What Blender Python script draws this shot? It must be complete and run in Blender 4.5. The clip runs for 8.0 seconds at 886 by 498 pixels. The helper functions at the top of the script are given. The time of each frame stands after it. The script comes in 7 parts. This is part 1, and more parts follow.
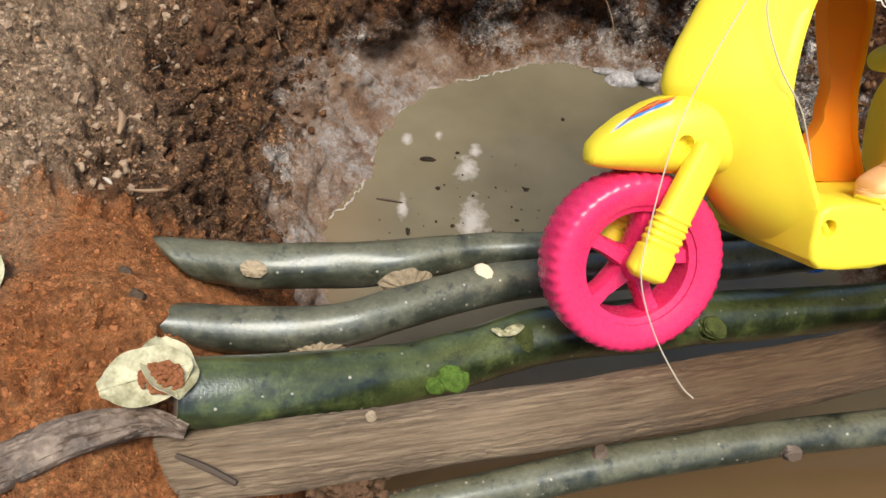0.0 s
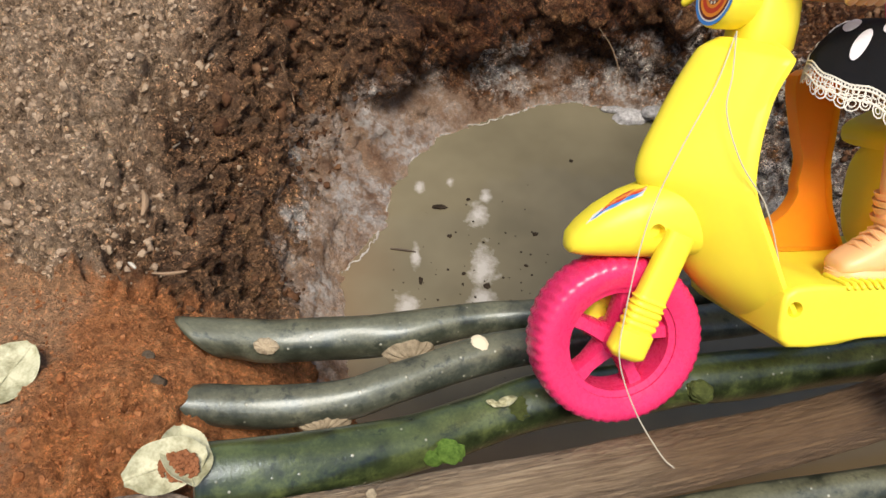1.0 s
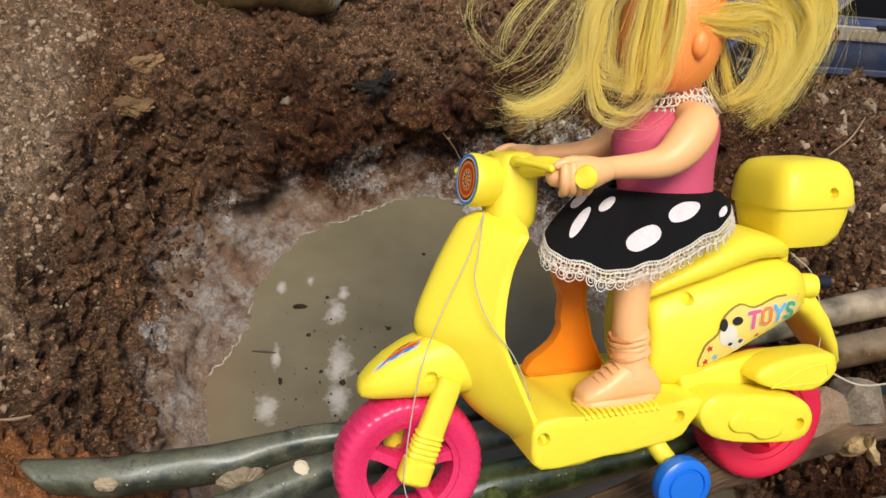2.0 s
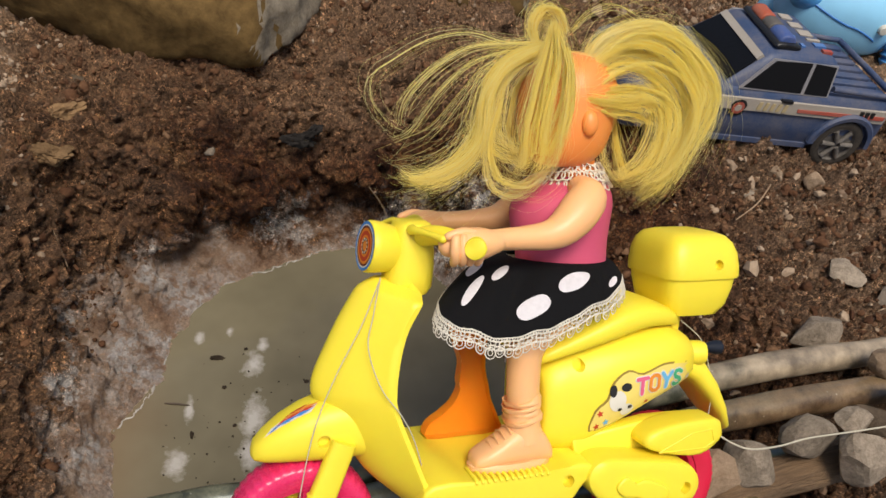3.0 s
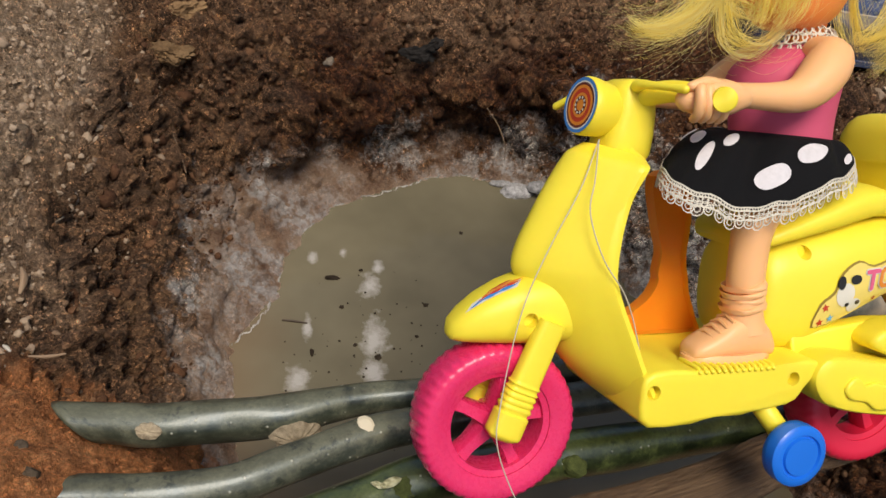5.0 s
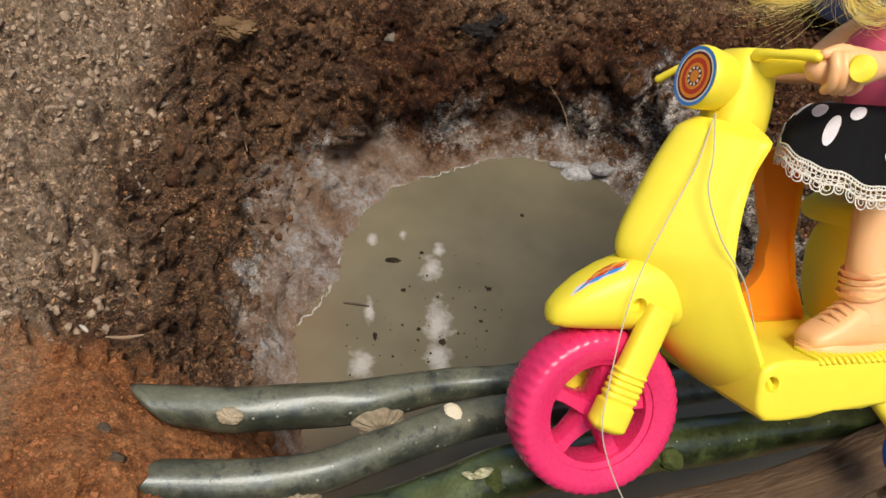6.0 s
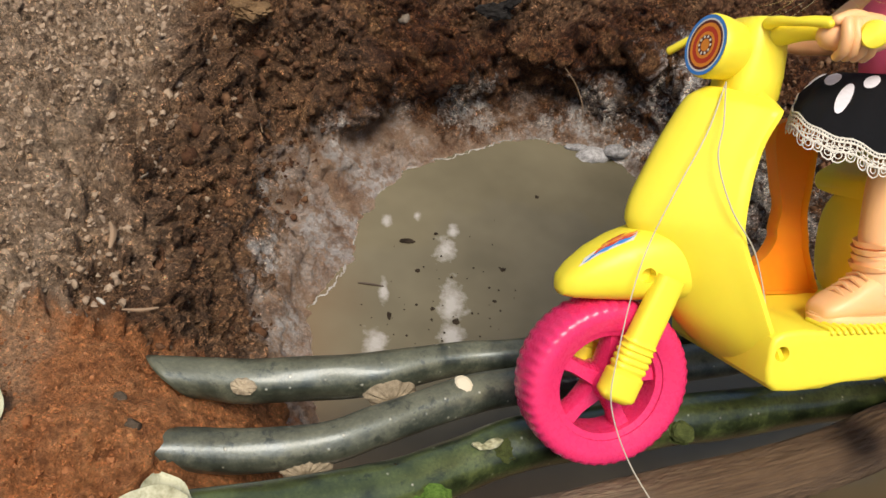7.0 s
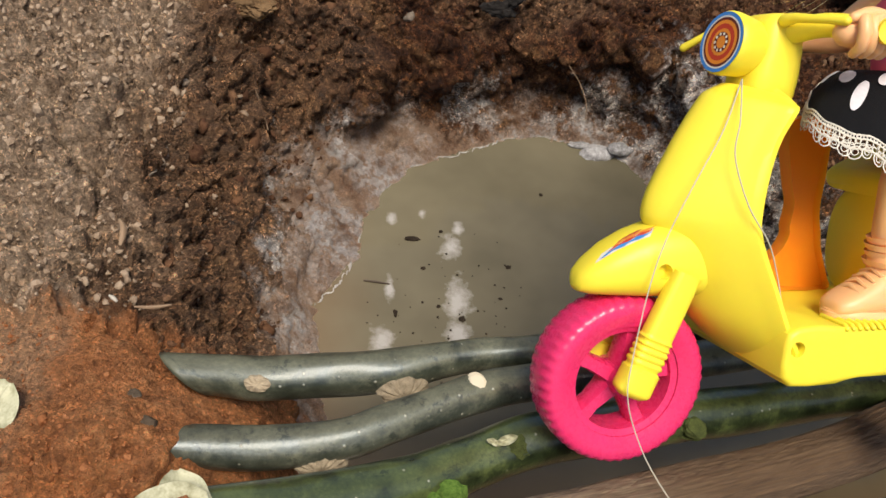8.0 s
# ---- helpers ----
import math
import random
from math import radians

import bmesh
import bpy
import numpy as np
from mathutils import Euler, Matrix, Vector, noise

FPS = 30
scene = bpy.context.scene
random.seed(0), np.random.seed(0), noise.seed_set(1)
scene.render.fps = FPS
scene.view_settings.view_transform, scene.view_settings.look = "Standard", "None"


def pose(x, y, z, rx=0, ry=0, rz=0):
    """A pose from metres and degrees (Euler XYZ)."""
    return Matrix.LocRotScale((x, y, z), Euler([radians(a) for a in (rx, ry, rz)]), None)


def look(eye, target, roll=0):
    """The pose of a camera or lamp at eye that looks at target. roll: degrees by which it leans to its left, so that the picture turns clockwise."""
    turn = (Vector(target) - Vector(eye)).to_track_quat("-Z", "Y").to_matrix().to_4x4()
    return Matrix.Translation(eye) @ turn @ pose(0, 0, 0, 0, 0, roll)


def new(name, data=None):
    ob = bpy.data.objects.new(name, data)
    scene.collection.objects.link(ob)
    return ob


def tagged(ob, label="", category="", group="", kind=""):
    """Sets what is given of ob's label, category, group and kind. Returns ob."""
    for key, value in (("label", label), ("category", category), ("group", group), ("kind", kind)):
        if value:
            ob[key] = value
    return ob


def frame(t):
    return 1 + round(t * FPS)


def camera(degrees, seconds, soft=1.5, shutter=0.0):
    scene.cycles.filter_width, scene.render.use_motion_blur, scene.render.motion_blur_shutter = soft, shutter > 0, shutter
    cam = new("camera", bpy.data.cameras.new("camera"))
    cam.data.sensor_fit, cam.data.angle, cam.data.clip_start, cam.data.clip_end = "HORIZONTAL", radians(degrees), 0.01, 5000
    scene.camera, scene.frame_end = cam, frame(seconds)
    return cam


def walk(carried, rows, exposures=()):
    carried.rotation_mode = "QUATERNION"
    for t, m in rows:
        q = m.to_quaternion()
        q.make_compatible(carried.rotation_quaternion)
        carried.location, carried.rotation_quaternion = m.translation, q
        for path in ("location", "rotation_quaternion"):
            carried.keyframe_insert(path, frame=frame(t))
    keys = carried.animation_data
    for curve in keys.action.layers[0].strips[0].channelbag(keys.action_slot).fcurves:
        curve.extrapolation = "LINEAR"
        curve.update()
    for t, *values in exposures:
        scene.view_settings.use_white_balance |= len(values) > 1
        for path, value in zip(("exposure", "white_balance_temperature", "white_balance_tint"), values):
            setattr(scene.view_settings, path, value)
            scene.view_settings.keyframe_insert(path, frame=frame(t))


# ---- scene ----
cam = camera(60.5, 8.0)
# seconds, eye in metres, yaw, pitch and roll in degrees
PATH = [
    (0, 0.0000, 0.0000, 0.2800, -5.65, -50.77, 7.28),
    (0.5, -0.0122, 0.0089, 0.2897, -2.86, -51.92, 5.04),
    (1, 0.0181, 0.0134, 0.3241, -1.27, -50.81, 2.10),
    (1.2, 0.0310, 0.0180, 0.3550, -4.17, -48.64, 2.90),
    (1.5, 0.0460, 0.0167, 0.3830, -5.47, -49.03, 3.48),
    (1.7, 0.0560, 0.0200, 0.4050, -7.65, -48.06, 5.00),
    (2, 0.0790, 0.0201, 0.4110, -9.82, -48.11, 5.92),
    (2.2, 0.0880, 0.0247, 0.4257, -12.24, -47.92, 8.36),
    (3.3, 0.1066, 0.0198, 0.4319, -15.29, -43.72, 11.27),
    (3.5, 0.0981, 0.0210, 0.4364, -16.61, -43.96, 12.21),
    (4, 0.0756, 0.0140, 0.4076, -17.37, -43.63, 12.57),
    (4.5, 0.0490, 0.0134, 0.3808, -14.95, -45.06, 11.74),
    (4.7, 0.0313, 0.0173, 0.3847, -13.58, -45.64, 10.20),
    (5, 0.0232, 0.0155, 0.3476, -11.98, -46.05, 10.45),
    (5.2, 0.0160, 0.0170, 0.3510, -11.90, -47.04, 9.90),
    (6.3, -0.0106, 0.0307, 0.3198, -8.68, -47.67, 9.09),
    (6.5, -0.0088, 0.0292, 0.3181, -8.14, -47.89, 8.87),
    (7, -0.0039, 0.0204, 0.3238, -7.62, -48.33, 7.70),
    (7.5, -0.0136, 0.0219, 0.3208, -8.71, -48.41, 8.33),
    (8, -0.0142, 0.0196, 0.3225, -8.36, -48.34, 8.21),
]
walk(cam, [(t, pose(x, y, z, 90 + pitch, 0, yaw) @ pose(0, 0, 0, 0, 0, roll)) for t, x, y, z, yaw, pitch, roll in PATH],
     exposures=[(0.0, 0.72), (0.7, 0.73), (1.5, 0.43), (2.1, 0.29), (3.5, 0.18), (4.6, 0.09), (5.2, 0.18), (6.5, 0.43), (8.0, 0.50)])

# ---- light ----
world = bpy.data.worlds.new("sky")
scene.world = world
world.use_nodes = True
wn = world.node_tree.nodes
sky = wn.new("ShaderNodeTexSky")
sky.sky_type, sky.sun_disc = "NISHITA", False
SUN_UP, SUN_TURN = 70.0, 176.0
sky.sun_elevation, sky.sun_rotation = radians(SUN_UP), radians(SUN_TURN)
sky.dust_density = 3.0
world.node_tree.links.new(sky.outputs[0], wn["Background"].inputs[0])
wn["Background"].inputs[1].default_value = 0.085
sun = new("sun", bpy.data.lights.new("sun", "SUN"))
sun.data.energy, sun.data.angle, sun.data.color = 2.9, radians(24), (1.0, 0.91, 0.78)
a = radians(SUN_TURN)
sun.matrix_world = look((0, 0, 3), Vector((0, 0, 3)) - Vector((math.sin(a) * math.cos(radians(SUN_UP)), math.cos(a) * math.cos(radians(SUN_UP)), math.sin(radians(SUN_UP)))))

# ---- materials ----
def material(name, rough=0.6, metal=0.0, spec=0.5):
    m = bpy.data.materials.new(name)
    m.use_nodes = True
    b = m.node_tree.nodes["Principled BSDF"]
    b.inputs["Roughness"].default_value, b.inputs["Metallic"].default_value = rough, metal
    b.inputs["Specular IOR Level"].default_value = spec
    return m, m.node_tree.nodes, m.node_tree.links, b


def ramp(n, stops):
    r = n.new("ShaderNodeValToRGB")
    while len(r.color_ramp.elements) < len(stops):
        r.color_ramp.elements.new(0.5)
    for e, (p, c) in zip(r.color_ramp.elements, stops):
        e.position, e.color = p, (*c, 1) if len(c) == 3 else c
    return r


def noise_node(n, l, vector, scale, detail=4.0, rough=0.55):
    t = n.new("ShaderNodeTexNoise")
    t.inputs["Scale"].default_value, t.inputs["Detail"].default_value, t.inputs["Roughness"].default_value = scale, detail, rough
    if vector:
        l.new(vector, t.inputs["Vector"])
    return t


def mix(n, l, fac, a, b, mode="MIX"):
    m = n.new("ShaderNodeMix")
    m.data_type, m.blend_type = "RGBA", mode
    for sock, v in ((m.inputs["Factor"], fac), (m.inputs[6], a), (m.inputs[7], b)):
        if hasattr(v, "is_linked"):
            l.new(v, sock)
        elif isinstance(v, (int, float)):
            sock.default_value = v
        else:
            sock.default_value = (*v, 1)
    return m.outputs[2]


def math_node(n, l, op, a, b=0.0, clamp=False):
    m = n.new("ShaderNodeMath")
    m.operation, m.use_clamp = op, clamp
    for sock, v in zip(m.inputs, (a, b)):
        if hasattr(v, "is_linked"):
            l.new(v, sock)
        else:
            sock.default_value = v
    return m.outputs[0]


def bump(n, l, b, height, strength, distance):
    k = n.new("ShaderNodeBump")
    k.inputs["Strength"].default_value, k.inputs["Distance"].default_value = strength, distance
    l.new(height, k.inputs["Height"])
    l.new(k.outputs[0], b.inputs["Normal"])


def coords(n):
    return n.new("ShaderNodeTexCoord").outputs["Object"]


def plastic(name, color, rough=0.3, vary=0.12, sub=0.0):
    """Moulded plastic: a slightly uneven colour, fine scuffs in the gloss."""
    m, n, l, b = material(name, rough)
    c = coords(n)
    k = noise_node(n, l, c, 45, 3)
    dark = tuple(v * (1 - vary) for v in color)
    l.new(mix(n, l, k.outputs[0], color, dark), b.inputs["Base Color"])
    g = noise_node(n, l, c, 400, 3)
    l.new(math_node(n, l, "MULTIPLY_ADD", g.outputs[0], 0.22), b.inputs["Roughness"])
    b.inputs["Roughness"].links[0].from_node.inputs[2].default_value = rough - 0.1
    if sub:
        b.inputs["Subsurface Weight"].default_value = sub
        b.inputs["Subsurface Radius"].default_value = (1.0, 0.7, 0.2)
        b.inputs["Subsurface Scale"].default_value = 0.003
    h = noise_node(n, l, c, 160, 2)
    bump(n, l, b, h.outputs[0], 0.12, 0.0006)
    return m


def soil_material():
    """Earth: dry grey ground, red-brown bank, orange spoil heap, pale wet silt along the waterline."""
    m, n, l, b = material("soil", 0.9, 0, 0.25)
    c = coords(n)
    s = n.new("ShaderNodeSeparateXYZ")
    l.new(c, s.inputs[0])
    big, mid, fine = noise_node(n, l, c, 9, 4), noise_node(n, l, c, 60, 6, 0.68), noise_node(n, l, c, 420, 6, 0.75)
    brown = ramp(n, [(0.36, (0.010, 0.004, 0.002)), (0.46, (0.062, 0.025, 0.011)), (0.56, (0.20, 0.098, 0.040)), (0.66, (0.46, 0.285, 0.145))])
    l.new(math_node(n, l, "ADD", math_node(n, l, "MULTIPLY", mid.outputs[0], 0.5), math_node(n, l, "MULTIPLY", fine.outputs[0], 0.5)), brown.inputs[0])
    grey = ramp(n, [(0.36, (0.085, 0.052, 0.031)), (0.47, (0.45, 0.315, 0.212)), (0.68, (0.77, 0.595, 0.44))])
    l.new(math_node(n, l, "ADD", math_node(n, l, "MULTIPLY", mid.outputs[0], 0.45), math_node(n, l, "MULTIPLY", fine.outputs[0], 0.55)), grey.inputs[0])
    orange = ramp(n, [(0.28, (0.25, 0.078, 0.023)), (0.5, (0.58, 0.235, 0.088)), (0.72, (0.74, 0.39, 0.175))])
    l.new(math_node(n, l, "ADD", math_node(n, l, "MULTIPLY", mid.outputs[0], 0.55), math_node(n, l, "MULTIPLY", fine.outputs[0], 0.45)), orange.inputs[0])
    silt = ramp(n, [(0.36, (0.30, 0.22, 0.175)), (0.46, (0.58, 0.51, 0.465)), (0.56, (0.80, 0.77, 0.76))])
    calm_noise = noise_node(n, l, c, 48, 3, 0.55)
    l.new(math_node(n, l, "ADD", math_node(n, l, "MULTIPLY", calm_noise.outputs[0], 0.8), math_node(n, l, "MULTIPLY", fine.outputs[0], 0.2)), silt.inputs[0])

    wob = math_node(n, l, "SUBTRACT", big.outputs[0], 0.5)
    wob2 = math_node(n, l, "SUBTRACT", mid.outputs[0], 0.5)

    def band(value, lo, hi):
        r = n.new("ShaderNodeMapRange")
        r.interpolation_type = "SMOOTHSTEP"
        l.new(value, r.inputs[0])
        r.inputs[1].default_value, r.inputs[2].default_value = lo, hi
        return r.outputs[0]

    xw = math_node(n, l, "ADD", s.outputs[0], math_node(n, l, "MULTIPLY", wob, 0.12))
    yw = math_node(n, l, "ADD", s.outputs[1], math_node(n, l, "MULTIPLY", wob2, 0.06))
    zw = math_node(n, l, "ADD", s.outputs[2], math_node(n, l, "MULTIPLY", wob2, 0.10))
    hue = noise_node(n, l, c, 30, 5, 0.7)
    hr = ramp(n, [(0.37, (0.022, 0.008, 0.004)), (0.46, (0.105, 0.038, 0.016)), (0.54, (0.25, 0.112, 0.045)), (0.64, (0.44, 0.255, 0.120))])
    l.new(hue.outputs[0], hr.inputs[0])
    earth = mix(n, l, 0.45, brown.outputs[0], hr.outputs[0])
    rust = math_node(n, l, "MULTIPLY", band(yw, 0.66, 0.70), math_node(n, l, "SUBTRACT", 1.0, band(xw, 0.03, 0.10)))
    earth = mix(n, l, math_node(n, l, "MULTIPLY", rust, 0.45), earth, (0.22, 0.095, 0.036))
    # far bank mixed dark red: moist earth, with the bank's shade painted in
    moist_shade = math_node(n, l, "MULTIPLY", band(xw, -0.10, 0.02), math_node(n, l, "SUBTRACT", 1.0, band(yw, 0.76, 0.88)))
    earth = mix(n, l, math_node(n, l, "MULTIPLY", moist_shade, 0.45), earth, (0.080, 0.022, 0.007))
    dry = math_node(n, l, "SUBTRACT", 1.0, band(xw, -0.09, 0.0))
    earth = mix(n, l, math_node(n, l, "MULTIPLY", dry, 0.42), earth, mix(n, l, fine.outputs[0], (0.20, 0.105, 0.058), (0.55, 0.36, 0.225)))
    left = math_node(n, l, "SUBTRACT", 1.0, band(xw, -0.19, -0.14))
    top = band(zw, -0.05, 0.0)
    col = mix(n, l, left, earth, grey.outputs[0])
    far = math_node(n, l, "MULTIPLY", top, math_node(n, l, "MULTIPLY", band(yw, 0.68, 0.8), 0.14))
    col = mix(n, l, far, col, grey.outputs[0])
    shelf = band(math_node(n, l, "SUBTRACT", yw, math_node(n, l, "MULTIPLY", xw, 0.12)), 0.625, 0.675)
    dusty = math_node(n, l, "ADD", 0.45, math_node(n, l, "MULTIPLY", band(xw, 0.02, 0.10), 0.35))
    col = mix(n, l, math_node(n, l, "MULTIPLY", shelf, dusty), col, mix(n, l, fine.outputs[0], (0.21, 0.112, 0.060), (0.56, 0.37, 0.235)))
    right = math_node(n, l, "MULTIPLY", band(xw, 0.42, 0.62), 0.42)
    col = mix(n, l, right, col, grey.outputs[0])
    mud = ramp(n, [(0.34, (0.22, 0.115, 0.070)), (0.47, (0.50, 0.33, 0.225)), (0.64, (0.68, 0.51, 0.385))])
    l.new(math_node(n, l, "ADD", math_node(n, l, "MULTIPLY", calm_noise.outputs[0], 0.7), math_node(n, l, "MULTIPLY", fine.outputs[0], 0.3)), mud.inputs[0])
    corner = math_node(n, l, "SUBTRACT", 1.0, band(xw, -0.01, 0.07))
    mz = math_node(n, l, "ADD", math_node(n, l, "SUBTRACT", zw, math_node(n, l, "MULTIPLY", corner, 0.036)), 0.018)
    low = math_node(n, l, "SUBTRACT", 1.0, band(mz, -0.168, -0.135))
    col = mix(n, l, math_node(n, l, "MULTIPLY", low, 0.85), col, mud.outputs[0])
    flow = n.new("ShaderNodeVectorMath")
    flow.operation = "MULTIPLY"
    l.new(c, flow.inputs[0])
    flow.inputs[1].default_value = (1.0, 1.0, 0.35)
    patch = noise_node(n, l, flow.outputs[0], 24, 6, 0.7)
    pr = ramp(n, [(0.48, (0, 0, 0)), (0.535, (1, 1, 1))])
    l.new(patch.outputs[0], pr.inputs[0])
    white = math_node(n, l, "MULTIPLY", math_node(n, l, "SUBTRACT", 1.0, band(mz, -0.152, -0.112)), math_node(n, l, "MULTIPLY", pr.outputs[0], math_node(n, l, "ADD", 0.28, math_node(n, l, "MULTIPLY", corner, 0.24))))
    for x, y, rx, ry in ((0.080, 0.632, 0.050, 0.022), (0.216, 0.604, 0.050, 0.016), (0.165, 0.632, 0.030, 0.016), (-0.045, 0.47, 0.030, 0.04), (-0.012, 0.545, 0.045, 0.022), (-0.106, 0.475, 0.012, 0.045), (-0.090, 0.412, 0.011, 0.035), (-0.070, 0.370, 0.010, 0.030), (0.230, 0.640, 0.050, 0.025), (0.285, 0.545, 0.065, 0.100), (0.325, 0.460, 0.065, 0.095)):
        sub, mul, ln = (n.new("ShaderNodeVectorMath") for _ in range(3))
        sub.operation, mul.operation, ln.operation = "SUBTRACT", "MULTIPLY", "LENGTH"
        l.new(c, sub.inputs[0])
        sub.inputs[1].default_value = (x, y, 0)
        l.new(sub.outputs[0], mul.inputs[0])
        mul.inputs[1].default_value = (1 / rx, 1 / ry, 0)
        l.new(mul.outputs[0], ln.inputs[0])
        spot = math_node(n, l, "SUBTRACT", 1.0, band(math_node(n, l, "ADD", ln.outputs["Value"], math_node(n, l, "MULTIPLY", wob2, 3.0)), 0.55, 1.0))
        white = math_node(n, l, "MAXIMUM", white, math_node(n, l, "MULTIPLY", spot, math_node(n, l, "SUBTRACT", 1.0, band(zw, *((-0.135, -0.105) if x < 0.25 else (-0.085, -0.05))))))
    fleck = noise_node(n, l, c, 150, 3, 0.6)
    fk = ramp(n, [(0.40, (0.15, 0.15, 0.15)), (0.50, (1, 1, 1))])
    l.new(fleck.outputs[0], fk.inputs[0])
    col = mix(n, l, math_node(n, l, "MULTIPLY", math_node(n, l, "MULTIPLY", white, 0.85), fk.outputs[0]), col, silt.outputs[0])
    dist = n.new("ShaderNodeVectorMath")
    dist.operation = "DISTANCE"
    l.new(c, dist.inputs[0])
    dist.inputs[1].default_value = (0.15, 0.4, 0.0)
    away = math_node(n, l, "ADD", dist.outputs["Value"], math_node(n, l, "MULTIPLY", wob, 1.2))
    out = band(away, 0.75, 1.5)
    near_heap = math_node(n, l, "SUBTRACT", 1.0, band(away, 0.9, 1.3))
    col = mix(n, l, out, col, mix(n, l, big.outputs[0], brown.outputs[0], grey.outputs[0]))
    heap = math_node(n, l, "MULTIPLY", math_node(n, l, "SUBTRACT", 1.0, band(yw, 0.264, 0.282)), math_node(n, l, "SUBTRACT", 1.0, band(s.outputs[0], 0.0, 0.08)))
    col = mix(n, l, math_node(n, l, "MULTIPLY", heap, near_heap), col, orange.outputs[0])
    pale_heap = math_node(n, l, "SUBTRACT", 1.0, band(math_node(n, l, "ADD", xw, math_node(n, l, "MULTIPLY", wob2, 0.05)), -0.190, -0.160))
    col = mix(n, l, math_node(n, l, "MULTIPLY", math_node(n, l, "MULTIPLY", heap, near_heap), math_node(n, l, "MULTIPLY", pale_heap, 0.75)), col, mix(n, l, fine.outputs[0], (0.50, 0.27, 0.14), (0.74, 0.50, 0.31)))
    grain, speck = noise_node(n, l, c, 330, 5, 0.8), noise_node(n, l, c, 120, 5, 0.75)
    gr = ramp(n, [(0.36, (0.30, 0.28, 0.26)), (0.49, (0.98, 0.98, 0.97)), (0.64, (1.55, 1.55, 1.55))])
    l.new(math_node(n, l, "ADD", math_node(n, l, "MULTIPLY", grain.outputs[0], 0.6), math_node(n, l, "MULTIPLY", speck.outputs[0], 0.4)), gr.inputs[0])
    col = mix(n, l, math_node(n, l, "SUBTRACT", 0.9, math_node(n, l, "MULTIPLY", low, 0.6)), col, gr.outputs[0], "MULTIPLY")
    # single grains and crumbs, each of its own shade
    push, bent = noise_node(n, l, c, 260, 3, 0.6), n.new("ShaderNodeVectorMath")
    bent.operation = "MULTIPLY_ADD"
    l.new(push.outputs["Color"], bent.inputs[0])
    bent.inputs[1].default_value = (0.005, 0.005, 0.005)
    l.new(c, bent.inputs[2])
    rise = None
    spread = noise_node(n, l, c, 34, 4, 0.65)
    sr = ramp(n, [(0.36, (0.40, 0.40, 0.40)), (0.60, (1, 1, 1))])
    l.new(spread.outputs[0], sr.inputs[0])
    calm = math_node(n, l, "MAXIMUM", math_node(n, l, "MULTIPLY", heap, 0.62), math_node(n, l, "MAXIMUM", math_node(n, l, "MULTIPLY", left, 0.35), math_node(n, l, "MULTIPLY", low, 0.78)))
    gritty = math_node(n, l, "MULTIPLY", math_node(n, l, "SUBTRACT", 0.95, calm), sr.outputs[0])
    for scale, tone in ((330, [(0.0, (0.38, 0.36, 0.34)), (0.45, (0.92, 0.91, 0.90)), (0.8, (1.25, 1.22, 1.18)), (1.0, (2.3, 2.2, 2.0))]), (850, [(0.0, (0.30, 0.29, 0.28)), (0.5, (0.95, 0.95, 0.94)), (0.88, (1.3, 1.28, 1.22)), (1.0, (3.2, 3.0, 2.7))])):
        vo, cell, tr = n.new("ShaderNodeTexVoronoi"), n.new("ShaderNodeSeparateColor"), ramp(n, tone)
        vo.inputs["Scale"].default_value = scale
        l.new(bent.outputs[0], vo.inputs["Vector"])
        l.new(vo.outputs["Color"], cell.inputs[0])
        l.new(cell.outputs[0], tr.inputs[0])
        col = mix(n, l, gritty, col, tr.outputs[0], "MULTIPLY")
        up = math_node(n, l, "MULTIPLY", math_node(n, l, "SUBTRACT", math_node(n, l, "ADD", 0.5, math_node(n, l, "MULTIPLY", cell.outputs[1], 0.8)), vo.outputs["Distance"]), 330.0 / scale * 0.55)
        rise = up if rise is None else math_node(n, l, "ADD", rise, up)
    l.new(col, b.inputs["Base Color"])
    l.new(math_node(n, l, "SUBTRACT", 0.92, math_node(n, l, "MULTIPLY", low, 0.45)), b.inputs["Roughness"])
    g = noise_node(n, l, c, 1300, 4, 0.7)
    h = math_node(n, l, "ADD", fine.outputs[0], math_node(n, l, "MULTIPLY", g.outputs[0], 0.5))
    h = math_node(n, l, "ADD", h, math_node(n, l, "MULTIPLY", rise, gritty))
    h = math_node(n, l, "ADD", h, math_node(n, l, "MULTIPLY", mid.outputs[0], 1.5))
    bump(n, l, b, h, 1.0, 0.009)
    return m


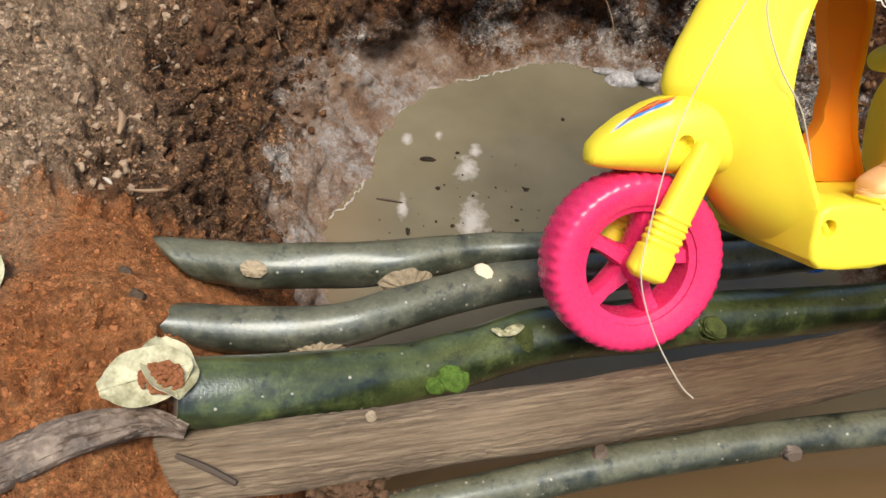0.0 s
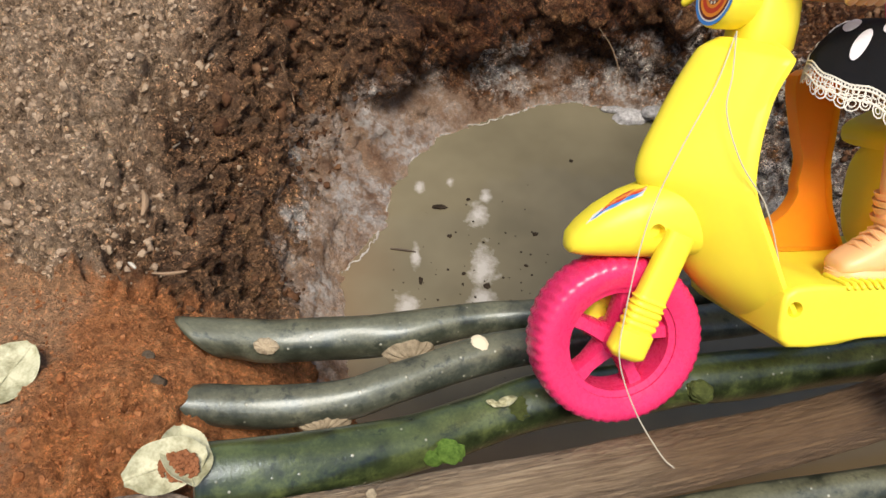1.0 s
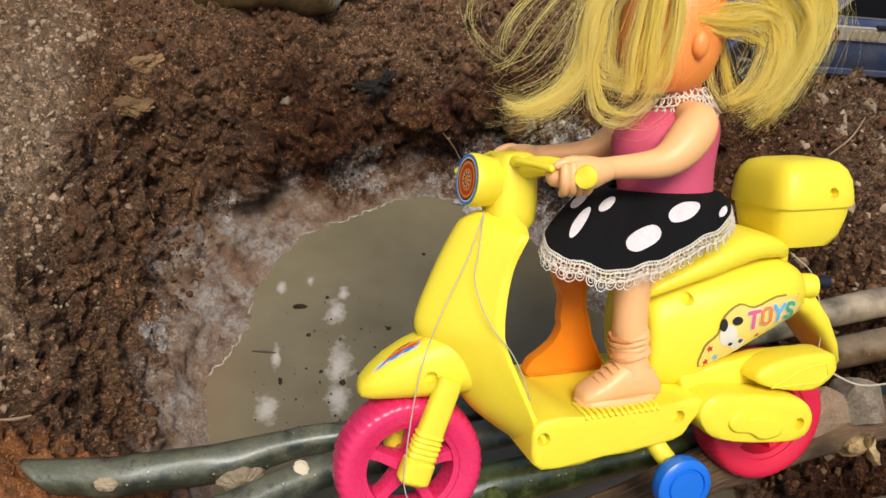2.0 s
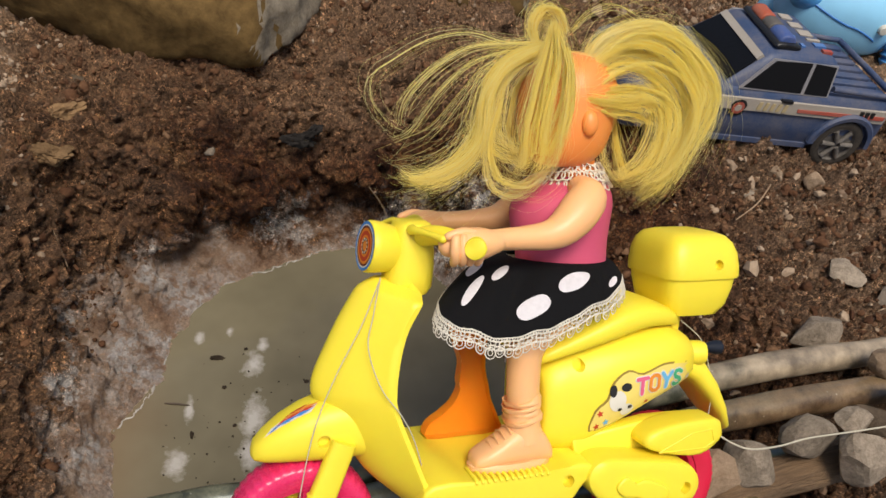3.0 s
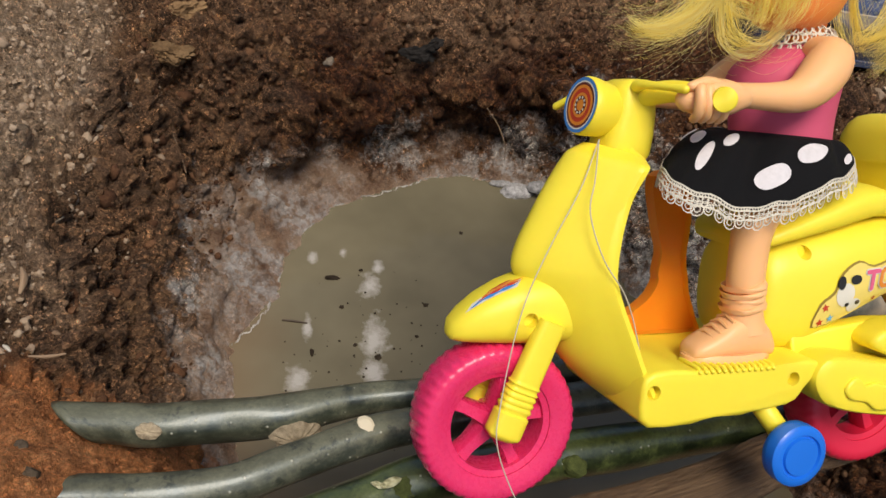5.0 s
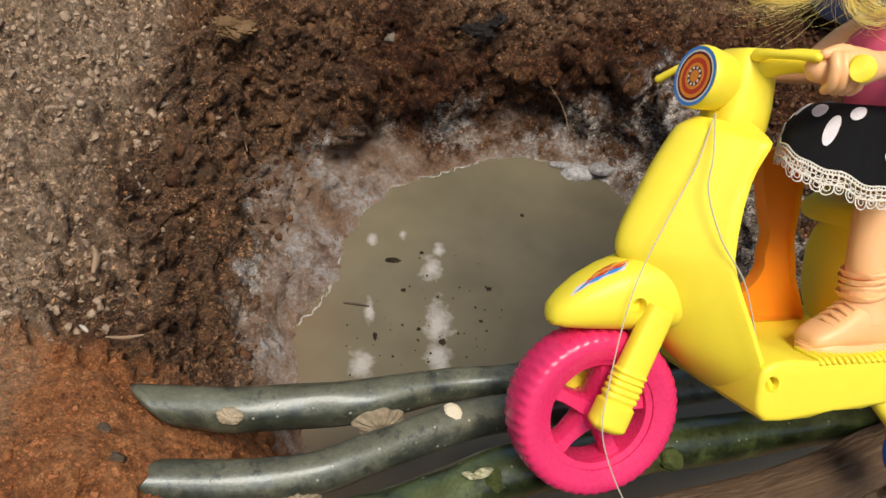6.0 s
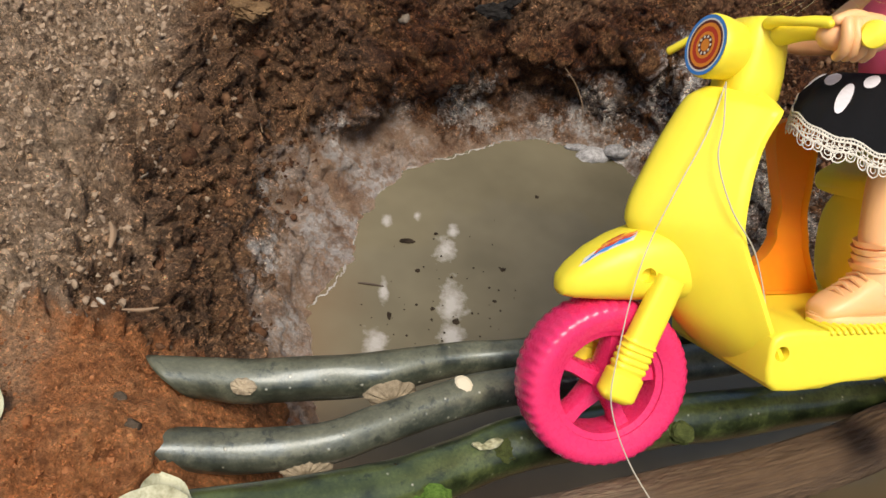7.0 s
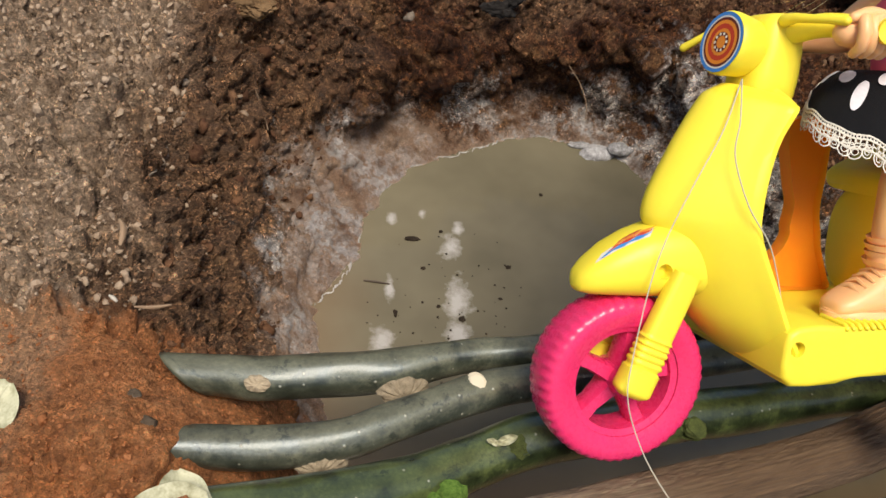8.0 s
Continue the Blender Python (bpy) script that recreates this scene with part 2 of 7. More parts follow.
def water_material():
    """Still muddy water: opaque tan silt under a smooth reflecting surface, with faint scum."""
    m, n, l, b = material("muddy_water", 0.06, 0, 0.5)
    c = coords(n)
    k = noise_node(n, l, c, 7, 4)
    r = ramp(n, [(0.3, (0.105, 0.092, 0.060)), (0.7, (0.180, 0.157, 0.104))])
    l.new(k.outputs[0], r.inputs[0])
    s = n.new("ShaderNodeSeparateXYZ")
    l.new(c, s.inputs[0])
    e = n.new("ShaderNodeMapRange")
    e.interpolation_type = "SMOOTHSTEP"
    l.new(math_node(n, l, "ADD", s.outputs[0], math_node(n, l, "MULTIPLY", k.outputs[0], 0.08)), e.inputs[0])
    e.inputs[1].default_value, e.inputs[2].default_value = 0.045, -0.02
    base = mix(n, l, math_node(n, l, "MULTIPLY", e.outputs[0], 0.5), r.outputs[0], (0.185, 0.118, 0.064))
    # water mixed a darker brown from the logs towards the near side
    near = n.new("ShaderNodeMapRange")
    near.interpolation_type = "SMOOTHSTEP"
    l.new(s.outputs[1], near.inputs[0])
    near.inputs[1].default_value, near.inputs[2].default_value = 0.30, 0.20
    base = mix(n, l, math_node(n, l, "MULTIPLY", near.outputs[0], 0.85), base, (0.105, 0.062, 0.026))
    f, film = noise_node(n, l, c, 95, 5, 0.65), None
    for x, y, rx, ry in ((0.060, 0.372, 0.011, 0.018), (0.061, 0.408, 0.012, 0.026), (0.058, 0.466, 0.010, 0.016), (-0.001, 0.366, 0.011, 0.015), (0.005, 0.500, 0.005, 0.009), (0.033, 0.507, 0.004, 0.007), (0.004, 0.420, 0.004, 0.016), (0.066, 0.49, 0.006, 0.009)):
        sub, mul, ln, mr = n.new("ShaderNodeVectorMath"), n.new("ShaderNodeVectorMath"), n.new("ShaderNodeVectorMath"), n.new("ShaderNodeMapRange")
        sub.operation, mul.operation, ln.operation = "SUBTRACT", "MULTIPLY", "LENGTH"
        l.new(c, sub.inputs[0])
        sub.inputs[1].default_value = (x, y, WATER_Z)
        l.new(sub.outputs[0], mul.inputs[0])
        mul.inputs[1].default_value = (0.78 / rx, 0.78 / ry, 0)
        l.new(mul.outputs[0], ln.inputs[0])
        l.new(ln.outputs["Value"], mr.inputs[0])
        mr.inputs[1].default_value, mr.inputs[2].default_value = 1.5, 0.0
        film = mr.outputs[0] if film is None else math_node(n, l, "MAXIMUM", film, mr.outputs[0])
    fr = ramp(n, [(0.56, (0, 0, 0)), (0.82, (0.62, 0.62, 0.62))])
    l.new(math_node(n, l, "ADD", math_node(n, l, "MULTIPLY", film, 0.55), math_node(n, l, "MULTIPLY", f.outputs[0], 0.65)), fr.inputs[0])
    gate = math_node(n, l, "MULTIPLY", fr.outputs[0], math_node(n, l, "GREATER_THAN", film, 0.02))
    l.new(mix(n, l, gate, base, (0.50, 0.48, 0.46)), b.inputs["Base Color"])
    b.inputs["IOR"].default_value = 1.33
    w = noise_node(n, l, c, 30, 2)
    bump(n, l, b, w.outputs[0], 0.04, 0.002)
    return m


def bark_material(name, stops, spots=True, ridged=False, rough=0.42, muddy=0.85, mud_tint=(1, 1, 1), lit_dust=0.5, lit_dust_lo=(0.080, 0.080, 0.046), lit_dust_hi=(0.23, 0.215, 0.130), coat=0.30):
    """Bark, along the attribute that holds each point's way along and round its log."""
    m, n, l, b = material(name, rough)
    at = n.new("ShaderNodeAttribute")
    at.attribute_name = "bark"
    v = at.outputs["Vector"]
    if ridged:
        sc = n.new("ShaderNodeVectorMath")
        sc.operation = "MULTIPLY"
        l.new(v, sc.inputs[0])
        sc.inputs[1].default_value = (0.040, 1, 1)
        v2 = sc.outputs[0]
    else:
        v2 = v
    a, f = noise_node(n, l, v2, 60 if not ridged else 980, 8 if ridged else 5, 0.78 if ridged else 0.6), noise_node(n, l, v2, 500, 4, 0.65)
    r = ramp(n, stops)
    w = math_node(n, l, "ADD", math_node(n, l, "MULTIPLY", a.outputs[0], 0.72), math_node(n, l, "MULTIPLY", f.outputs[0], 0.28))
    l.new(w, r.inputs[0])
    col = r.outputs[0]
    big = noise_node(n, l, v, 22, 3)
    br = ramp(n, [(0.52, (0, 0, 0)), (0.7, (1, 1, 1))])
    l.new(big.outputs[0], br.inputs[0])
    col = mix(n, l, math_node(n, l, "MULTIPLY", br.outputs[0], 0.3), col, tuple(min(1, q * 1.3) for q in stops[-1][1]))
    height = f.outputs[0]
    if spots:
        vo = n.new("ShaderNodeTexVoronoi")
        vo.inputs["Scale"].default_value = 165
        l.new(v, vo.inputs["Vector"])
        sp = ramp(n, [(0.05, (1, 1, 1)), (0.15, (0, 0, 0))])
        l.new(vo.outputs["Distance"], sp.inputs[0])
        cell = n.new("ShaderNodeSeparateColor")
        l.new(vo.outputs["Color"], cell.inputs[0])
        fac = math_node(n, l, "MULTIPLY", sp.outputs[0], math_node(n, l, "GREATER_THAN", cell.outputs[0], 0.5))
        # dry dusty lichen lies on the upper side in patches, top light painted in
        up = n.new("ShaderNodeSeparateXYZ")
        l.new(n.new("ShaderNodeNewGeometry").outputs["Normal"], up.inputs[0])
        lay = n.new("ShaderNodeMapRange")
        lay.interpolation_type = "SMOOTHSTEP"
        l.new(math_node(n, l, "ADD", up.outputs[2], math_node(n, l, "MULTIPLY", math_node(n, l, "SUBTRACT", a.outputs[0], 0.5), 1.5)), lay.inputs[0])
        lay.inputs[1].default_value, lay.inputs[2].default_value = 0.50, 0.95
        col = mix(n, l, math_node(n, l, "MULTIPLY", lay.outputs[0], lit_dust), col, mix(n, l, f.outputs[0], lit_dust_lo, lit_dust_hi))
        blot = noise_node(n, l, v, 130, 5, 0.75)
        bl = ramp(n, [(0.56, (0, 0, 0)), (0.66, (1, 1, 1))])
        l.new(blot.outputs[0], bl.inputs[0])
        col = mix(n, l, math_node(n, l, "MULTIPLY", bl.outputs[0], 0.7), col, stops[0][1])
        ring = n.new("ShaderNodeVectorMath")
        ring.operation = "MULTIPLY"
        l.new(v, ring.inputs[0])
        ring.inputs[1].default_value = (1.0, 0.12, 0.12)
        crease = noise_node(n, l, ring.outputs[0], 700, 3, 0.6)
        col = mix(n, l, math_node(n, l, "MULTIPLY", fac, math_node(n, l, "ADD", 0.35, math_node(n, l, "MULTIPLY", cell.outputs[1], 0.65))), col, (0.46, 0.45, 0.36))
        height = math_node(n, l, "ADD", math_node(n, l, "MULTIPLY", height, 0.8), math_node(n, l, "MULTIPLY", fac, 1.6))
        height = math_node(n, l, "ADD", height, math_node(n, l, "MULTIPLY", crease.outputs[0], 0.25))
        height = math_node(n, l, "ADD", height, math_node(n, l, "MULTIPLY", a.outputs[0], 1.2))
    if ridged:
        height = math_node(n, l, "ADD", math_node(n, l, "MULTIPLY", a.outputs[0], 1.6), math_node(n, l, "MULTIPLY", f.outputs[0], 0.4))
    if name != "grey_wood":
        sx = n.new("ShaderNodeSeparateXYZ")
        l.new(coords(n), sx.inputs[0])
        mud = n.new("ShaderNodeMapRange")
        mud.interpolation_type = "SMOOTHSTEP"
        l.new(math_node(n, l, "ADD", sx.outputs[0], math_node(n, l, "MULTIPLY", big.outputs[0], 0.22)), mud.inputs[0])
        mud.inputs[1].default_value, mud.inputs[2].default_value = 0.46, 0.58
        mr = ramp(n, [(0.3, tuple(p * q for p, q in zip((0.17, 0.130, 0.09), mud_tint))), (0.7, tuple(p * q for p, q in zip((0.52, 0.41, 0.285), mud_tint)))])
        l.new(a.outputs[0], mr.inputs[0])
        col = mix(n, l, math_node(n, l, "MULTIPLY", mud.outputs[0], muddy), col, mr.outputs[0])
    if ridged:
        # ridged bark multiplied darker and browner towards the right
        right_tone = n.new("ShaderNodeMapRange")
        right_tone.interpolation_type = "SMOOTHSTEP"
        l.new(math_node(n, l, "ADD", sx.outputs[0], math_node(n, l, "MULTIPLY", big.outputs[0], 0.10)), right_tone.inputs[0])
        right_tone.inputs[1].default_value, right_tone.inputs[2].default_value = 0.09, 0.22
        col = mix(n, l, right_tone.outputs[0], col, (0.54, 0.43, 0.33), "MULTIPLY")
    l.new(col, b.inputs["Base Color"])
    rr = math_node(n, l, "MULTIPLY_ADD", a.outputs[0], 0.35)
    rr.node.inputs[2].default_value = rough - 0.17
    l.new(rr, b.inputs["Roughness"])
    if spots:
        b.inputs["Coat Weight"].default_value, b.inputs["Coat Roughness"].default_value = coat, 0.20
        b.inputs["Specular Tint"].default_value = (0.72, 0.88, 1.0, 1)
        b.inputs["Specular IOR Level"].default_value = 0.62
    bump(n, l, b, height, 0.3 if spots else 0.7, 0.0024 if ridged else 0.0009)
    return m


def stone_material(name, lo, hi, scale=60, rough=0.9):
    m, n, l, b = material(name, rough, 0, 0.15)
    c = coords(n)
    oi = n.new("ShaderNodeObjectInfo")
    a, f = noise_node(n, l, c, scale, 5, 0.65), noise_node(n, l, c, scale * 7, 4, 0.7)
    r = ramp(n, [(0.3, lo), (0.7, hi)])
    l.new(math_node(n, l, "ADD", math_node(n, l, "MULTIPLY", a.outputs[0], 0.6), math_node(n, l, "MULTIPLY", f.outputs[0], 0.4)), r.inputs[0])
    hsv = n.new("ShaderNodeHueSaturation")
    l.new(r.outputs[0], hsv.inputs["Color"])
    vv = math_node(n, l, "MULTIPLY_ADD", oi.outputs["Random"], 0.4)
    vv.node.inputs[2].default_value = 0.8
    l.new(vv, hsv.inputs["Value"])
    l.new(hsv.outputs[0], b.inputs["Base Color"])
    bump(n, l, b, f.outputs[0], 0.5, 0.0015)
    return m


def flat_paint(name, color, rough=0.5):
    m, n, l, b = material(name, rough)
    k = noise_node(n, l, coords(n), 120, 3)
    l.new(mix(n, l, k.outputs[0], color, tuple(v * 0.85 for v in color)), b.inputs["Base Color"])
    return m


WATER_Z = -0.183
def dusty_paint(name, color):
    """Toy-car plastic under a dry dusty film, thicker in patches."""
    m, n, l, b = material(name, 0.55, 0, 0.4)
    c = coords(n)
    a, f = noise_node(n, l, c, 38, 5, 0.65), noise_node(n, l, c, 420, 4, 0.7)
    d = ramp(n, [(0.42, (0.05, 0.05, 0.05)), (0.68, (0.42, 0.42, 0.42))])
    l.new(math_node(n, l, "ADD", math_node(n, l, "MULTIPLY", a.outputs[0], 0.65), math_node(n, l, "MULTIPLY", f.outputs[0], 0.35)), d.inputs[0])
    l.new(mix(n, l, d.outputs[0], color, (0.27, 0.225, 0.18)), b.inputs["Base Color"])
    l.new(math_node(n, l, "ADD", 0.42, math_node(n, l, "MULTIPLY", d.outputs[0], 0.7)), b.inputs["Roughness"])
    return m


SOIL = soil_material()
WATER = water_material()
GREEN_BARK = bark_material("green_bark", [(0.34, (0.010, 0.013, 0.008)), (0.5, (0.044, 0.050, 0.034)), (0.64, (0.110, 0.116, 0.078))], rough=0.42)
MOSS_BARK = bark_material("mossy_bark", [(0.36, (0.005, 0.008, 0.003)), (0.5, (0.022, 0.032, 0.011)), (0.66, (0.085, 0.110, 0.032))], rough=0.34, muddy=0.15, lit_dust=0.42, lit_dust_lo=(0.030, 0.046, 0.010), lit_dust_hi=(0.15, 0.175, 0.050), coat=0.65)
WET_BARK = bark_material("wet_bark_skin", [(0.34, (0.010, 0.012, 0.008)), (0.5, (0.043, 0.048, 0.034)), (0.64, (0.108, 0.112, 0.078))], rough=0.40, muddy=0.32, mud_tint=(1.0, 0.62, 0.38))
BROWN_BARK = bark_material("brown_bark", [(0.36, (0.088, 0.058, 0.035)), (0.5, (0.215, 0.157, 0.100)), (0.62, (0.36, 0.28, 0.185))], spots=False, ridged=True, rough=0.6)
GREY_WOOD = bark_material("grey_wood", [(0.38, (0.030, 0.020, 0.014)), (0.5, (0.115, 0.084, 0.062)), (0.64, (0.26, 0.205, 0.160))], spots=False, rough=0.55)
CUT_WOOD = stone_material("cut_wood", (0.22, 0.15, 0.09), (0.5, 0.4, 0.28), 220)
YELLOW = plastic("yellow_plastic", (0.90, 0.745, 0.045), 0.44, 0.06, 0.15)
PINK = plastic("pink_rubber", (0.73, 0.030, 0.135), 0.27, 0.10, 0.1)
BLUE = plastic("blue_plastic", (0.01, 0.16, 0.72), 0.32, 0.1)
SKIN = plastic("skin_vinyl", (0.90, 0.49, 0.22), 0.42, 0.06, 0.1)
ORANGE = plastic("orange_plastic", (0.86, 0.26, 0.010), 0.38, 0.08, 0.5)
ORANGE.node_tree.nodes["Principled BSDF"].inputs["Subsurface Scale"].default_value = 0.007
CAR_BLUE = dusty_paint("car_blue", (0.022, 0.050, 0.128))
PALE_BLUE = plastic("pale_blue_plastic", (0.27, 0.60, 0.86), 0.42, 0.1)
BLACK = plastic("black_plastic", (0.012, 0.012, 0.014), 0.4, 0.2)
GREY_STONE = stone_material("grey_stone", (0.075, 0.058, 0.042), (0.37, 0.305, 0.235), 70)
BROWN_STONE = stone_material("brown_stone", (0.13, 0.085, 0.05), (0.36, 0.27, 0.19), 70)
TAN_ROCK = stone_material("tan_rock", (0.030, 0.017, 0.006), (0.20, 0.125, 0.045), 16)


# ---- mesh helpers ----
def part(name, bm, mats, parent=None, label="", smooth=True):
    me = bpy.data.meshes.new(name)
    bmesh.ops.recalc_face_normals(bm, faces=bm.faces)
    for fc in bm.faces:
        fc.smooth = smooth
    bm.to_mesh(me)
    bm.free()
    if smooth:
        me.set_sharp_from_angle(angle=radians(48))
    for q in mats if isinstance(mats, (list, tuple)) else [mats]:
        me.materials.append(q)
    ob = new(name, me)
    if parent:
        ob.parent = parent
    if label:
        ob["label"] = label
    return ob


def empty(name, m):
    ob = new(name)
    ob.matrix_world = m
    return ob


def loft(bm, rings, cap=True, closed=False, mat=0):
    """Skins rings of equally many points; caps both ends with fans unless closed."""
    rows = [[bm.verts.new(p) for p in r] for r in rings]
    k = len(rows[0])
    pairs = list(zip(rows, rows[1:])) + ([(rows[-1], rows[0])] if closed else [])
    for a, b in pairs:
        for i in range(k):
            fc = bm.faces.new((a[i], a[(i + 1) % k], b[(i + 1) % k], b[i]))
            fc.material_index = mat
    if cap and not closed:
        for r in (rows[0], rows[-1]):
            mid = bm.verts.new(sum((v.co for v in r), Vector()) / k)
            for i in range(k):
                bm.faces.new((r[i], r[(i + 1) % k], mid)).material_index = mat
    return rows


def spline(points, steps):
    """Catmull-Rom through tuples of any length, evenly stepped in each span."""
    p = [np.array(q, float) for q in points]
    p = [2 * p[0] - p[1], *p, 2 * p[-1] - p[-2]]
    out = []
    for i in range(1, len(p) - 2):
        for k in range(steps):
            t = k / steps
            a, b, c, d = p[i - 1 : i + 3]
            out.append(0.5 * (2 * b + (c - a) * t + (2 * a - 5 * b + 4 * c - d) * t * t + (3 * b - a - 3 * c + d) * t**3))
    out.append(p[-2])
    return out


def tube(bm, path, n=12, wobble=0.0, seed=0.0, round_ends=False, mat=0, flat=1.0, ridge=0.0):
    """A tube along rows of x, y, z, radius. Returns the rings' points with way along and angle."""
    path = [np.array(q, float) for q in path]
    if round_ends:
        def end(q, toward):
            d = q[:3] - toward[:3]
            d /= max(np.linalg.norm(d), 1e-9)
            return [np.r_[q[:3] + d * q[3] * s, q[3] * c] for s, c in ((0.95, 0.3), (0.7, 0.71), (0.38, 0.92))]
        path = end(path[0], path[1]) + path + end(path[-1], path[-2])[::-1]
    rings, info, way = [], [], 0.0
    up = Vector((0, 0, 1))
    for i, q in enumerate(path):
        d = Vector(path[min(i + 1, len(path) - 1)][:3] - path[max(i - 1, 0)][:3]).normalized()
        if abs(d.dot(up)) > 0.97:
            up = Vector((0, 1, 0))
        u = d.cross(up).normalized()
        w = u.cross(d)
        up = w
        if i:
            way += float(np.linalg.norm(q[:3] - path[i - 1][:3]))
        ring = []
        for k in range(n):
            a = math.tau * k / n
            r = q[3]
            if wobble:
                r *= 1 + wobble * noise.noise(Vector((way * 28 + seed * 7, math.cos(a) * 1.3, math.sin(a) * 1.3)))
            if ridge:
                r -= ridge * max(0.0, 0.55 - 2.2 * abs(noise.noise(Vector((way * 34 + 3 * noise.noise(Vector((way * 60, a, 1))), math.cos(a) * 7.5, math.sin(a) * 7.5)))))
            ring.append(Vector(q[:3]) + u * math.cos(a) * r + w * math.sin(a) * r * flat)
            info.append((way + seed, math.cos(a) * q[3], math.sin(a) * q[3]))
        rings.append(ring)
    loft(bm, rings, mat=mat)
    return info


def slab(bm, outline, y0, y1, bevel=0.002, segs=3, mat=0):
    """A side outline of (x, z) points, extruded from y0 to y1 with rounded rims."""
    vs = [bm.verts.new((x, y0, z)) for x, z in outline]
    f0 = bm.faces.new(vs)
    f0.material_index = mat
    ext = bmesh.ops.extrude_face_region(bm, geom=[f0])
    moved = [v for v in ext["geom"] if isinstance(v, bmesh.types.BMVert)]
    for v in moved:
        v.co.y = y1
    if bevel:
        rim = [e for e in bm.edges if all(v in vs for v in e.verts) or all(v in moved for v in e.verts)]
        bmesh.ops.bevel(bm, geom=rim, offset=bevel, segments=segs, profile=0.5, affect="EDGES")


def disc_profile(bm, profile, n, centre=(0, 0, 0), axis="y", mat=0):
    """Turns a profile of (radius, way along the axis) round the axis."""
    rings = []
    for r, h in profile:
        ring = []
        for k in range(n):
            a = math.tau * k / n
            c, s = r * math.cos(a), r * math.sin(a)
            p = {"y": (c, h, s), "x": (h, c, s), "z": (c, s, h)}[axis]
            ring.append(Vector(centre) + Vector(p))
        rings.append(ring)
    return loft(bm, rings, cap=profile[0][0] > 1e-4, mat=mat)


def rock(bm, radius, seed, squash=(1, 1, 0.75), rough=0.35, sub=2, cuts=7, mat=0, centre=(0, 0, 0), low=0.62):
    """A broken stone: an icosphere cut flat by random planes, then roughened."""
    rng = random.Random(seed)
    made = bmesh.ops.create_icosphere(bm, subdivisions=sub, radius=1.0)["verts"]
    planes = []
    for _ in range(cuts):
        d = Vector((rng.gauss(0, 1), rng.gauss(0, 1), rng.gauss(0, 1))).normalized()
        planes.append((d, rng.uniform(low, 0.9)))
    for v in made:
        for d, h in planes:
            over = v.co.dot(d) - h
            if over > 0:
                v.co -= d * over * 0.92
        v.co *= 1 + rough * 0.3 * noise.noise(v.co * 2.3 + Vector((seed, 0, 0))) + rough * 0.16 * noise.noise(v.co * 6 + Vector((0, seed, 0)))
        v.co = Vector((v.co[i] * squash[i] * radius for i in range(3))) + Vector(centre)
    for v in made:
        for fc in v.link_faces:
            fc.material_index = mat


# ---- ground and pool ----
STEPS = (0.0, 0.01, 0.025, 0.045, 0.07, 0.105, 0.15, 0.25)
NEAR_BANK = (-0.183, -0.14, -0.085, -0.045, -0.026, -0.02, -0.018, -0.015)
LEFT_BANK = (-0.183, -0.172, -0.148, -0.118, -0.088, -0.041, -0.024, -0.018)
CORNER_BANK = (-0.183, -0.178, -0.17, -0.158, -0.138, -0.068, -0.024, -0.012)
FAR_BANK = (-0.183, -0.173, -0.160, -0.078, -0.036, -0.006, 0.008, 0.012)
SIDE_BANK = (-0.183, -0.16, -0.14, -0.105, -0.08, -0.062, -0.052, -0.045)
RIGHT_BANK = (-0.183, -0.165, -0.142, -0.118, -0.100, -0.082, -0.062, -0.055)
SHORE = [
    (-0.02, 0.03, NEAR_BANK), (-0.02, 0.14, NEAR_BANK), (-0.025, 0.22, NEAR_BANK), (-0.045, 0.31, LEFT_BANK), (-0.057, 0.40, LEFT_BANK),
    (-0.035, 0.43, CORNER_BANK), (-0.024, 0.47, CORNER_BANK), (-0.018, 0.51, CORNER_BANK), (0.024, 0.57, FAR_BANK), (0.087, 0.600, FAR_BANK),
    (0.124, 0.62, FAR_BANK), (0.16, 0.626, FAR_BANK), (0.21, 0.612, FAR_BANK), (0.245, 0.592, SIDE_BANK), (0.27, 0.55, SIDE_BANK),
    (0.30, 0.48, SIDE_BANK), (0.33, 0.43, RIGHT_BANK), (0.37, 0.35, RIGHT_BANK), (0.40, 0.20, RIGHT_BANK), (0.40, 0.03, RIGHT_BANK), (0.2, -0.02, NEAR_BANK),
]


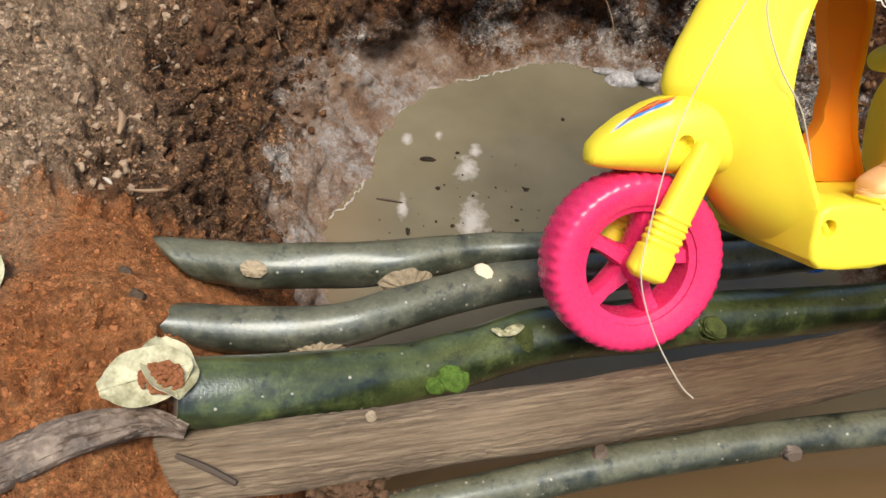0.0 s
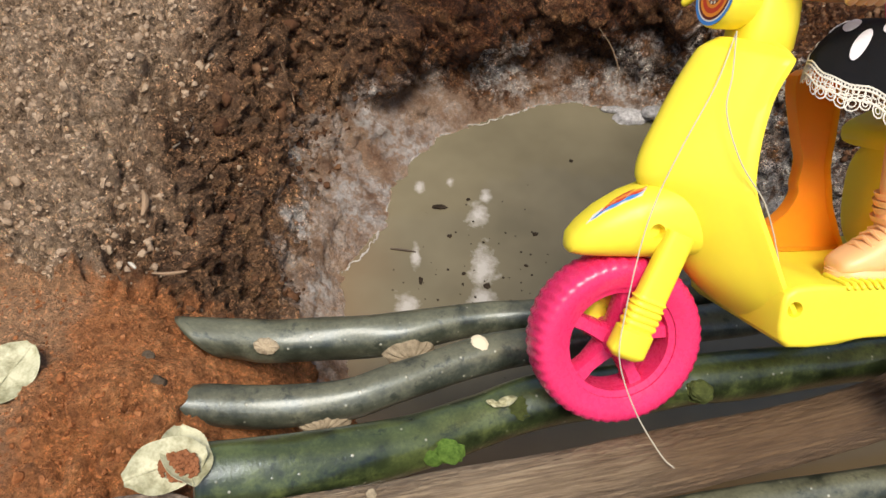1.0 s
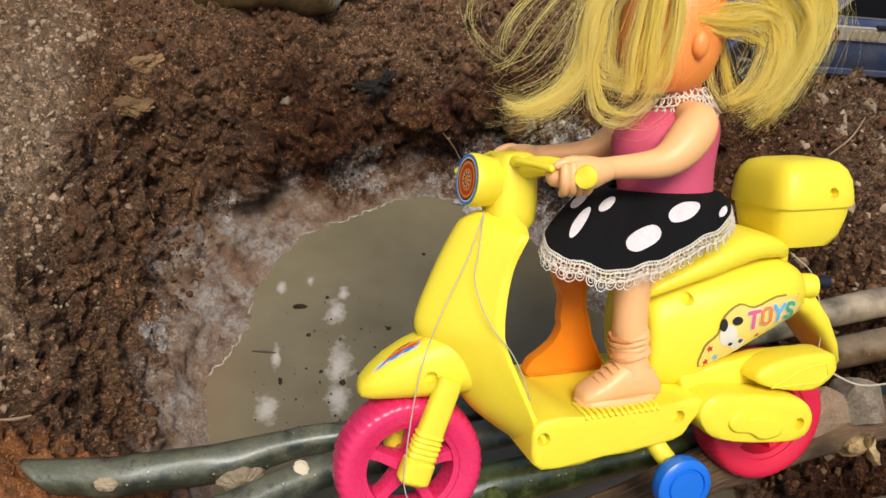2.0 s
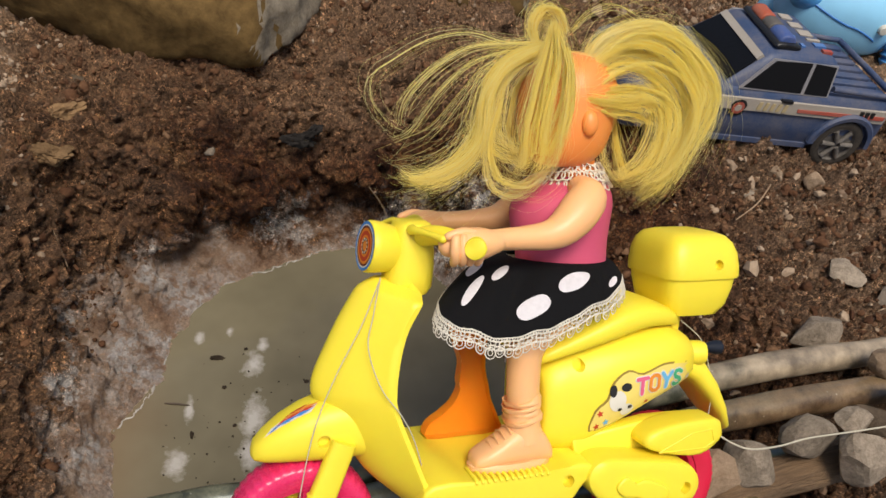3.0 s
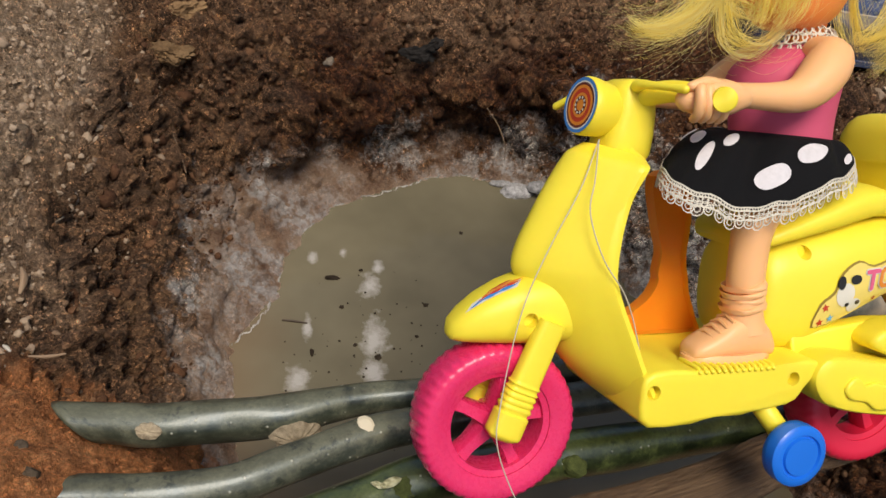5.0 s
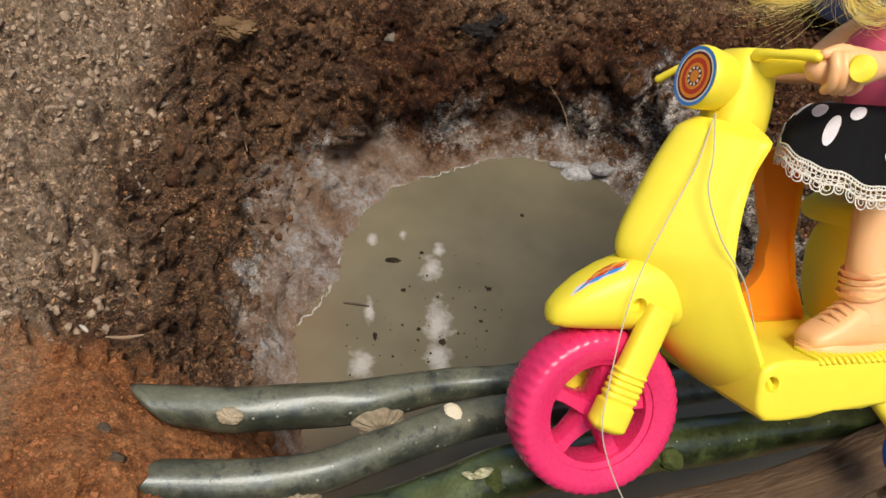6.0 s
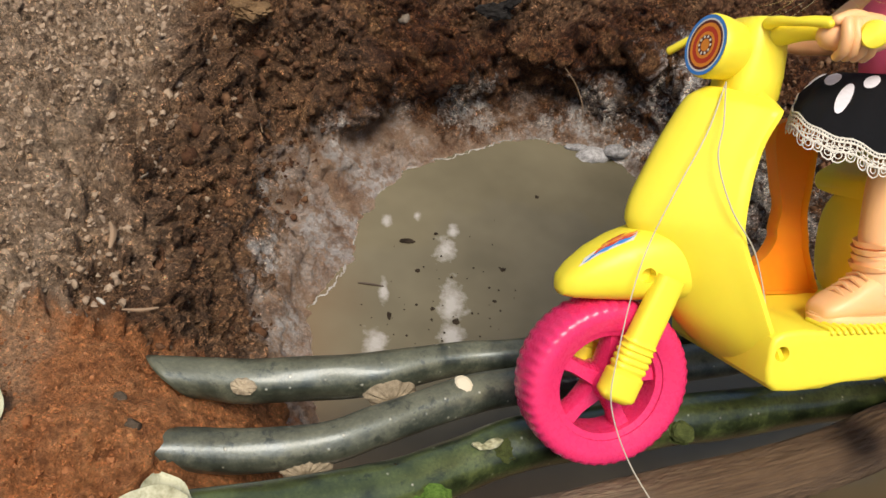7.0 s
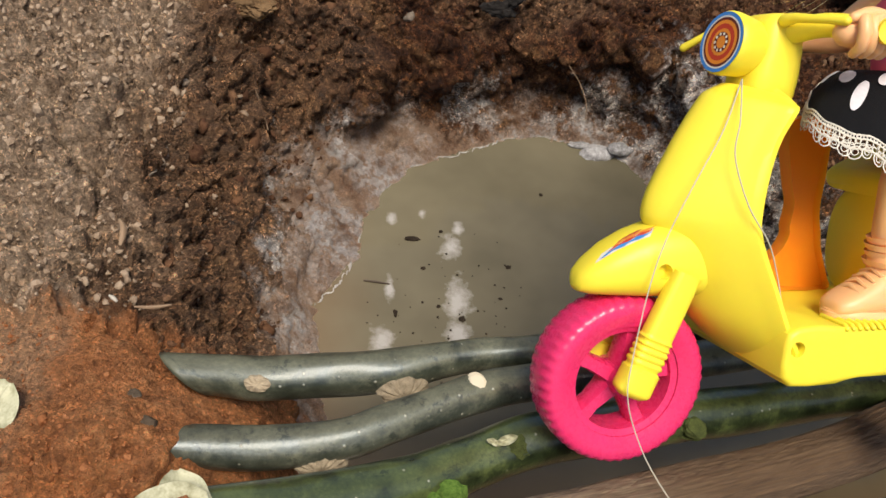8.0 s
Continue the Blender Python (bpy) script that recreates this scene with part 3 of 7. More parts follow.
def bank_height(X, Y):
    """The smooth ground, without its roughness, for arrays of x and y."""
    best = np.full(X.shape, 1e9)
    height = np.zeros(X.shape)
    inside = np.zeros(X.shape, bool)
    for i, (ax, ay, pa) in enumerate(SHORE):
        bx, by, pb = SHORE[(i + 1) % len(SHORE)]
        dx, dy = bx - ax, by - ay
        t = np.clip(((X - ax) * dx + (Y - ay) * dy) / (dx * dx + dy * dy), 0, 1)
        d = np.hypot(X - ax - t * dx, Y - ay - t * dy)
        h = (1 - t) * np.interp(d, STEPS, pa) + t * np.interp(d, STEPS, pb)
        near = d < best
        best, height = np.where(near, d, best), np.where(near, h, height)
        if by != ay:
            inside ^= ((ay > Y) != (by > Y)) & (X < ax + (Y - ay) / (by - ay) * dx)
    height = np.where(inside, WATER_Z - np.minimum(best * 0.6, 0.04), height)
    heap = 0.022 * np.exp(-(((X + 0.17) / 0.09) ** 2) - ((Y - 0.13) / 0.09) ** 2)
    heap = heap + 0.020 * np.exp(-(((X + 0.135) / 0.030) ** 2) - ((Y - 0.188) / 0.022) ** 2) + 0.012 * np.exp(-(((X + 0.14) / 0.035) ** 2) - ((Y - 0.235) / 0.02) ** 2)
    heap = heap + 0.016 * np.exp(-(((X + 0.118) / 0.022) ** 2) - ((Y - 0.108) / 0.022) ** 2)
    return np.where(inside, height, height + heap), np.where(inside, -best, best)


def ground_axis(mid, reach):
    """Grid lines: the given close ones, then ever wider ones out to the reach."""
    out, d, x = [], 0.0022, 0.0
    while x < reach:
        d *= 1.35
        x += d
        out.append(x)
    out = np.array(out)
    return np.r_[mid[0] - out[::-1], mid, mid[-1] + out]


def rough_at(x, y, z, d):
    """Clods, crumbs and cracks on the bare soil."""
    p = Vector((x, y, z))
    a = noise.fractal(p * 16, 1.0, 2.0, 2)
    warp = Vector((noise.noise(p * 60), noise.noise(p * 60 + Vector((9, 0, 0))), 0)) * 0.006
    q = p + warp
    f1, f2 = noise.voronoi(q * 55)[0][:2]
    clod = 1.35 * min(0.34, f2 - f1) - 0.18
    g1, g2 = noise.voronoi(q * 150)[0][:2]
    crumb = min(0.5, g2 - g1) - 0.16
    f = noise.fractal(p * 190, 0.7, 2.0, 3)
    lump = max(0.0, noise.noise(p * 34 + Vector((3, 7, 1))))
    pit = max(0.0, noise.noise(p * 70 + Vector((1, 2, 3))) - 0.25)
    if y < 0.262 and x < 0.0:
        dug = max(0.0, 1 - math.hypot((x + 0.130) / 0.050, (y - 0.160) / 0.040))
        grit = noise.fractal(p * 120, 0.6, 2.0, 4)
        return 0.004 * a + 0.0026 * grit + (0.030 * clod + 0.022 * lump - 0.060 * pit) * dug + 0.0016 * crumb
    steep = 1.0 if 0.012 < d < 0.15 else 0.85
    open_ground = 1.0 if x < -0.13 or x > 0.45 or y > 0.74 else 0.45
    reach = 0.070 if x < 0.05 and y > 0.33 else 0.030
    k = min(1.0, max(0.0, (d + 0.010 * noise.noise(p * 40)) / reach))
    wet = 0.28 + 0.72 * k * k * (3 - 2 * k)
    strata = noise.noise(Vector((x * 18, y * 18, z * 85))) if steep == 1.0 else 0.0
    hollow = max(0.0, noise.noise(p * 27 + Vector((8, 2, 5))) - 0.10) * (1.0 - 0.6 * open_ground)
    brow = 0.0
    if y > 0.55 and d < 0.075 and x < 0.32:
        brow = (0.026 * math.exp(-(((z + 0.092) / 0.026) ** 2)) - 0.018 * math.exp(-(((z + 0.148) / 0.014) ** 2))) * max(0.0, 0.55 + 1.5 * noise.noise(Vector((x * 30, 3, z * 22))))
    cake = 0.0
    if open_ground == 1.0:
        h1, h2 = noise.voronoi(q * 95)[0][:2]
        cake = min(0.30, f2 - f1) + 0.8 * min(0.24, h2 - h1) * (0.3 + max(0.0, noise.noise(p * 22 + Vector((4, 4, 0)))) * 1.6)
    return brow + (0.012 * a * steep + 0.022 * cake * (0.5 + lump) + (0.022 * clod * (0.6 + lump) + 0.010 * lump + 0.008 * strata - 0.014 * pit - 0.026 * hollow) * steep + (0.0070 + 0.0055 * open_ground) * crumb * (0.25 + 0.75 * steep) + 0.009 * open_ground * max(0.0, noise.noise(p * 85 + Vector((5, 1, 2)))) + 0.0032 * f * (0.4 + 0.6 * steep)) * wet


gx = ground_axis(np.r_[np.arange(-0.34, -0.03, 0.0014), np.arange(-0.03, 0.86, 0.0022)], 90)
gy = ground_axis(np.r_[np.arange(0.06, 0.56, 0.0022), np.arange(0.56, 0.73, 0.0011), np.arange(0.73, 1.02, 0.0024)], 90)
GX, GY = np.meshgrid(gx, gy)
GZ, GD = bank_height(GX, GY)
flat_z = GZ.ravel().tolist()
slope_y, slope_x = np.gradient(GZ, gy, gx)
tall = np.sqrt(1 + slope_x**2 + slope_y**2)
verts = []
for x, y, z, d, nx_, ny_, k in zip(GX.ravel().tolist(), GY.ravel().tolist(), flat_z, GD.ravel().tolist(), slope_x.ravel().tolist(), slope_y.ravel().tolist(), tall.ravel().tolist()):
    if d > -0.03 and -0.5 < x < 1.1 and -0.1 < y < 1.3:
        h = rough_at(x, y, z, d)
        verts.append((x - nx_ / k * h, y - ny_ / k * h, z + h / k))
    else:
        verts.append((x, y, z))
nx, ny = len(gx), len(gy)
me = bpy.data.meshes.new("ground")
I = np.arange(nx * ny).reshape(ny, nx)
quads = np.stack([I[:-1, :-1], I[:-1, 1:], I[1:, 1:], I[1:, :-1]], -1).reshape(-1, 4)
me.from_pydata(verts, [], quads.tolist())
me.polygons.foreach_set("use_smooth", np.ones(len(quads), bool))
me.materials.append(SOIL)
tagged(new("ground", me), "rough red-brown earth with a dug pit beside an orange heap", "ground", kind="structure")
ZGRID = np.array([v[2] for v in verts]).reshape(ny, nx)


def ground_z(x, y):
    i, j = int(np.clip(np.searchsorted(gx, x), 1, nx - 1)), int(np.clip(np.searchsorted(gy, y), 1, ny - 1))
    return float(ZGRID[j, i])


bm = bmesh.new()
bmesh.ops.create_grid(bm, x_segments=40, y_segments=40, size=0.5)
for v in bm.verts:
    v.co = Vector((0.17 + v.co.x * 0.62, 0.30 + v.co.y * 0.8, WATER_Z))
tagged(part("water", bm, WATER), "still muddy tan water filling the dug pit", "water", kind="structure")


# ---- logs ----
def log(rows, bark, label, seed, steps=14, n=28, wobble=0.09, slant=0.0, ridge=0.0):
    """A log along rows of x, y, z, radius, with swollen knots at (way along 0..1, angle, size)."""
    bm = bmesh.new()
    info = tube(bm, spline(rows, steps), n, wobble, seed, ridge=ridge)
    if slant:
        x0, y0, z0, r0 = rows[0]
        for v in bm.verts:
            near = min(1.0, max(0.0, 1 - (v.co.x - x0) / 0.035))
            v.co.x -= near * slant * ((v.co.z - z0) + (v.co.y - y0)) * 0.7
    me = bpy.data.meshes.new("log")
    bmesh.ops.recalc_face_normals(bm, faces=bm.faces)
    for fc in bm.faces:
        fc.smooth = len(fc.verts) == 4
        fc.material_index = 0 if len(fc.verts) == 4 else 1
    bm.to_mesh(me)
    bm.free()
    me.materials.append(bark)
    me.materials.append(CUT_WOOD)
    at = me.attributes.new("bark", "FLOAT_VECTOR", "POINT")
    flat = [q for t in info for q in t] + [0.0] * (3 * (len(me.vertices) - len(info)))
    at.data.foreach_set("vector", flat)
    return tagged(new("log", me), label, "log", "logs of the bridge")


log1 = log([(-0.108, 0.238, -0.032, 0.0115), (-0.069, 0.236, -0.031, 0.0118), (-0.028, 0.239, -0.031, 0.0118), (0.0, 0.242, -0.03, 0.0115), (0.044, 0.252, -0.03, 0.0095), (0.09, 0.257, -0.03, 0.0095), (0.2, 0.280, -0.032, 0.0095), (0.44, 0.339, -0.034, 0.0112), (0.61, 0.362, -0.036, 0.0112), (0.90, 0.40, -0.04, 0.0115)], GREEN_BARK, "green-grey forked log with pale specks, laid across the pit", 1.3, slant=1.2)
log2 = log([(-0.122, 0.188, -0.017, 0.0105), (-0.095, 0.190, -0.018, 0.0105), (-0.063, 0.190, -0.02, 0.0108), (-0.024, 0.196, -0.021, 0.0105), (0.001, 0.206, -0.022, 0.0105), (0.043, 0.224, -0.024, 0.0102), (0.08, 0.234, -0.026, 0.0102), (0.2, 0.256, -0.028, 0.0102), (0.42, 0.299, -0.03, 0.0116), (0.59, 0.322, -0.03, 0.0118), (0.90, 0.365, -0.035, 0.012)], WET_BARK, "green-grey log with a pale cut knot, laid across the pit", 2.7)
log3 = log([(-0.084, 0.145, 0.002, 0.0145), (-0.045, 0.154, -0.008, 0.0145), (0.003, 0.171, -0.022, 0.014), (0.041, 0.189, -0.031, 0.014), (0.08, 0.204, -0.034, 0.014), (0.168, 0.219, -0.034, 0.0135), (0.242, 0.233, -0.039, 0.0127), (0.32, 0.247, -0.042, 0.0130), (0.42, 0.258, -0.036, 0.0130), (0.56, 0.27, -0.03, 0.013), (0.88, 0.315, -0.035, 0.013)], MOSS_BARK, "mossy dark green log laid across the pit", 4.1)
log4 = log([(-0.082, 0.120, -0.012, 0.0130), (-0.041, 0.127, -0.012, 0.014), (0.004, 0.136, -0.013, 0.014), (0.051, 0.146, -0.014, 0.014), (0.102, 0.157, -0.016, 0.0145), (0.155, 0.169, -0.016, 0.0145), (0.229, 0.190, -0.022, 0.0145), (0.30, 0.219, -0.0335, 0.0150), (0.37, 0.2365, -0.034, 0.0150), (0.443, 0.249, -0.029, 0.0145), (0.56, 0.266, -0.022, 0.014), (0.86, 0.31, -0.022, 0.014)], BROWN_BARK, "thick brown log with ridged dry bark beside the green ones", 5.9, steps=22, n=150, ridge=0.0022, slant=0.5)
log5 = log([(-0.05, 0.100, -0.03, 0.0075), (0.015, 0.115, -0.03, 0.008), (0.063, 0.127, -0.03, 0.0083), (0.106, 0.137, -0.03, 0.0085), (0.159, 0.147, -0.03, 0.0085), (0.206, 0.155, -0.03, 0.0085), (0.44, 0.190, -0.035, 0.0085), (0.75, 0.23, -0.04, 0.0085)], GREEN_BARK, "thin green pole in front of the thicker logs", 7.7)

# ---- toy scooter ----
LEAN, HEAD, NOSE, SIZE = -36.0, 11.2, 6.1, 0.983
SCOOTER = Matrix.Translation((0.1559, 0.1914, -0.0156)) @ Matrix.Rotation(radians(HEAD), 4, "Z") @ Matrix.Rotation(radians(LEAN), 4, "X") @ Matrix.Rotation(radians(NOSE), 4, "Y") @ Matrix.Scale(SIZE, 4)
scooter = tagged(empty("toy_scooter", SCOOTER), "bright yellow plastic toy scooter with pink wheels on the log bridge", "toy scooter")


def bored(ob, holes):
    """Bores blind holes into a part: rows of x, y, z, radius, depth along y."""
    bm = bmesh.new()
    for x, y, z, r, depth in holes:
        disc_profile(bm, [(0.00005, y - 0.01), (r, y - 0.01), (r, y + depth), (0.00005, y + depth)], 16, (x, 0, z))
    bmesh.ops.recalc_face_normals(bm, faces=bm.faces)
    me = bpy.data.meshes.new("bore")
    bm.to_mesh(me)
    bm.free()
    cutter = new("bore", me)
    md = ob.modifiers.new("bore", "BOOLEAN")
    md.operation, md.object, md.solver = "DIFFERENCE", cutter, "EXACT"
    cutter.parent = ob.parent
    cutter.matrix_basis = ob.matrix_basis.copy()
    dg = bpy.context.evaluated_depsgraph_get()
    dg.update()
    cut = bpy.data.meshes.new_from_object(ob.evaluated_get(dg))
    cut.set_sharp_from_angle(angle=radians(32))
    ob.modifiers.clear()
    old = ob.data
    ob.data = cut
    bpy.data.meshes.remove(old)
    bpy.data.objects.remove(cutter)
    bpy.data.meshes.remove(me)


def smooth_outline(points, steps=4):
    p = [np.array(q, float) for q in points]
    k = len(p)
    out = []
    for i in range(k):
        a, b, c, d = p[i - 1], p[i], p[(i + 1) % k], p[(i + 2) % k]
        for s in range(steps):
            t = s / steps
            out.append(tuple(0.5 * (2 * b + (c - a) * t + (2 * a - 5 * b + 4 * c - d) * t * t + (3 * b - a - 3 * c + d) * t**3)))
    return out


def shell(bm, outline, y0, y1, bulge=0.003, mat=0, dome=0.6):
    """A pillow-sided body: a side outline whose two faces swell and whose rim is round."""
    k = len(outline)
    cx, cz = sum(p[0] for p in outline) / k, sum(p[1] for p in outline) / k
    mid, half = (y0 + y1) / 2, (y1 - y0) / 2
    rings = []
    for f, h in ((0.55, 1.0), (0.8, 0.985), (0.92, 0.94), (0.98, 0.82), (1.0, 0.6), (1.0, 0.0), (1.0, -0.6), (0.98, -0.82), (0.92, -0.94), (0.8, -0.985), (0.55, -1.0)):
        rings.append([Vector((cx + (x - cx) * f, mid - half * h - bulge * h * (1 - f) * dome, cz + (z - cz) * f)) for x, z in outline])
    loft(bm, rings, mat=mat)


def wheel(name, x, z, color, label):
    """Moulded toy wheel: blocky tyre, dished rim with five spokes and a hub."""
    hub = empty(name, Matrix.Identity(4))
    hub.parent = scooter
    hub.location = (x, 0, z)
    hub["label"] = label
    bm = bmesh.new()
    n, rings = 192, []
    prof = [(0.0275, -0.0105), (0.0330, -0.0125), (0.0372, -0.0128), (0.0398, -0.0112), (0.0412, -0.0075), (0.0416, 0.0), (0.0412, 0.0075), (0.0398, 0.0112), (0.0372, 0.0128), (0.0330, 0.0125), (0.0275, 0.0105), (0.0268, 0.0)]
    for k in range(n):
        a = math.tau * k / n
        ring = []
        for i, (r, h) in enumerate(prof):
            side = 0 if i < 5 else 1
            lug = (k + 2 * side) % 4 < 2
            if i in (4, 6) and not lug:
                r, h = r - 0.0010, h * 0.95
            if i in (3, 7) and not lug:
                r, h = r - 0.0004, h * 0.985
            if i == 5 and k % 4 == 0:
                r -= 0.0005
            ring.append((r * math.cos(a), h, r * math.sin(a)))
        rings.append(ring)
    loft(bm, rings, closed=True)
    part("tyre", bm, color, hub)
    bm = bmesh.new()
    disc_profile(bm, [(0.0275, -0.0095), (0.0245, -0.0085), (0.0238, 0.0), (0.0245, 0.0085), (0.0275, 0.0095)], 64)
    for f in [f for f in bm.faces if len(f.verts) == 3]:
        bm.faces.remove(f)
    part("rim", bm, color, hub)
    for k in range(5):
        bm = bmesh.new()
        a = math.tau * (k + 0.12) / 5
        u, w = Vector((math.cos(a), 0, math.sin(a))), Vector((-math.sin(a), 0, math.cos(a)))
        rings = []
        for r, half, d in ((0.004, 0.0052, 0.0078), (0.010, 0.0042, 0.0068), (0.018, 0.0036, 0.0058), (0.0255, 0.0046, 0.0062)):
            rings.append([u * r + w * half * s + Vector((0, d * q, 0)) for s, q in ((-1, -0.5), (-0.7, -1), (0.7, -1), (1, -0.5), (1, 0.5), (0.7, 1), (-0.7, 1), (-1, 0.5))])
        loft(bm, rings)
        part("spoke", bm, color, hub)
    bm = bmesh.new()
    disc_profile(bm, [(0.004, -0.0125), (0.0062, -0.0118), (0.0075, -0.008), (0.0075, 0.008), (0.0062, 0.0118), (0.004, 0.0125)], 28)
    part("hub", bm, color, hub)
    return hub


RED_PINK = plastic("red_rubber", (0.66, 0.016, 0.055), 0.38, 0.12)
wheel("front_wheel", -0.053, 0.0415, PINK, "hot pink five-spoke wheel with a blocky tyre")
wheel("rear_wheel", 0.175, 0.0415, RED_PINK, "crimson wheel half hidden by the rear cowl")

# fork: two ribbed blades from the steering column to the axle
for side in (-1, 1):
    bm = bmesh.new()
    top, foot = Vector((-0.0325, 0, 0.096)), Vector((-0.0555, 0, 0.0385))
    d = (foot - top).normalized()
    across = Vector((d.z, 0, -d.x))
    length = (foot - top).length
    rings = []
    for k in range(61):
        t = k / 60
        half, thick = 0.0066 + 0.0012 * t, 0.0048
        if 0.52 < t < 0.76 and math.sin((t - 0.52) / 0.24 * math.tau * 5) > 0:
            half, thick = half + 0.0009, thick + 0.0008
        if t > 0.78:
            half += 0.0012
            thick += 0.0012
        if t > 0.96:
            half, thick = half * (1 - (t - 0.96) * 9), thick * (1 - (t - 0.96) * 12)
        c = top + d * length * t + Vector((0, side * 0.0185, 0))
        rings.append([c + across * half * math.copysign(abs(math.cos(a)) ** 0.55, math.cos(a)) + Vector((0, thick * math.copysign(abs(math.sin(a)) ** 0.55, math.sin(a)), 0)) for a in (math.tau * i / 20 for i in range(20))])
    loft(bm, rings)
    part("fork_blade", bm, YELLOW, scooter, "ribbed fork blade")
bm = bmesh.new()
disc_profile(bm, [(0.0025, -0.022), (0.0025, 0.022)], 16, (-0.053, 0, 0.0415))
part("axle", bm, BLACK, scooter)

# front mudguard: a beak that widens towards the column
bm = bmesh.new()
rings = []
for x, zt, zb, half in ((-0.0795, 0.0905, 0.0865, 0.003), (-0.078, 0.0945, 0.0845, 0.007), (-0.073, 0.0995, 0.0835, 0.011), (-0.064, 0.1065, 0.083, 0.0145), (-0.053, 0.1125, 0.0825, 0.0168), (-0.042, 0.1165, 0.082, 0.018), (-0.032, 0.118, 0.082, 0.0185), (-0.020, 0.117, 0.082, 0.0185)):
    mid, h = (zt + zb) / 2, (zt - zb) / 2
    rings.append([Vector((x, half * math.copysign(abs(math.sin(a)) ** 0.7, math.sin(a)), mid + h * math.copysign(abs(math.cos(a)) ** 0.8, math.cos(a)))) for a in (math.tau * i / 32 for i in range(32))])
loft(bm, rings)
guard = part("mudguard", bm, YELLOW, scooter)
bored(guard, [(-0.043, -0.0185, 0.0968, 0.0036, 0.006)])

# leg shield: a curved front wrapped from edge to edge
bm = bmesh.new()
rings = []
for z, xe, xf, half in spline([(0.184, 0.006, -0.013, 0.021), (0.181, 0.005, -0.019, 0.026), (0.177, 0.0035, -0.0235, 0.030), (0.162, -0.0025, -0.0325, 0.0305), (0.1465, -0.007, -0.040, 0.0315), (0.134, -0.0092, -0.0455, 0.0325), (0.125, -0.0098, -0.0475, 0.033), (0.119, -0.0096, -0.046, 0.0335), (0.108, -0.0065, -0.038, 0.0355), (0.092, -0.0005, -0.028, 0.039), (0.076, 0.0055, -0.0185, 0.042), (0.062, 0.012, -0.004, 0.0445), (0.052, 0.017, 0.010, 0.046)], 4):
    ring, drop = [], max(0.0, (z - 0.155) / 0.029) * 0.0085
    for i in range(33):
        s = -1 + 2 * i / 32
        f = (math.sqrt(s * s + 0.16) - 0.4) / (math.sqrt(1.16) - 0.4)
        ring.append(Vector((xf + (xe - xf) * f - 0.0012 * math.exp(-((abs(s) - 0.97) / 0.04) ** 2), half * s, z - 0.003 * (1 - s * s) - drop * s * s)))
    for i in range(33):
        s = 1 - 2 * i / 32
        ring.append(Vector((xe + 0.0022 - (1 - s * s) * 0.006, half * 0.985 * s, z - 0.0005 - drop * s * s)))
    rings.append(ring)
loft(bm, rings)
part("leg_shield", bm, YELLOW, scooter)

# steering head, headlight and handlebar
bm = bmesh.new()
rings = []
for z, x0, x1, half in ((0.172, -0.006, 0.016, 0.012), (0.176, -0.008, 0.0185, 0.014), (0.186, -0.006, 0.0195, 0.0145), (0.196, -0.004, 0.0195, 0.0145), (0.206, -0.003, 0.0185, 0.014), (0.2105, -0.001, 0.0175, 0.013), (0.212, 0.002, 0.015, 0.010)):
    c, h = (x0 + x1) / 2, (x1 - x0) / 2
    rings.append([Vector((c + h * math.copysign(abs(math.cos(a)) ** 0.6, math.cos(a)), half * math.copysign(abs(math.sin(a)) ** 0.6, math.sin(a)), z)) for a in (math.tau * i / 28 for i in range(28))])
loft(bm, rings)
part("steering_head", bm, YELLOW, scooter)
bm = bmesh.new()
disc_profile(bm, [(0.006, 0.010), (0.0105, 0.008), (0.0130, 0.002), (0.0142, -0.007), (0.0142, -0.010), (0.0134, -0.0112)], 40, axis="x")
lamp = part("headlight", bm, YELLOW, scooter)
lamp.matrix_local = Matrix.Translation((-0.0070, -0.001, 0.1970)) @ Matrix.Rotation(radians(7), 4, "Z") @ Matrix.Rotation(radians(8), 4, "Y")
STICKER_BLUE, STICKER_WHITE = flat_paint("sticker_blue", (0.05, 0.24, 0.62), 0.35), flat_paint("sticker_white", (0.75, 0.72, 0.62), 0.35)
STICKER_RED, STICKER_ORANGE, STICKER_MAROON = flat_paint("sticker_red", (0.55, 0.05, 0.02), 0.35), flat_paint("sticker_orange", (0.80, 0.27, 0.03), 0.35), flat_paint("sticker_maroon", (0.13, 0.02, 0.015), 0.35)
bm = bmesh.new()
for i, (r0, r1, q) in enumerate(((0.0118, 0.0134, 0), (0.0110, 0.0118, 1), (0.0098, 0.0110, 4), (0.0082, 0.0098, 3), (0.0060, 0.0082, 2), (0.0045, 0.0060, 3), (0.0028, 0.0045, 4), (0.0001, 0.0028, 3))):
    rows = disc_profile(bm, [(r0, -0.0116), (r1, -0.0116)], 40, axis="x", mat=q)
for f in [f for f in bm.faces if len(f.verts) == 3]:
    bm.faces.remove(f)
for k in range(10):
    a = math.tau * k / 10
    bmesh.ops.create_circle(bm, cap_ends=True, segments=8, radius=0.0007, matrix=Matrix.Translation((-0.0118, 0.0037 * math.cos(a), 0.0037 * math.sin(a))) @ Matrix.Rotation(radians(90), 4, "Y"))
for f in bm.faces:
    if len(f.verts) == 8:
        f.material_index = 1
part("round_sticker", bm, [STICKER_BLUE, STICKER_WHITE, STICKER_RED, STICKER_ORANGE, STICKER_MAROON], lamp, "round orange and blue target sticker", smooth=False)
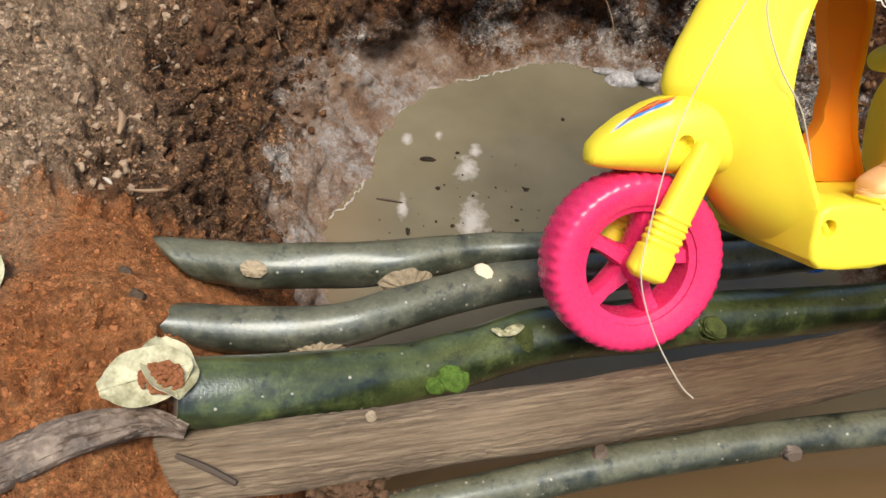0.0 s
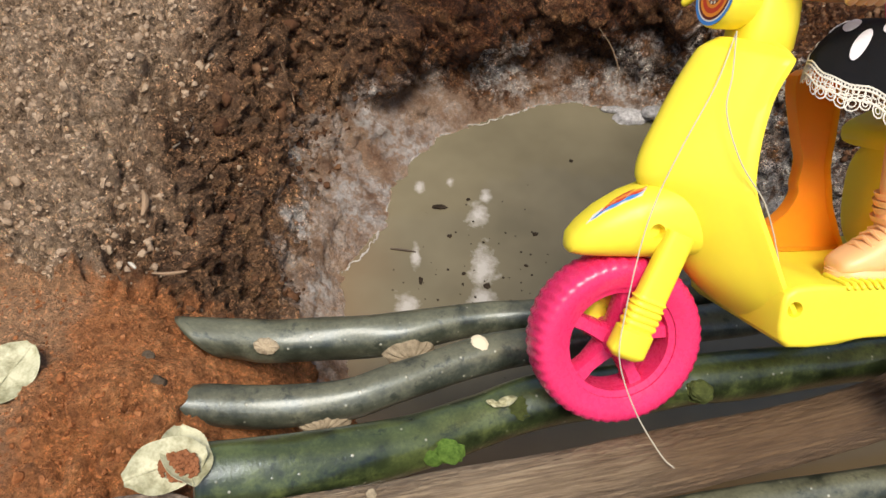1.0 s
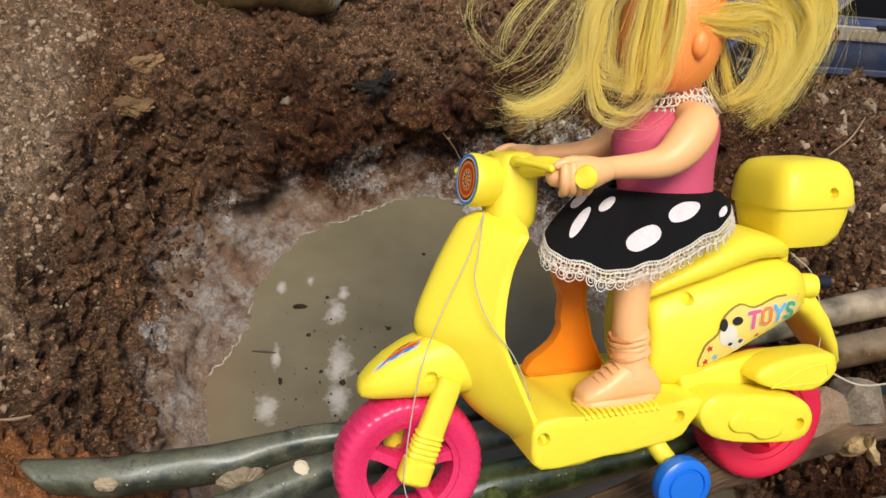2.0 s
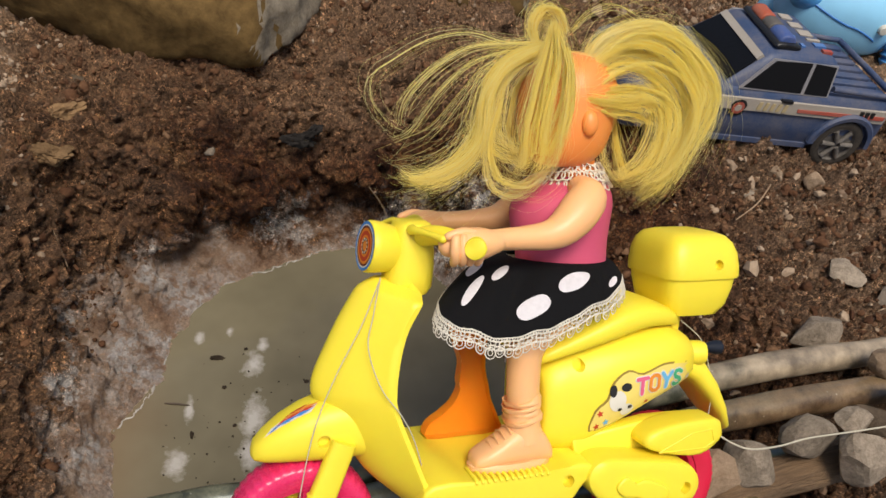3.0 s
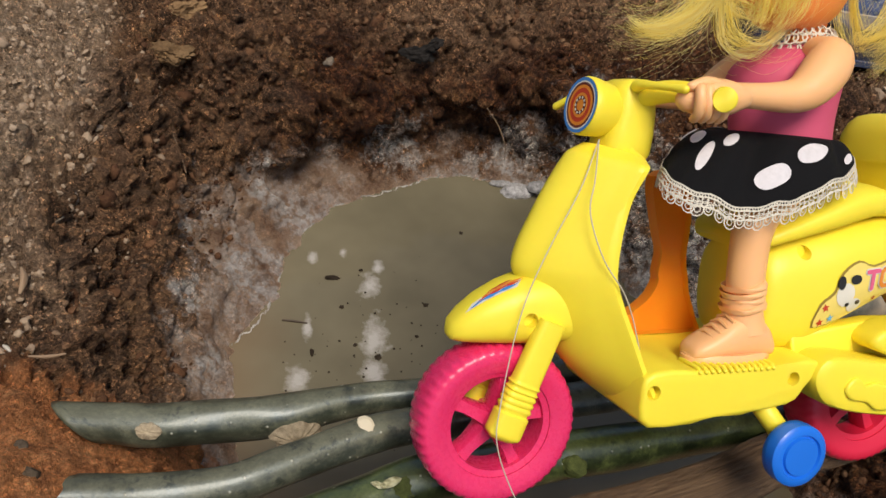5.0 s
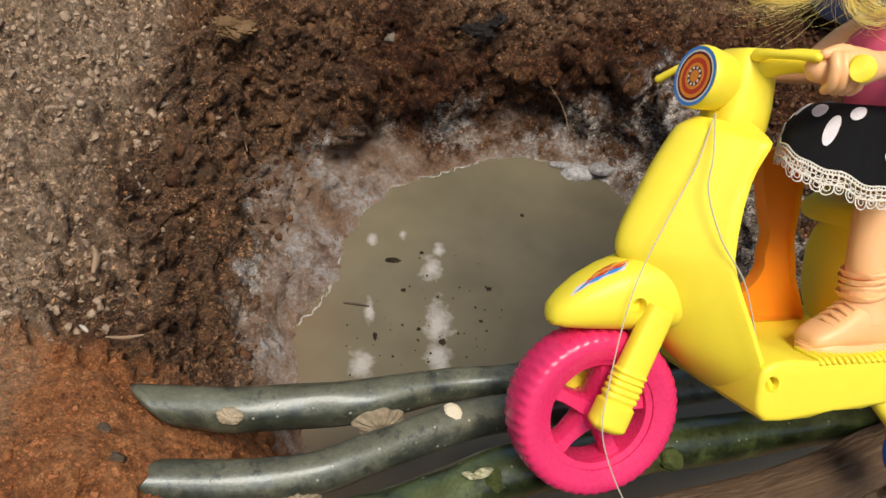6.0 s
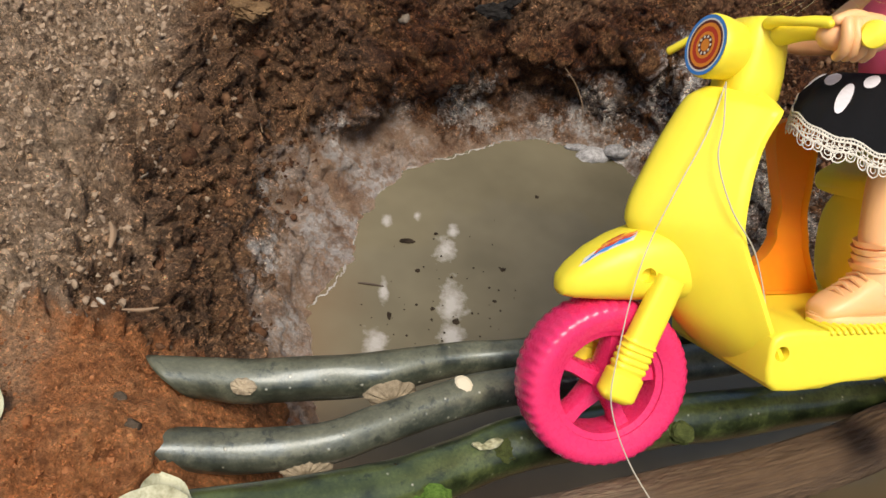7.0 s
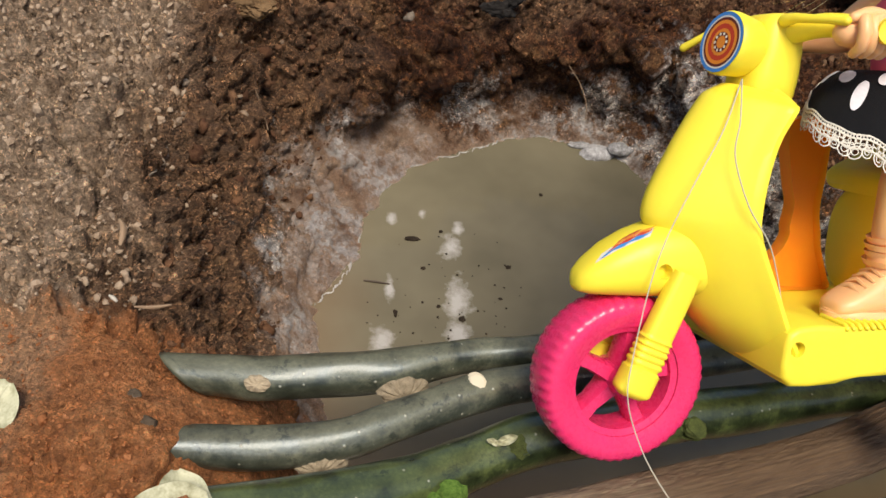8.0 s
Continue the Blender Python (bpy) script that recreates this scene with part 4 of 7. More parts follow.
for side in (-1, 1):
    bm = bmesh.new()
    tube(bm, spline([(0.010, side * 0.010, 0.204, 0.0058), (0.016, side * 0.024, 0.2065, 0.0052), (0.022, side * 0.036, 0.2055, 0.005), (0.0255, side * 0.045, 0.204, 0.0052)], 5), 16)
    bar = part("handlebar", bm, YELLOW, scooter)
    bm = bmesh.new()
    tube(bm, [(0.0285, side * 0.0455, 0.2040, 0.0054), (0.0268, side * 0.0490, 0.2034, 0.0054), (0.0260, side * 0.0512, 0.2032, 0.0057), (0.0256, side * 0.0524, 0.2031, 0.0054), (0.0255, side * 0.0526, 0.2031, 0.0044)], 24)
    part("grip_end", bm, YELLOW, bar, "round grip end")
    bm = bmesh.new()
    tube(bm, [(0.004, side * 0.015, 0.2085, 0.0030), (0.004, side * 0.022, 0.209, 0.0022), (0.009 if side < 0 else -0.004, side * 0.033, 0.208 if side < 0 else 0.204, 0.0017), (0.012 if side < 0 else -0.010, side * 0.042, 0.207 if side < 0 else 0.198, 0.0021)], 10, round_ends=True)
    part("brake_lever", bm, YELLOW, bar)

# footboard with treads under the shoe
bm = bmesh.new()
slab(bm, smooth_outline([(0.008, 0.050), (0.045, 0.0525), (0.086, 0.056), (0.096, 0.064), (0.1035, 0.074), (0.100, 0.079), (0.080, 0.0780), (0.045, 0.0768), (0.009, 0.0775), (0.003, 0.066)], 3), -0.046, 0.036, 0.0025, 3)
board = part("footboard", bm, YELLOW, scooter)
bored(board, [(0.0090, -0.046, 0.0678, 0.0036, 0.006), (0.0880, -0.046, 0.0700, 0.0036, 0.006)])
for k in range(13):
    bm = bmesh.new()
    x = 0.033 + 0.0035 * k
    tube(bm, [(x, -0.0462, 0.0766, 0.0012), (x, -0.0445, 0.0778, 0.0012), (x, -0.030, 0.0779, 0.0012)], 8, round_ends=True)
    part("tread", bm, YELLOW, board)

# rear cowl, seat base, tail and silencers
bm = bmesh.new()
rings = []
for x, zt, zb, half in spline([(0.0795, 0.129, 0.078, 0.024), (0.0810, 0.132, 0.076, 0.0285), (0.088, 0.1365, 0.076, 0.0315), (0.104, 0.141, 0.075, 0.034), (0.120, 0.145, 0.0835, 0.036), (0.140, 0.1475, 0.0950, 0.0365), (0.158, 0.149, 0.1035, 0.0355), (0.172, 0.1455, 0.109, 0.032), (0.182, 0.140, 0.112, 0.025), (0.188, 0.133, 0.116, 0.014)], 4):
    mid, h = (zt + zb) / 2, (zt - zb) / 2
    rings.append([Vector((x, half * math.copysign(abs(math.sin(a)) ** 0.62, math.sin(a)), mid + h * math.copysign(abs(math.cos(a)) ** 0.75, math.cos(a)))) for a in (math.tau * i / 40 for i in range(40))])
loft(bm, rings)
cowl = part("rear_cowl", bm, YELLOW, scooter)
bored(cowl, [(0.1005, -0.033, 0.1305, 0.0036, 0.008)])
bm = bmesh.new()
rings = []
for x, zt, zb, half in spline([(0.0745, 0.138, 0.130, 0.027), (0.079, 0.1435, 0.1315, 0.032), (0.098, 0.152, 0.136, 0.034), (0.118, 0.161, 0.1405, 0.035), (0.132, 0.1655, 0.144, 0.034), (0.146, 0.1655, 0.147, 0.032), (0.160, 0.1615, 0.147, 0.028), (0.170, 0.1565, 0.146, 0.022), (0.177, 0.150, 0.144, 0.013)], 4):
    mid, h = (zt + zb) / 2, (zt - zb) / 2
    rings.append([Vector((x, half * math.copysign(abs(math.sin(a)) ** 0.6, math.sin(a)), mid + h * math.copysign(abs(math.cos(a)) ** 0.7, math.cos(a)))) for a in (math.tau * i / 36 for i in range(36))])
loft(bm, rings)
part("seat", bm, YELLOW, scooter)
bm = bmesh.new()
rings = []
for x, z, half, th in ((0.182, 0.123, 0.018, 0.0085), (0.194, 0.115, 0.020, 0.0085), (0.205, 0.102, 0.0200, 0.0075), (0.215, 0.087, 0.0180, 0.0055), (0.2235, 0.074, 0.012, 0.0032), (0.225, 0.070, 0.006, 0.002)):
    d = Vector((0.5, 0, 0.86))
    rings.append([Vector((x, half * math.copysign(abs(math.sin(a)) ** 0.6, math.sin(a)), z)) + d * th * math.copysign(abs(math.cos(a)) ** 0.8, math.cos(a)) for a in (math.tau * i / 20 for i in range(20))])
loft(bm, rings)
part("rear_mudguard", bm, YELLOW, scooter)
bm = bmesh.new()
disc_profile(bm, [(0.0066, -0.010), (0.0068, 0.004), (0.0058, 0.0066), (0.003, 0.0075)], 24, axis="x")
tail = part("tail_light", bm, YELLOW, scooter)
tail.matrix_local = Matrix.Translation((0.1885, -0.015, 0.1275)) @ Matrix.Scale(1.12, 4) @ Matrix.Rotation(radians(-20), 4, "Z")
bm = bmesh.new()
tube(bm, [(0.180, 0.016, 0.124, 0.0012), (0.214, 0.018, 0.1195, 0.0014), (0.222, 0.019, 0.1185, 0.0022), (0.234, 0.020, 0.1175, 0.0048), (0.238, 0.020, 0.1172, 0.0048)], 14)
part("rear_grip", bm, flat_paint("dark_blue_plastic", (0.008, 0.011, 0.020), 0.4), scooter, "small dark peg behind the tail")
bm = bmesh.new()
shell(bm, smooth_outline([(0.138, 0.083), (0.141, 0.091), (0.160, 0.0955), (0.186, 0.0955), (0.191, 0.0885), (0.190, 0.082), (0.176, 0.074), (0.154, 0.077)], 3), -0.046, -0.026, 0.001)
up = part("upper_silencer", bm, YELLOW, scooter)
bm = bmesh.new()
for a, b in (((0.146, 0.0795), (0.178, 0.079)), ((0.178, 0.079), (0.184, 0.0825)), ((0.184, 0.0825), (0.182, 0.090)), ((0.182, 0.090), (0.168, 0.089)), ((0.168, 0.089), (0.146, 0.0795))):
    tube(bm, [(a[0], -0.0462, a[1], 0.0004), (b[0], -0.0462, b[1], 0.0004)], 6)
part("raised_outline", bm, YELLOW, up)
bm = bmesh.new()
slab(bm, [(0.098, 0.087), (0.150, 0.0935), (0.176, 0.093), (0.180, 0.078), (0.150, 0.060), (0.104, 0.062)], -0.030, -0.0185, 0.002, 2)
part("engine_cover", bm, YELLOW, scooter)
bm = bmesh.new()
shell(bm, smooth_outline([(0.101, 0.064), (0.100, 0.074), (0.110, 0.0805), (0.140, 0.077), (0.163, 0.0725), (0.173, 0.064), (0.174, 0.054), (0.166, 0.0465), (0.140, 0.048), (0.112, 0.054)], 3), -0.050, -0.028, 0.001)
low = part("lower_silencer", bm, YELLOW, scooter)
bored(low, [(0.1635, -0.0505, 0.0575, 0.0036, 0.006)])
bm = bmesh.new()
shell(bm, smooth_outline([(0.116, 0.065), (0.122, 0.0705), (0.128, 0.066), (0.136, 0.067), (0.150, 0.060), (0.150, 0.053), (0.138, 0.052), (0.130, 0.057), (0.120, 0.059)], 3), -0.0522, -0.046, 0.0004)
part("moulded_relief", bm, YELLOW, low)

# top box with a lid
bm = bmesh.new()
BOX = Matrix.Translation((0.187, 0, 0.177))


def box_ring(z, x0, x1, half, p=0.42):
    c, h = (x0 + x1) / 2, (x1 - x0) / 2
    return [Vector((c + h * math.copysign(abs(math.cos(a)) ** p, math.cos(a)), half * math.copysign(abs(math.sin(a)) ** p, math.sin(a)), z)) for a in (math.tau * i / 56 for i in range(56))]


loft(bm, [box_ring(*r) for r in ((-0.0255, -0.014, 0.012, 0.015), (-0.0245, -0.019, 0.017, 0.020), (-0.018, -0.0225, 0.0215, 0.0235), (-0.008, -0.0245, 0.0245, 0.0255), (-0.001, -0.0255, 0.0255, 0.0265))])
box = part("top_box", bm, YELLOW, scooter)
box.matrix_local = BOX
bm = bmesh.new()
loft(bm, [box_ring(*r) for r in ((-0.001, -0.0268, 0.0270, 0.0278), (0.0003, -0.0272, 0.0276, 0.0282), (0.006, -0.0270, 0.0272, 0.0280), (0.014, -0.0262, 0.0258, 0.0270), (0.020, -0.0240, 0.0230, 0.0248), (0.0240, -0.0205, 0.0190, 0.0212), (0.0258, -0.015, 0.014, 0.0155), (0.0262, -0.007, 0.006, 0.007))])
lid = part("lid", bm, YELLOW, scooter)
lid.matrix_local = BOX
bored(lid, [(0.006, -0.028, 0.0078, 0.0032, 0.005)])
lid.parent = box
lid.matrix_local = Matrix.Identity(4)
bm = bmesh.new()
tube(bm, [(0.176, 0, 0.158, 0.010), (0.174, 0, 0.146, 0.012), (0.168, 0, 0.136, 0.014)], 20)
part("box_bracket", bm, YELLOW, scooter)

# stabiliser wheels
for side in (-1, 1):
    bm = bmesh.new()
    y = side * 0.0545
    tube(bm, spline([(0.078, side * 0.032, 0.057, 0.006), (0.080, side * 0.040, 0.050, 0.0055), (0.085, side * 0.044, 0.042, 0.0055), (0.0855, side * 0.0475, 0.0365, 0.006)], 5), 12, round_ends=True)
    arm = part("stabiliser_arm", bm, YELLOW, scooter)
    bm = bmesh.new()
    o = -side
    disc_profile(bm, [(0.004, o * 0.0055), (0.0155, o * 0.0055), (0.0172, o * 0.0035), (0.0175, 0.0), (0.0172, -o * 0.0045), (0.0150, -o * 0.0062), (0.0125, -o * 0.0062), (0.0118, -o * 0.0048), (0.0108, -o * 0.0048), (0.0102, -o * 0.0062), (0.004, -o * 0.0064)], 44)
    sw = part("stabiliser_wheel", bm, BLUE, arm, "small bright blue wheel")
    sw.location = (0.0858, y, 0.0350)
    sw.scale = (0.92, 0.92, 0.92)

# stickers
STICKER_YELLOW = flat_paint("sticker_yellow", (0.88, 0.70, 0.17), 0.3)
PINK_INK, GREEN_INK, SKY_INK, BLACK_INK = flat_paint("pink_ink", (0.75, 0.13, 0.25), 0.35), flat_paint("green_ink", (0.06, 0.42, 0.20), 0.35), flat_paint("sky_ink", (0.16, 0.48, 0.75), 0.35), flat_paint("black_ink", (0.02, 0.018, 0.016), 0.35)


def cowl_side(x, z, lift):
    """A point on the near flank of the cowl at x, z, lifted off it."""
    xs = [0.083, 0.090, 0.104, 0.120, 0.140, 0.158, 0.172, 0.181]
    top = np.interp(x, xs, [0.133, 0.137, 0.141, 0.145, 0.1475, 0.147, 0.1425, 0.136])
    bot = np.interp(x, xs, [0.076, 0.075, 0.075, 0.0835, 0.0950, 0.1035, 0.109, 0.112])
    half = np.interp(x, xs, [0.026, 0.0305, 0.034, 0.036, 0.0365, 0.0355, 0.032, 0.025])
    q = min(1.0, abs((z - (top + bot) / 2) / ((top - bot) / 2))) ** (1 / 0.75)
    return Vector((x, -half * math.sqrt(max(0.0, 1 - q * q)) ** 0.62 - lift, z))


def grown(x, z):
    """Sizes the sticker round its middle."""
    return 0.1450 + (x - 0.139) * 1.12, 0.1120 + (z - 0.1145) * 1.16


def wrapped(outline, lift, bm, mat):
    outline = [grown(x, z) for x, z in outline]
    k = len(outline)
    c = (sum(p[0] for p in outline) / k, sum(p[1] for p in outline) / k)
    last = None
    for f in (1.0, 0.75, 0.5, 0.25):
        row = [bm.verts.new(cowl_side(c[0] + (x - c[0]) * f, c[1] + (z - c[1]) * f, lift)) for x, z in outline]
        if last:
            for i in range(k):
                bm.faces.new((last[i], last[(i + 1) % k], row[(i + 1) % k], row[i])).material_index = mat
        last = row
    bm.faces.new(last).material_index = mat


STICKER_EDGE = flat_paint("sticker_edge", (0.34, 0.24, 0.04), 0.35)
bm = bmesh.new()
wrapped(smooth_outline([(0.1048, 0.0968), (0.1066, 0.1080), (0.1128, 0.1138), (0.1162, 0.1227), (0.1248, 0.1279), (0.133, 0.1259), (0.146, 0.1299), (0.158, 0.1294), (0.1694, 0.1272), (0.1709, 0.1186), (0.1582, 0.1127), (0.1462, 0.1102), (0.1324, 0.1036), (0.118, 0.0991)], 3), 0.0003, bm, 1)
wrapped(smooth_outline([(0.1055, 0.0975), (0.1075, 0.1075), (0.1135, 0.113), (0.117, 0.122), (0.125, 0.127), (0.133, 0.125), (0.146, 0.129), (0.158, 0.1285), (0.1685, 0.1265), (0.170, 0.119), (0.158, 0.1135), (0.146, 0.111), (0.132, 0.1045), (0.118, 0.100)], 3), 0.0007, bm, 0)
cow = part("side_sticker", bm, [STICKER_YELLOW, STICKER_EDGE], scooter, "yellow sticker with coloured letters and small stars")
LETTERS = {"T": (((0, 6), (5, 6)), ((2.5, 6), (2.5, 0))), "O": (((0.3, 1), (0.3, 5)), ((0.3, 5), (1.5, 6)), ((1.5, 6), (3.5, 6)), ((3.5, 6), (4.7, 5)), ((4.7, 5), (4.7, 1)), ((4.7, 1), (3.5, 0)), ((3.5, 0), (1.5, 0)), ((1.5, 0), (0.3, 1))), "Y": (((0, 6), (2.5, 3)), ((5, 6), (2.5, 3)), ((2.5, 3), (2.5, 0))), "S": (((4.7, 5.2), (3.2, 6)), ((3.2, 6), (1.2, 5.8)), ((1.2, 5.8), (0.4, 4.6)), ((0.4, 4.6), (1.4, 3.3)), ((1.4, 3.3), (3.6, 2.7)), ((3.6, 2.7), (4.6, 1.4)), ((4.6, 1.4), (3.6, 0.2)), ((3.6, 0.2), (1.4, 0)), ((1.4, 0), (0.2, 0.9)))}
# the four letters of the word TOYS, drawn as rounded strokes
for ch, ink, x0, z0, tilt in (("T", PINK_INK, 0.1298, 0.1150, 0.10), ("O", STICKER_ORANGE, 0.1374, 0.1163, 0.06), ("Y", SKY_INK, 0.1450, 0.1172, 0.03), ("S", GREEN_INK, 0.1524, 0.1176, 0.0)):
    bm = bmesh.new()
    for i, (a, b) in enumerate(LETTERS[ch]):
        pa, pb = (grown(x0 + q[0] * 0.00118, z0 + q[1] * 0.00130 + tilt * q[0] * 0.0012) for q in (a, b))
        for lift, r, q in ((0.0010, 0.0018, 1), (0.0013, 0.00115, 0)):
            turn = math.atan2(pb[1] - pa[1], pb[0] - pa[0])
            ring = []
            for k in range(14):
                end = pb if k < 7 else pa
                w = turn - math.pi / 2 + math.pi * (k / 6 if k < 7 else 1 + (k - 7) / 6)
                ring.append(bm.verts.new(cowl_side(end[0] + r * math.cos(w), end[1] + r * math.sin(w), lift + i * 0.00002)))
            bm.faces.new(ring).material_index = q
    part("letter", bm, [ink, STICKER_WHITE], cow)
for x, z, r, ink in ((0.1095, 0.1065, 0.0021, STICKER_RED), (0.1085, 0.0995, 0.0021, STICKER_RED), (0.1135, 0.1015, 0.0021, SKY_INK), (0.1370, 0.1105, 0.0016, STICKER_RED), (0.1645, 0.1205, 0.0027, STICKER_WHITE)):
    bm = bmesh.new()
    wrapped([(x + r * (1 if i % 2 else 0.45) * math.cos(math.tau * i / 10), z + r * (1 if i % 2 else 0.45) * math.sin(math.tau * i / 10)) for i in range(10)], 0.0011, bm, 0)
    part("star", bm, ink, cow)
for x, z, rx, rz, ink, lift in ((0.1190, 0.1125, 0.0050, 0.0055, STICKER_WHITE, 0.0005), (0.1250, 0.1075, 0.0042, 0.0034, STICKER_WHITE, 0.0006), (0.1160, 0.1180, 0.0020, 0.0032, BLACK_INK, 0.0007), (0.1235, 0.1195, 0.0030, 0.0022, BLACK_INK, 0.0007), (0.1205, 0.1080, 0.0013, 0.0009, BLACK_INK, 0.0008), (0.1265, 0.1090, 0.0014, 0.0011, BLACK_INK, 0.0008)):
    bm = bmesh.new()
    wrapped([(x + rx * math.cos(math.tau * i / 14), z + rz * math.sin(math.tau * i / 14)) for i in range(14)], lift + 0.0005, bm, 0)
    part("patch", bm, ink, cow)
def beak(x, a, lift=0.0004):
    """A point on the mudguard's top at x, turned by a from its crest."""
    xs = [-0.078, -0.073, -0.064, -0.053, -0.042, -0.032]
    zt, zb = np.interp(x, xs, [0.0945, 0.0995, 0.1065, 0.1125, 0.1165, 0.118]), np.interp(x, xs, [0.0845, 0.0835, 0.083, 0.0825, 0.082, 0.082])
    half = np.interp(x, xs, [0.007, 0.011, 0.0145, 0.0168, 0.018, 0.0185])
    mid, h = (zt + zb) / 2, (zt - zb) / 2
    return Vector((x, (half + lift) * math.copysign(abs(math.sin(a)) ** 0.7, math.sin(a)), mid + (h + lift) * abs(math.cos(a)) ** 0.8))


bm = bmesh.new()
for x0, x1, a0, a1, q in ((-0.073, -0.049, -0.60, -0.30, 3), (-0.071, -0.050, -0.57, -0.46, 0), (-0.067, -0.048, -0.45, -0.36, 2), (-0.065, -0.047, -0.36, -0.26, 1), (-0.062, -0.052, -0.25, -0.18, 2)):
    rows = [[bm.verts.new(beak(x0 + (x1 - x0) * i / 10 + 0.004 * j / 3, (a0 + (a1 - a0) * j / 3) * (1 if q == 3 else 0.96 + 0.05 * math.sin(i * 1.7)), 0.0003 if q == 3 else 0.0006)) for j in range(4)] for i in range(11)]
    for i in range(10):
        for j in range(3):
            bm.faces.new((rows[i][j], rows[i + 1][j], rows[i + 1][j + 1], rows[i][j + 1])).material_index = q
part("mudguard_sticker", bm, [STICKER_BLUE, STICKER_ORANGE, STICKER_RED, STICKER_WHITE], scooter, "blue and orange swoosh sticker")

# pulling strings
STRING = flat_paint("white_string", (0.50, 0.46, 0.36), 0.8)


def string(name, rows, label, r=0.00033, m=None):
    bm = bmesh.new()
    tube(bm, [(*q[:3], r) for q in spline(rows, 10)], 6)
    ob = part(name, bm, STRING)
    if m:
        ob.matrix_world = m
    return tagged(ob, label, "string")


# ---- doll ----
TOP = plastic("pink_vinyl", (0.62, 0.085, 0.17), 0.68, 0.1)
HEAD_SKIN = plastic("head_vinyl", (0.88, 0.30, 0.07), 0.42, 0.06, 0.15)


def cloth(name, color):
    m, n, l, b = material(name, 0.85)
    c = coords(n)
    w = n.new("ShaderNodeTexWave")
    w.inputs["Scale"].default_value, w.inputs["Distortion"].default_value = 900, 1.5
    l.new(c, w.inputs["Vector"])
    k = noise_node(n, l, c, 300, 3)
    l.new(mix(n, l, k.outputs[0], color, tuple(v * 0.7 for v in color)), b.inputs["Base Color"])
    bump(n, l, b, w.outputs[0], 0.3, 0.0004)
    b.inputs["Specular IOR Level"].default_value = 0.15
    return m


BLACK_CLOTH, WHITE_CLOTH = cloth("black_cloth", (0.006, 0.006, 0.007)), cloth("white_cloth", (0.78, 0.75, 0.78))
LACE = cloth("cream_lace", (0.78, 0.73, 0.62))


def hair_material():
    """Thin nylon fibres: a soft gloss, and light that passes through."""
    m, n, l, b = material("blond_hair", 0.30)
    k = noise_node(n, l, coords(n), 60, 3)
    g = n.new("ShaderNodeNewGeometry")
    r = ramp(n, [(0.0, (0.90, 0.74, 0.22)), (0.3, (1.0, 0.91, 0.38)), (0.7, (1.0, 0.96, 0.52)), (1.0, (1.0, 0.99, 0.76))])
    l.new(g.outputs["Random Per Island"], r.inputs[0])
    col = mix(n, l, math_node(n, l, "MULTIPLY", k.outputs[0], 0.5), r.outputs[0], (0.99, 0.91, 0.40))
    l.new(col, b.inputs["Base Color"])
    t, s = n.new("ShaderNodeBsdfTranslucent"), n.new("ShaderNodeMixShader")
    l.new(col, t.inputs[0])
    s.inputs[0].default_value = 0.70
    l.new(b.outputs[0], s.inputs[1])
    l.new(t.outputs[0], s.inputs[2])
    l.new(s.outputs[0], n["Material Output"].inputs[0])
    return m


HAIR = hair_material()
DOLL_MATS = [SKIN, HEAD_SKIN, TOP, BLACK_CLOTH, WHITE_CLOTH, LACE, HAIR, ORANGE]
bm = bmesh.new()


def oval(c, rx, ry, tilt=0.0, n=28, p=1.0):
    return [Vector((c[0] + rx * math.cos(a), c[1] + ry * math.sin(a), c[2] + tilt * rx * math.cos(a))) for a in (math.tau * i / n for i in range(n))]


# torso in a sleeveless top, neck and head
loft(bm, [oval((x + 0.0055, 0, z), rx, ry) for z, x, rx, ry in spline([(0.176, 0.0955, 0.0285, 0.0225), (0.186, 0.0955, 0.0278, 0.0222), (0.198, 0.0945, 0.0285, 0.0228), (0.210, 0.0935, 0.0305, 0.0245), (0.220, 0.0945, 0.0305, 0.025), (0.228, 0.098, 0.0255, 0.0225), (0.233, 0.102, 0.0175, 0.0165), (0.236, 0.1035, 0.012, 0.012)], 3)], mat=2)
loft(bm, [oval((x + 0.0055, 0, z), rx, ry) for z, x, rx, ry in ((0.232, 0.1035, 0.010, 0.010), (0.248, 0.104, 0.0095, 0.0095))], mat=1)
loft(bm, [oval((x + 0.0055, 0, z), rx, ry) for z, x, rx, ry in spline([(0.2415, 0.094, 0.008, 0.008), (0.2435, 0.093, 0.015, 0.0145), (0.250, 0.093, 0.0225, 0.021), (0.260, 0.0935, 0.0265, 0.0255), (0.274, 0.0945, 0.0285, 0.0275), (0.288, 0.0955, 0.0275, 0.0265), (0.299, 0.0965, 0.021, 0.021), (0.305, 0.0965, 0.010, 0.010)], 3)], mat=1)
for s in (-1,):
    rows = bmesh.ops.create_uvsphere(bm, u_segments=14, v_segments=10, radius=1.0, matrix=Matrix.Translation((0.1005, s * 0.0265, 0.2665)) @ Matrix.Diagonal((0.0050, 0.0042, 0.0072, 1)))
    for v in rows["verts"]:
        for f in v.link_faces:
            f.material_index = 1
# lace collar: a ruffled net of small rings
def lace_ring(c, u, v, r, th):
    rows = []
    for i in range(9):
        a = math.tau * i / 9
        d = u * math.cos(a) + v * math.sin(a)
        nrm = u.cross(v)
        rows.append([c + d * (r + th * math.cos(q)) + nrm * th * 0.7 * math.sin(q) for q in (0, 2.09, 4.19)])
    loft(bm, rows, closed=True, mat=5)


rng = random.Random(5)
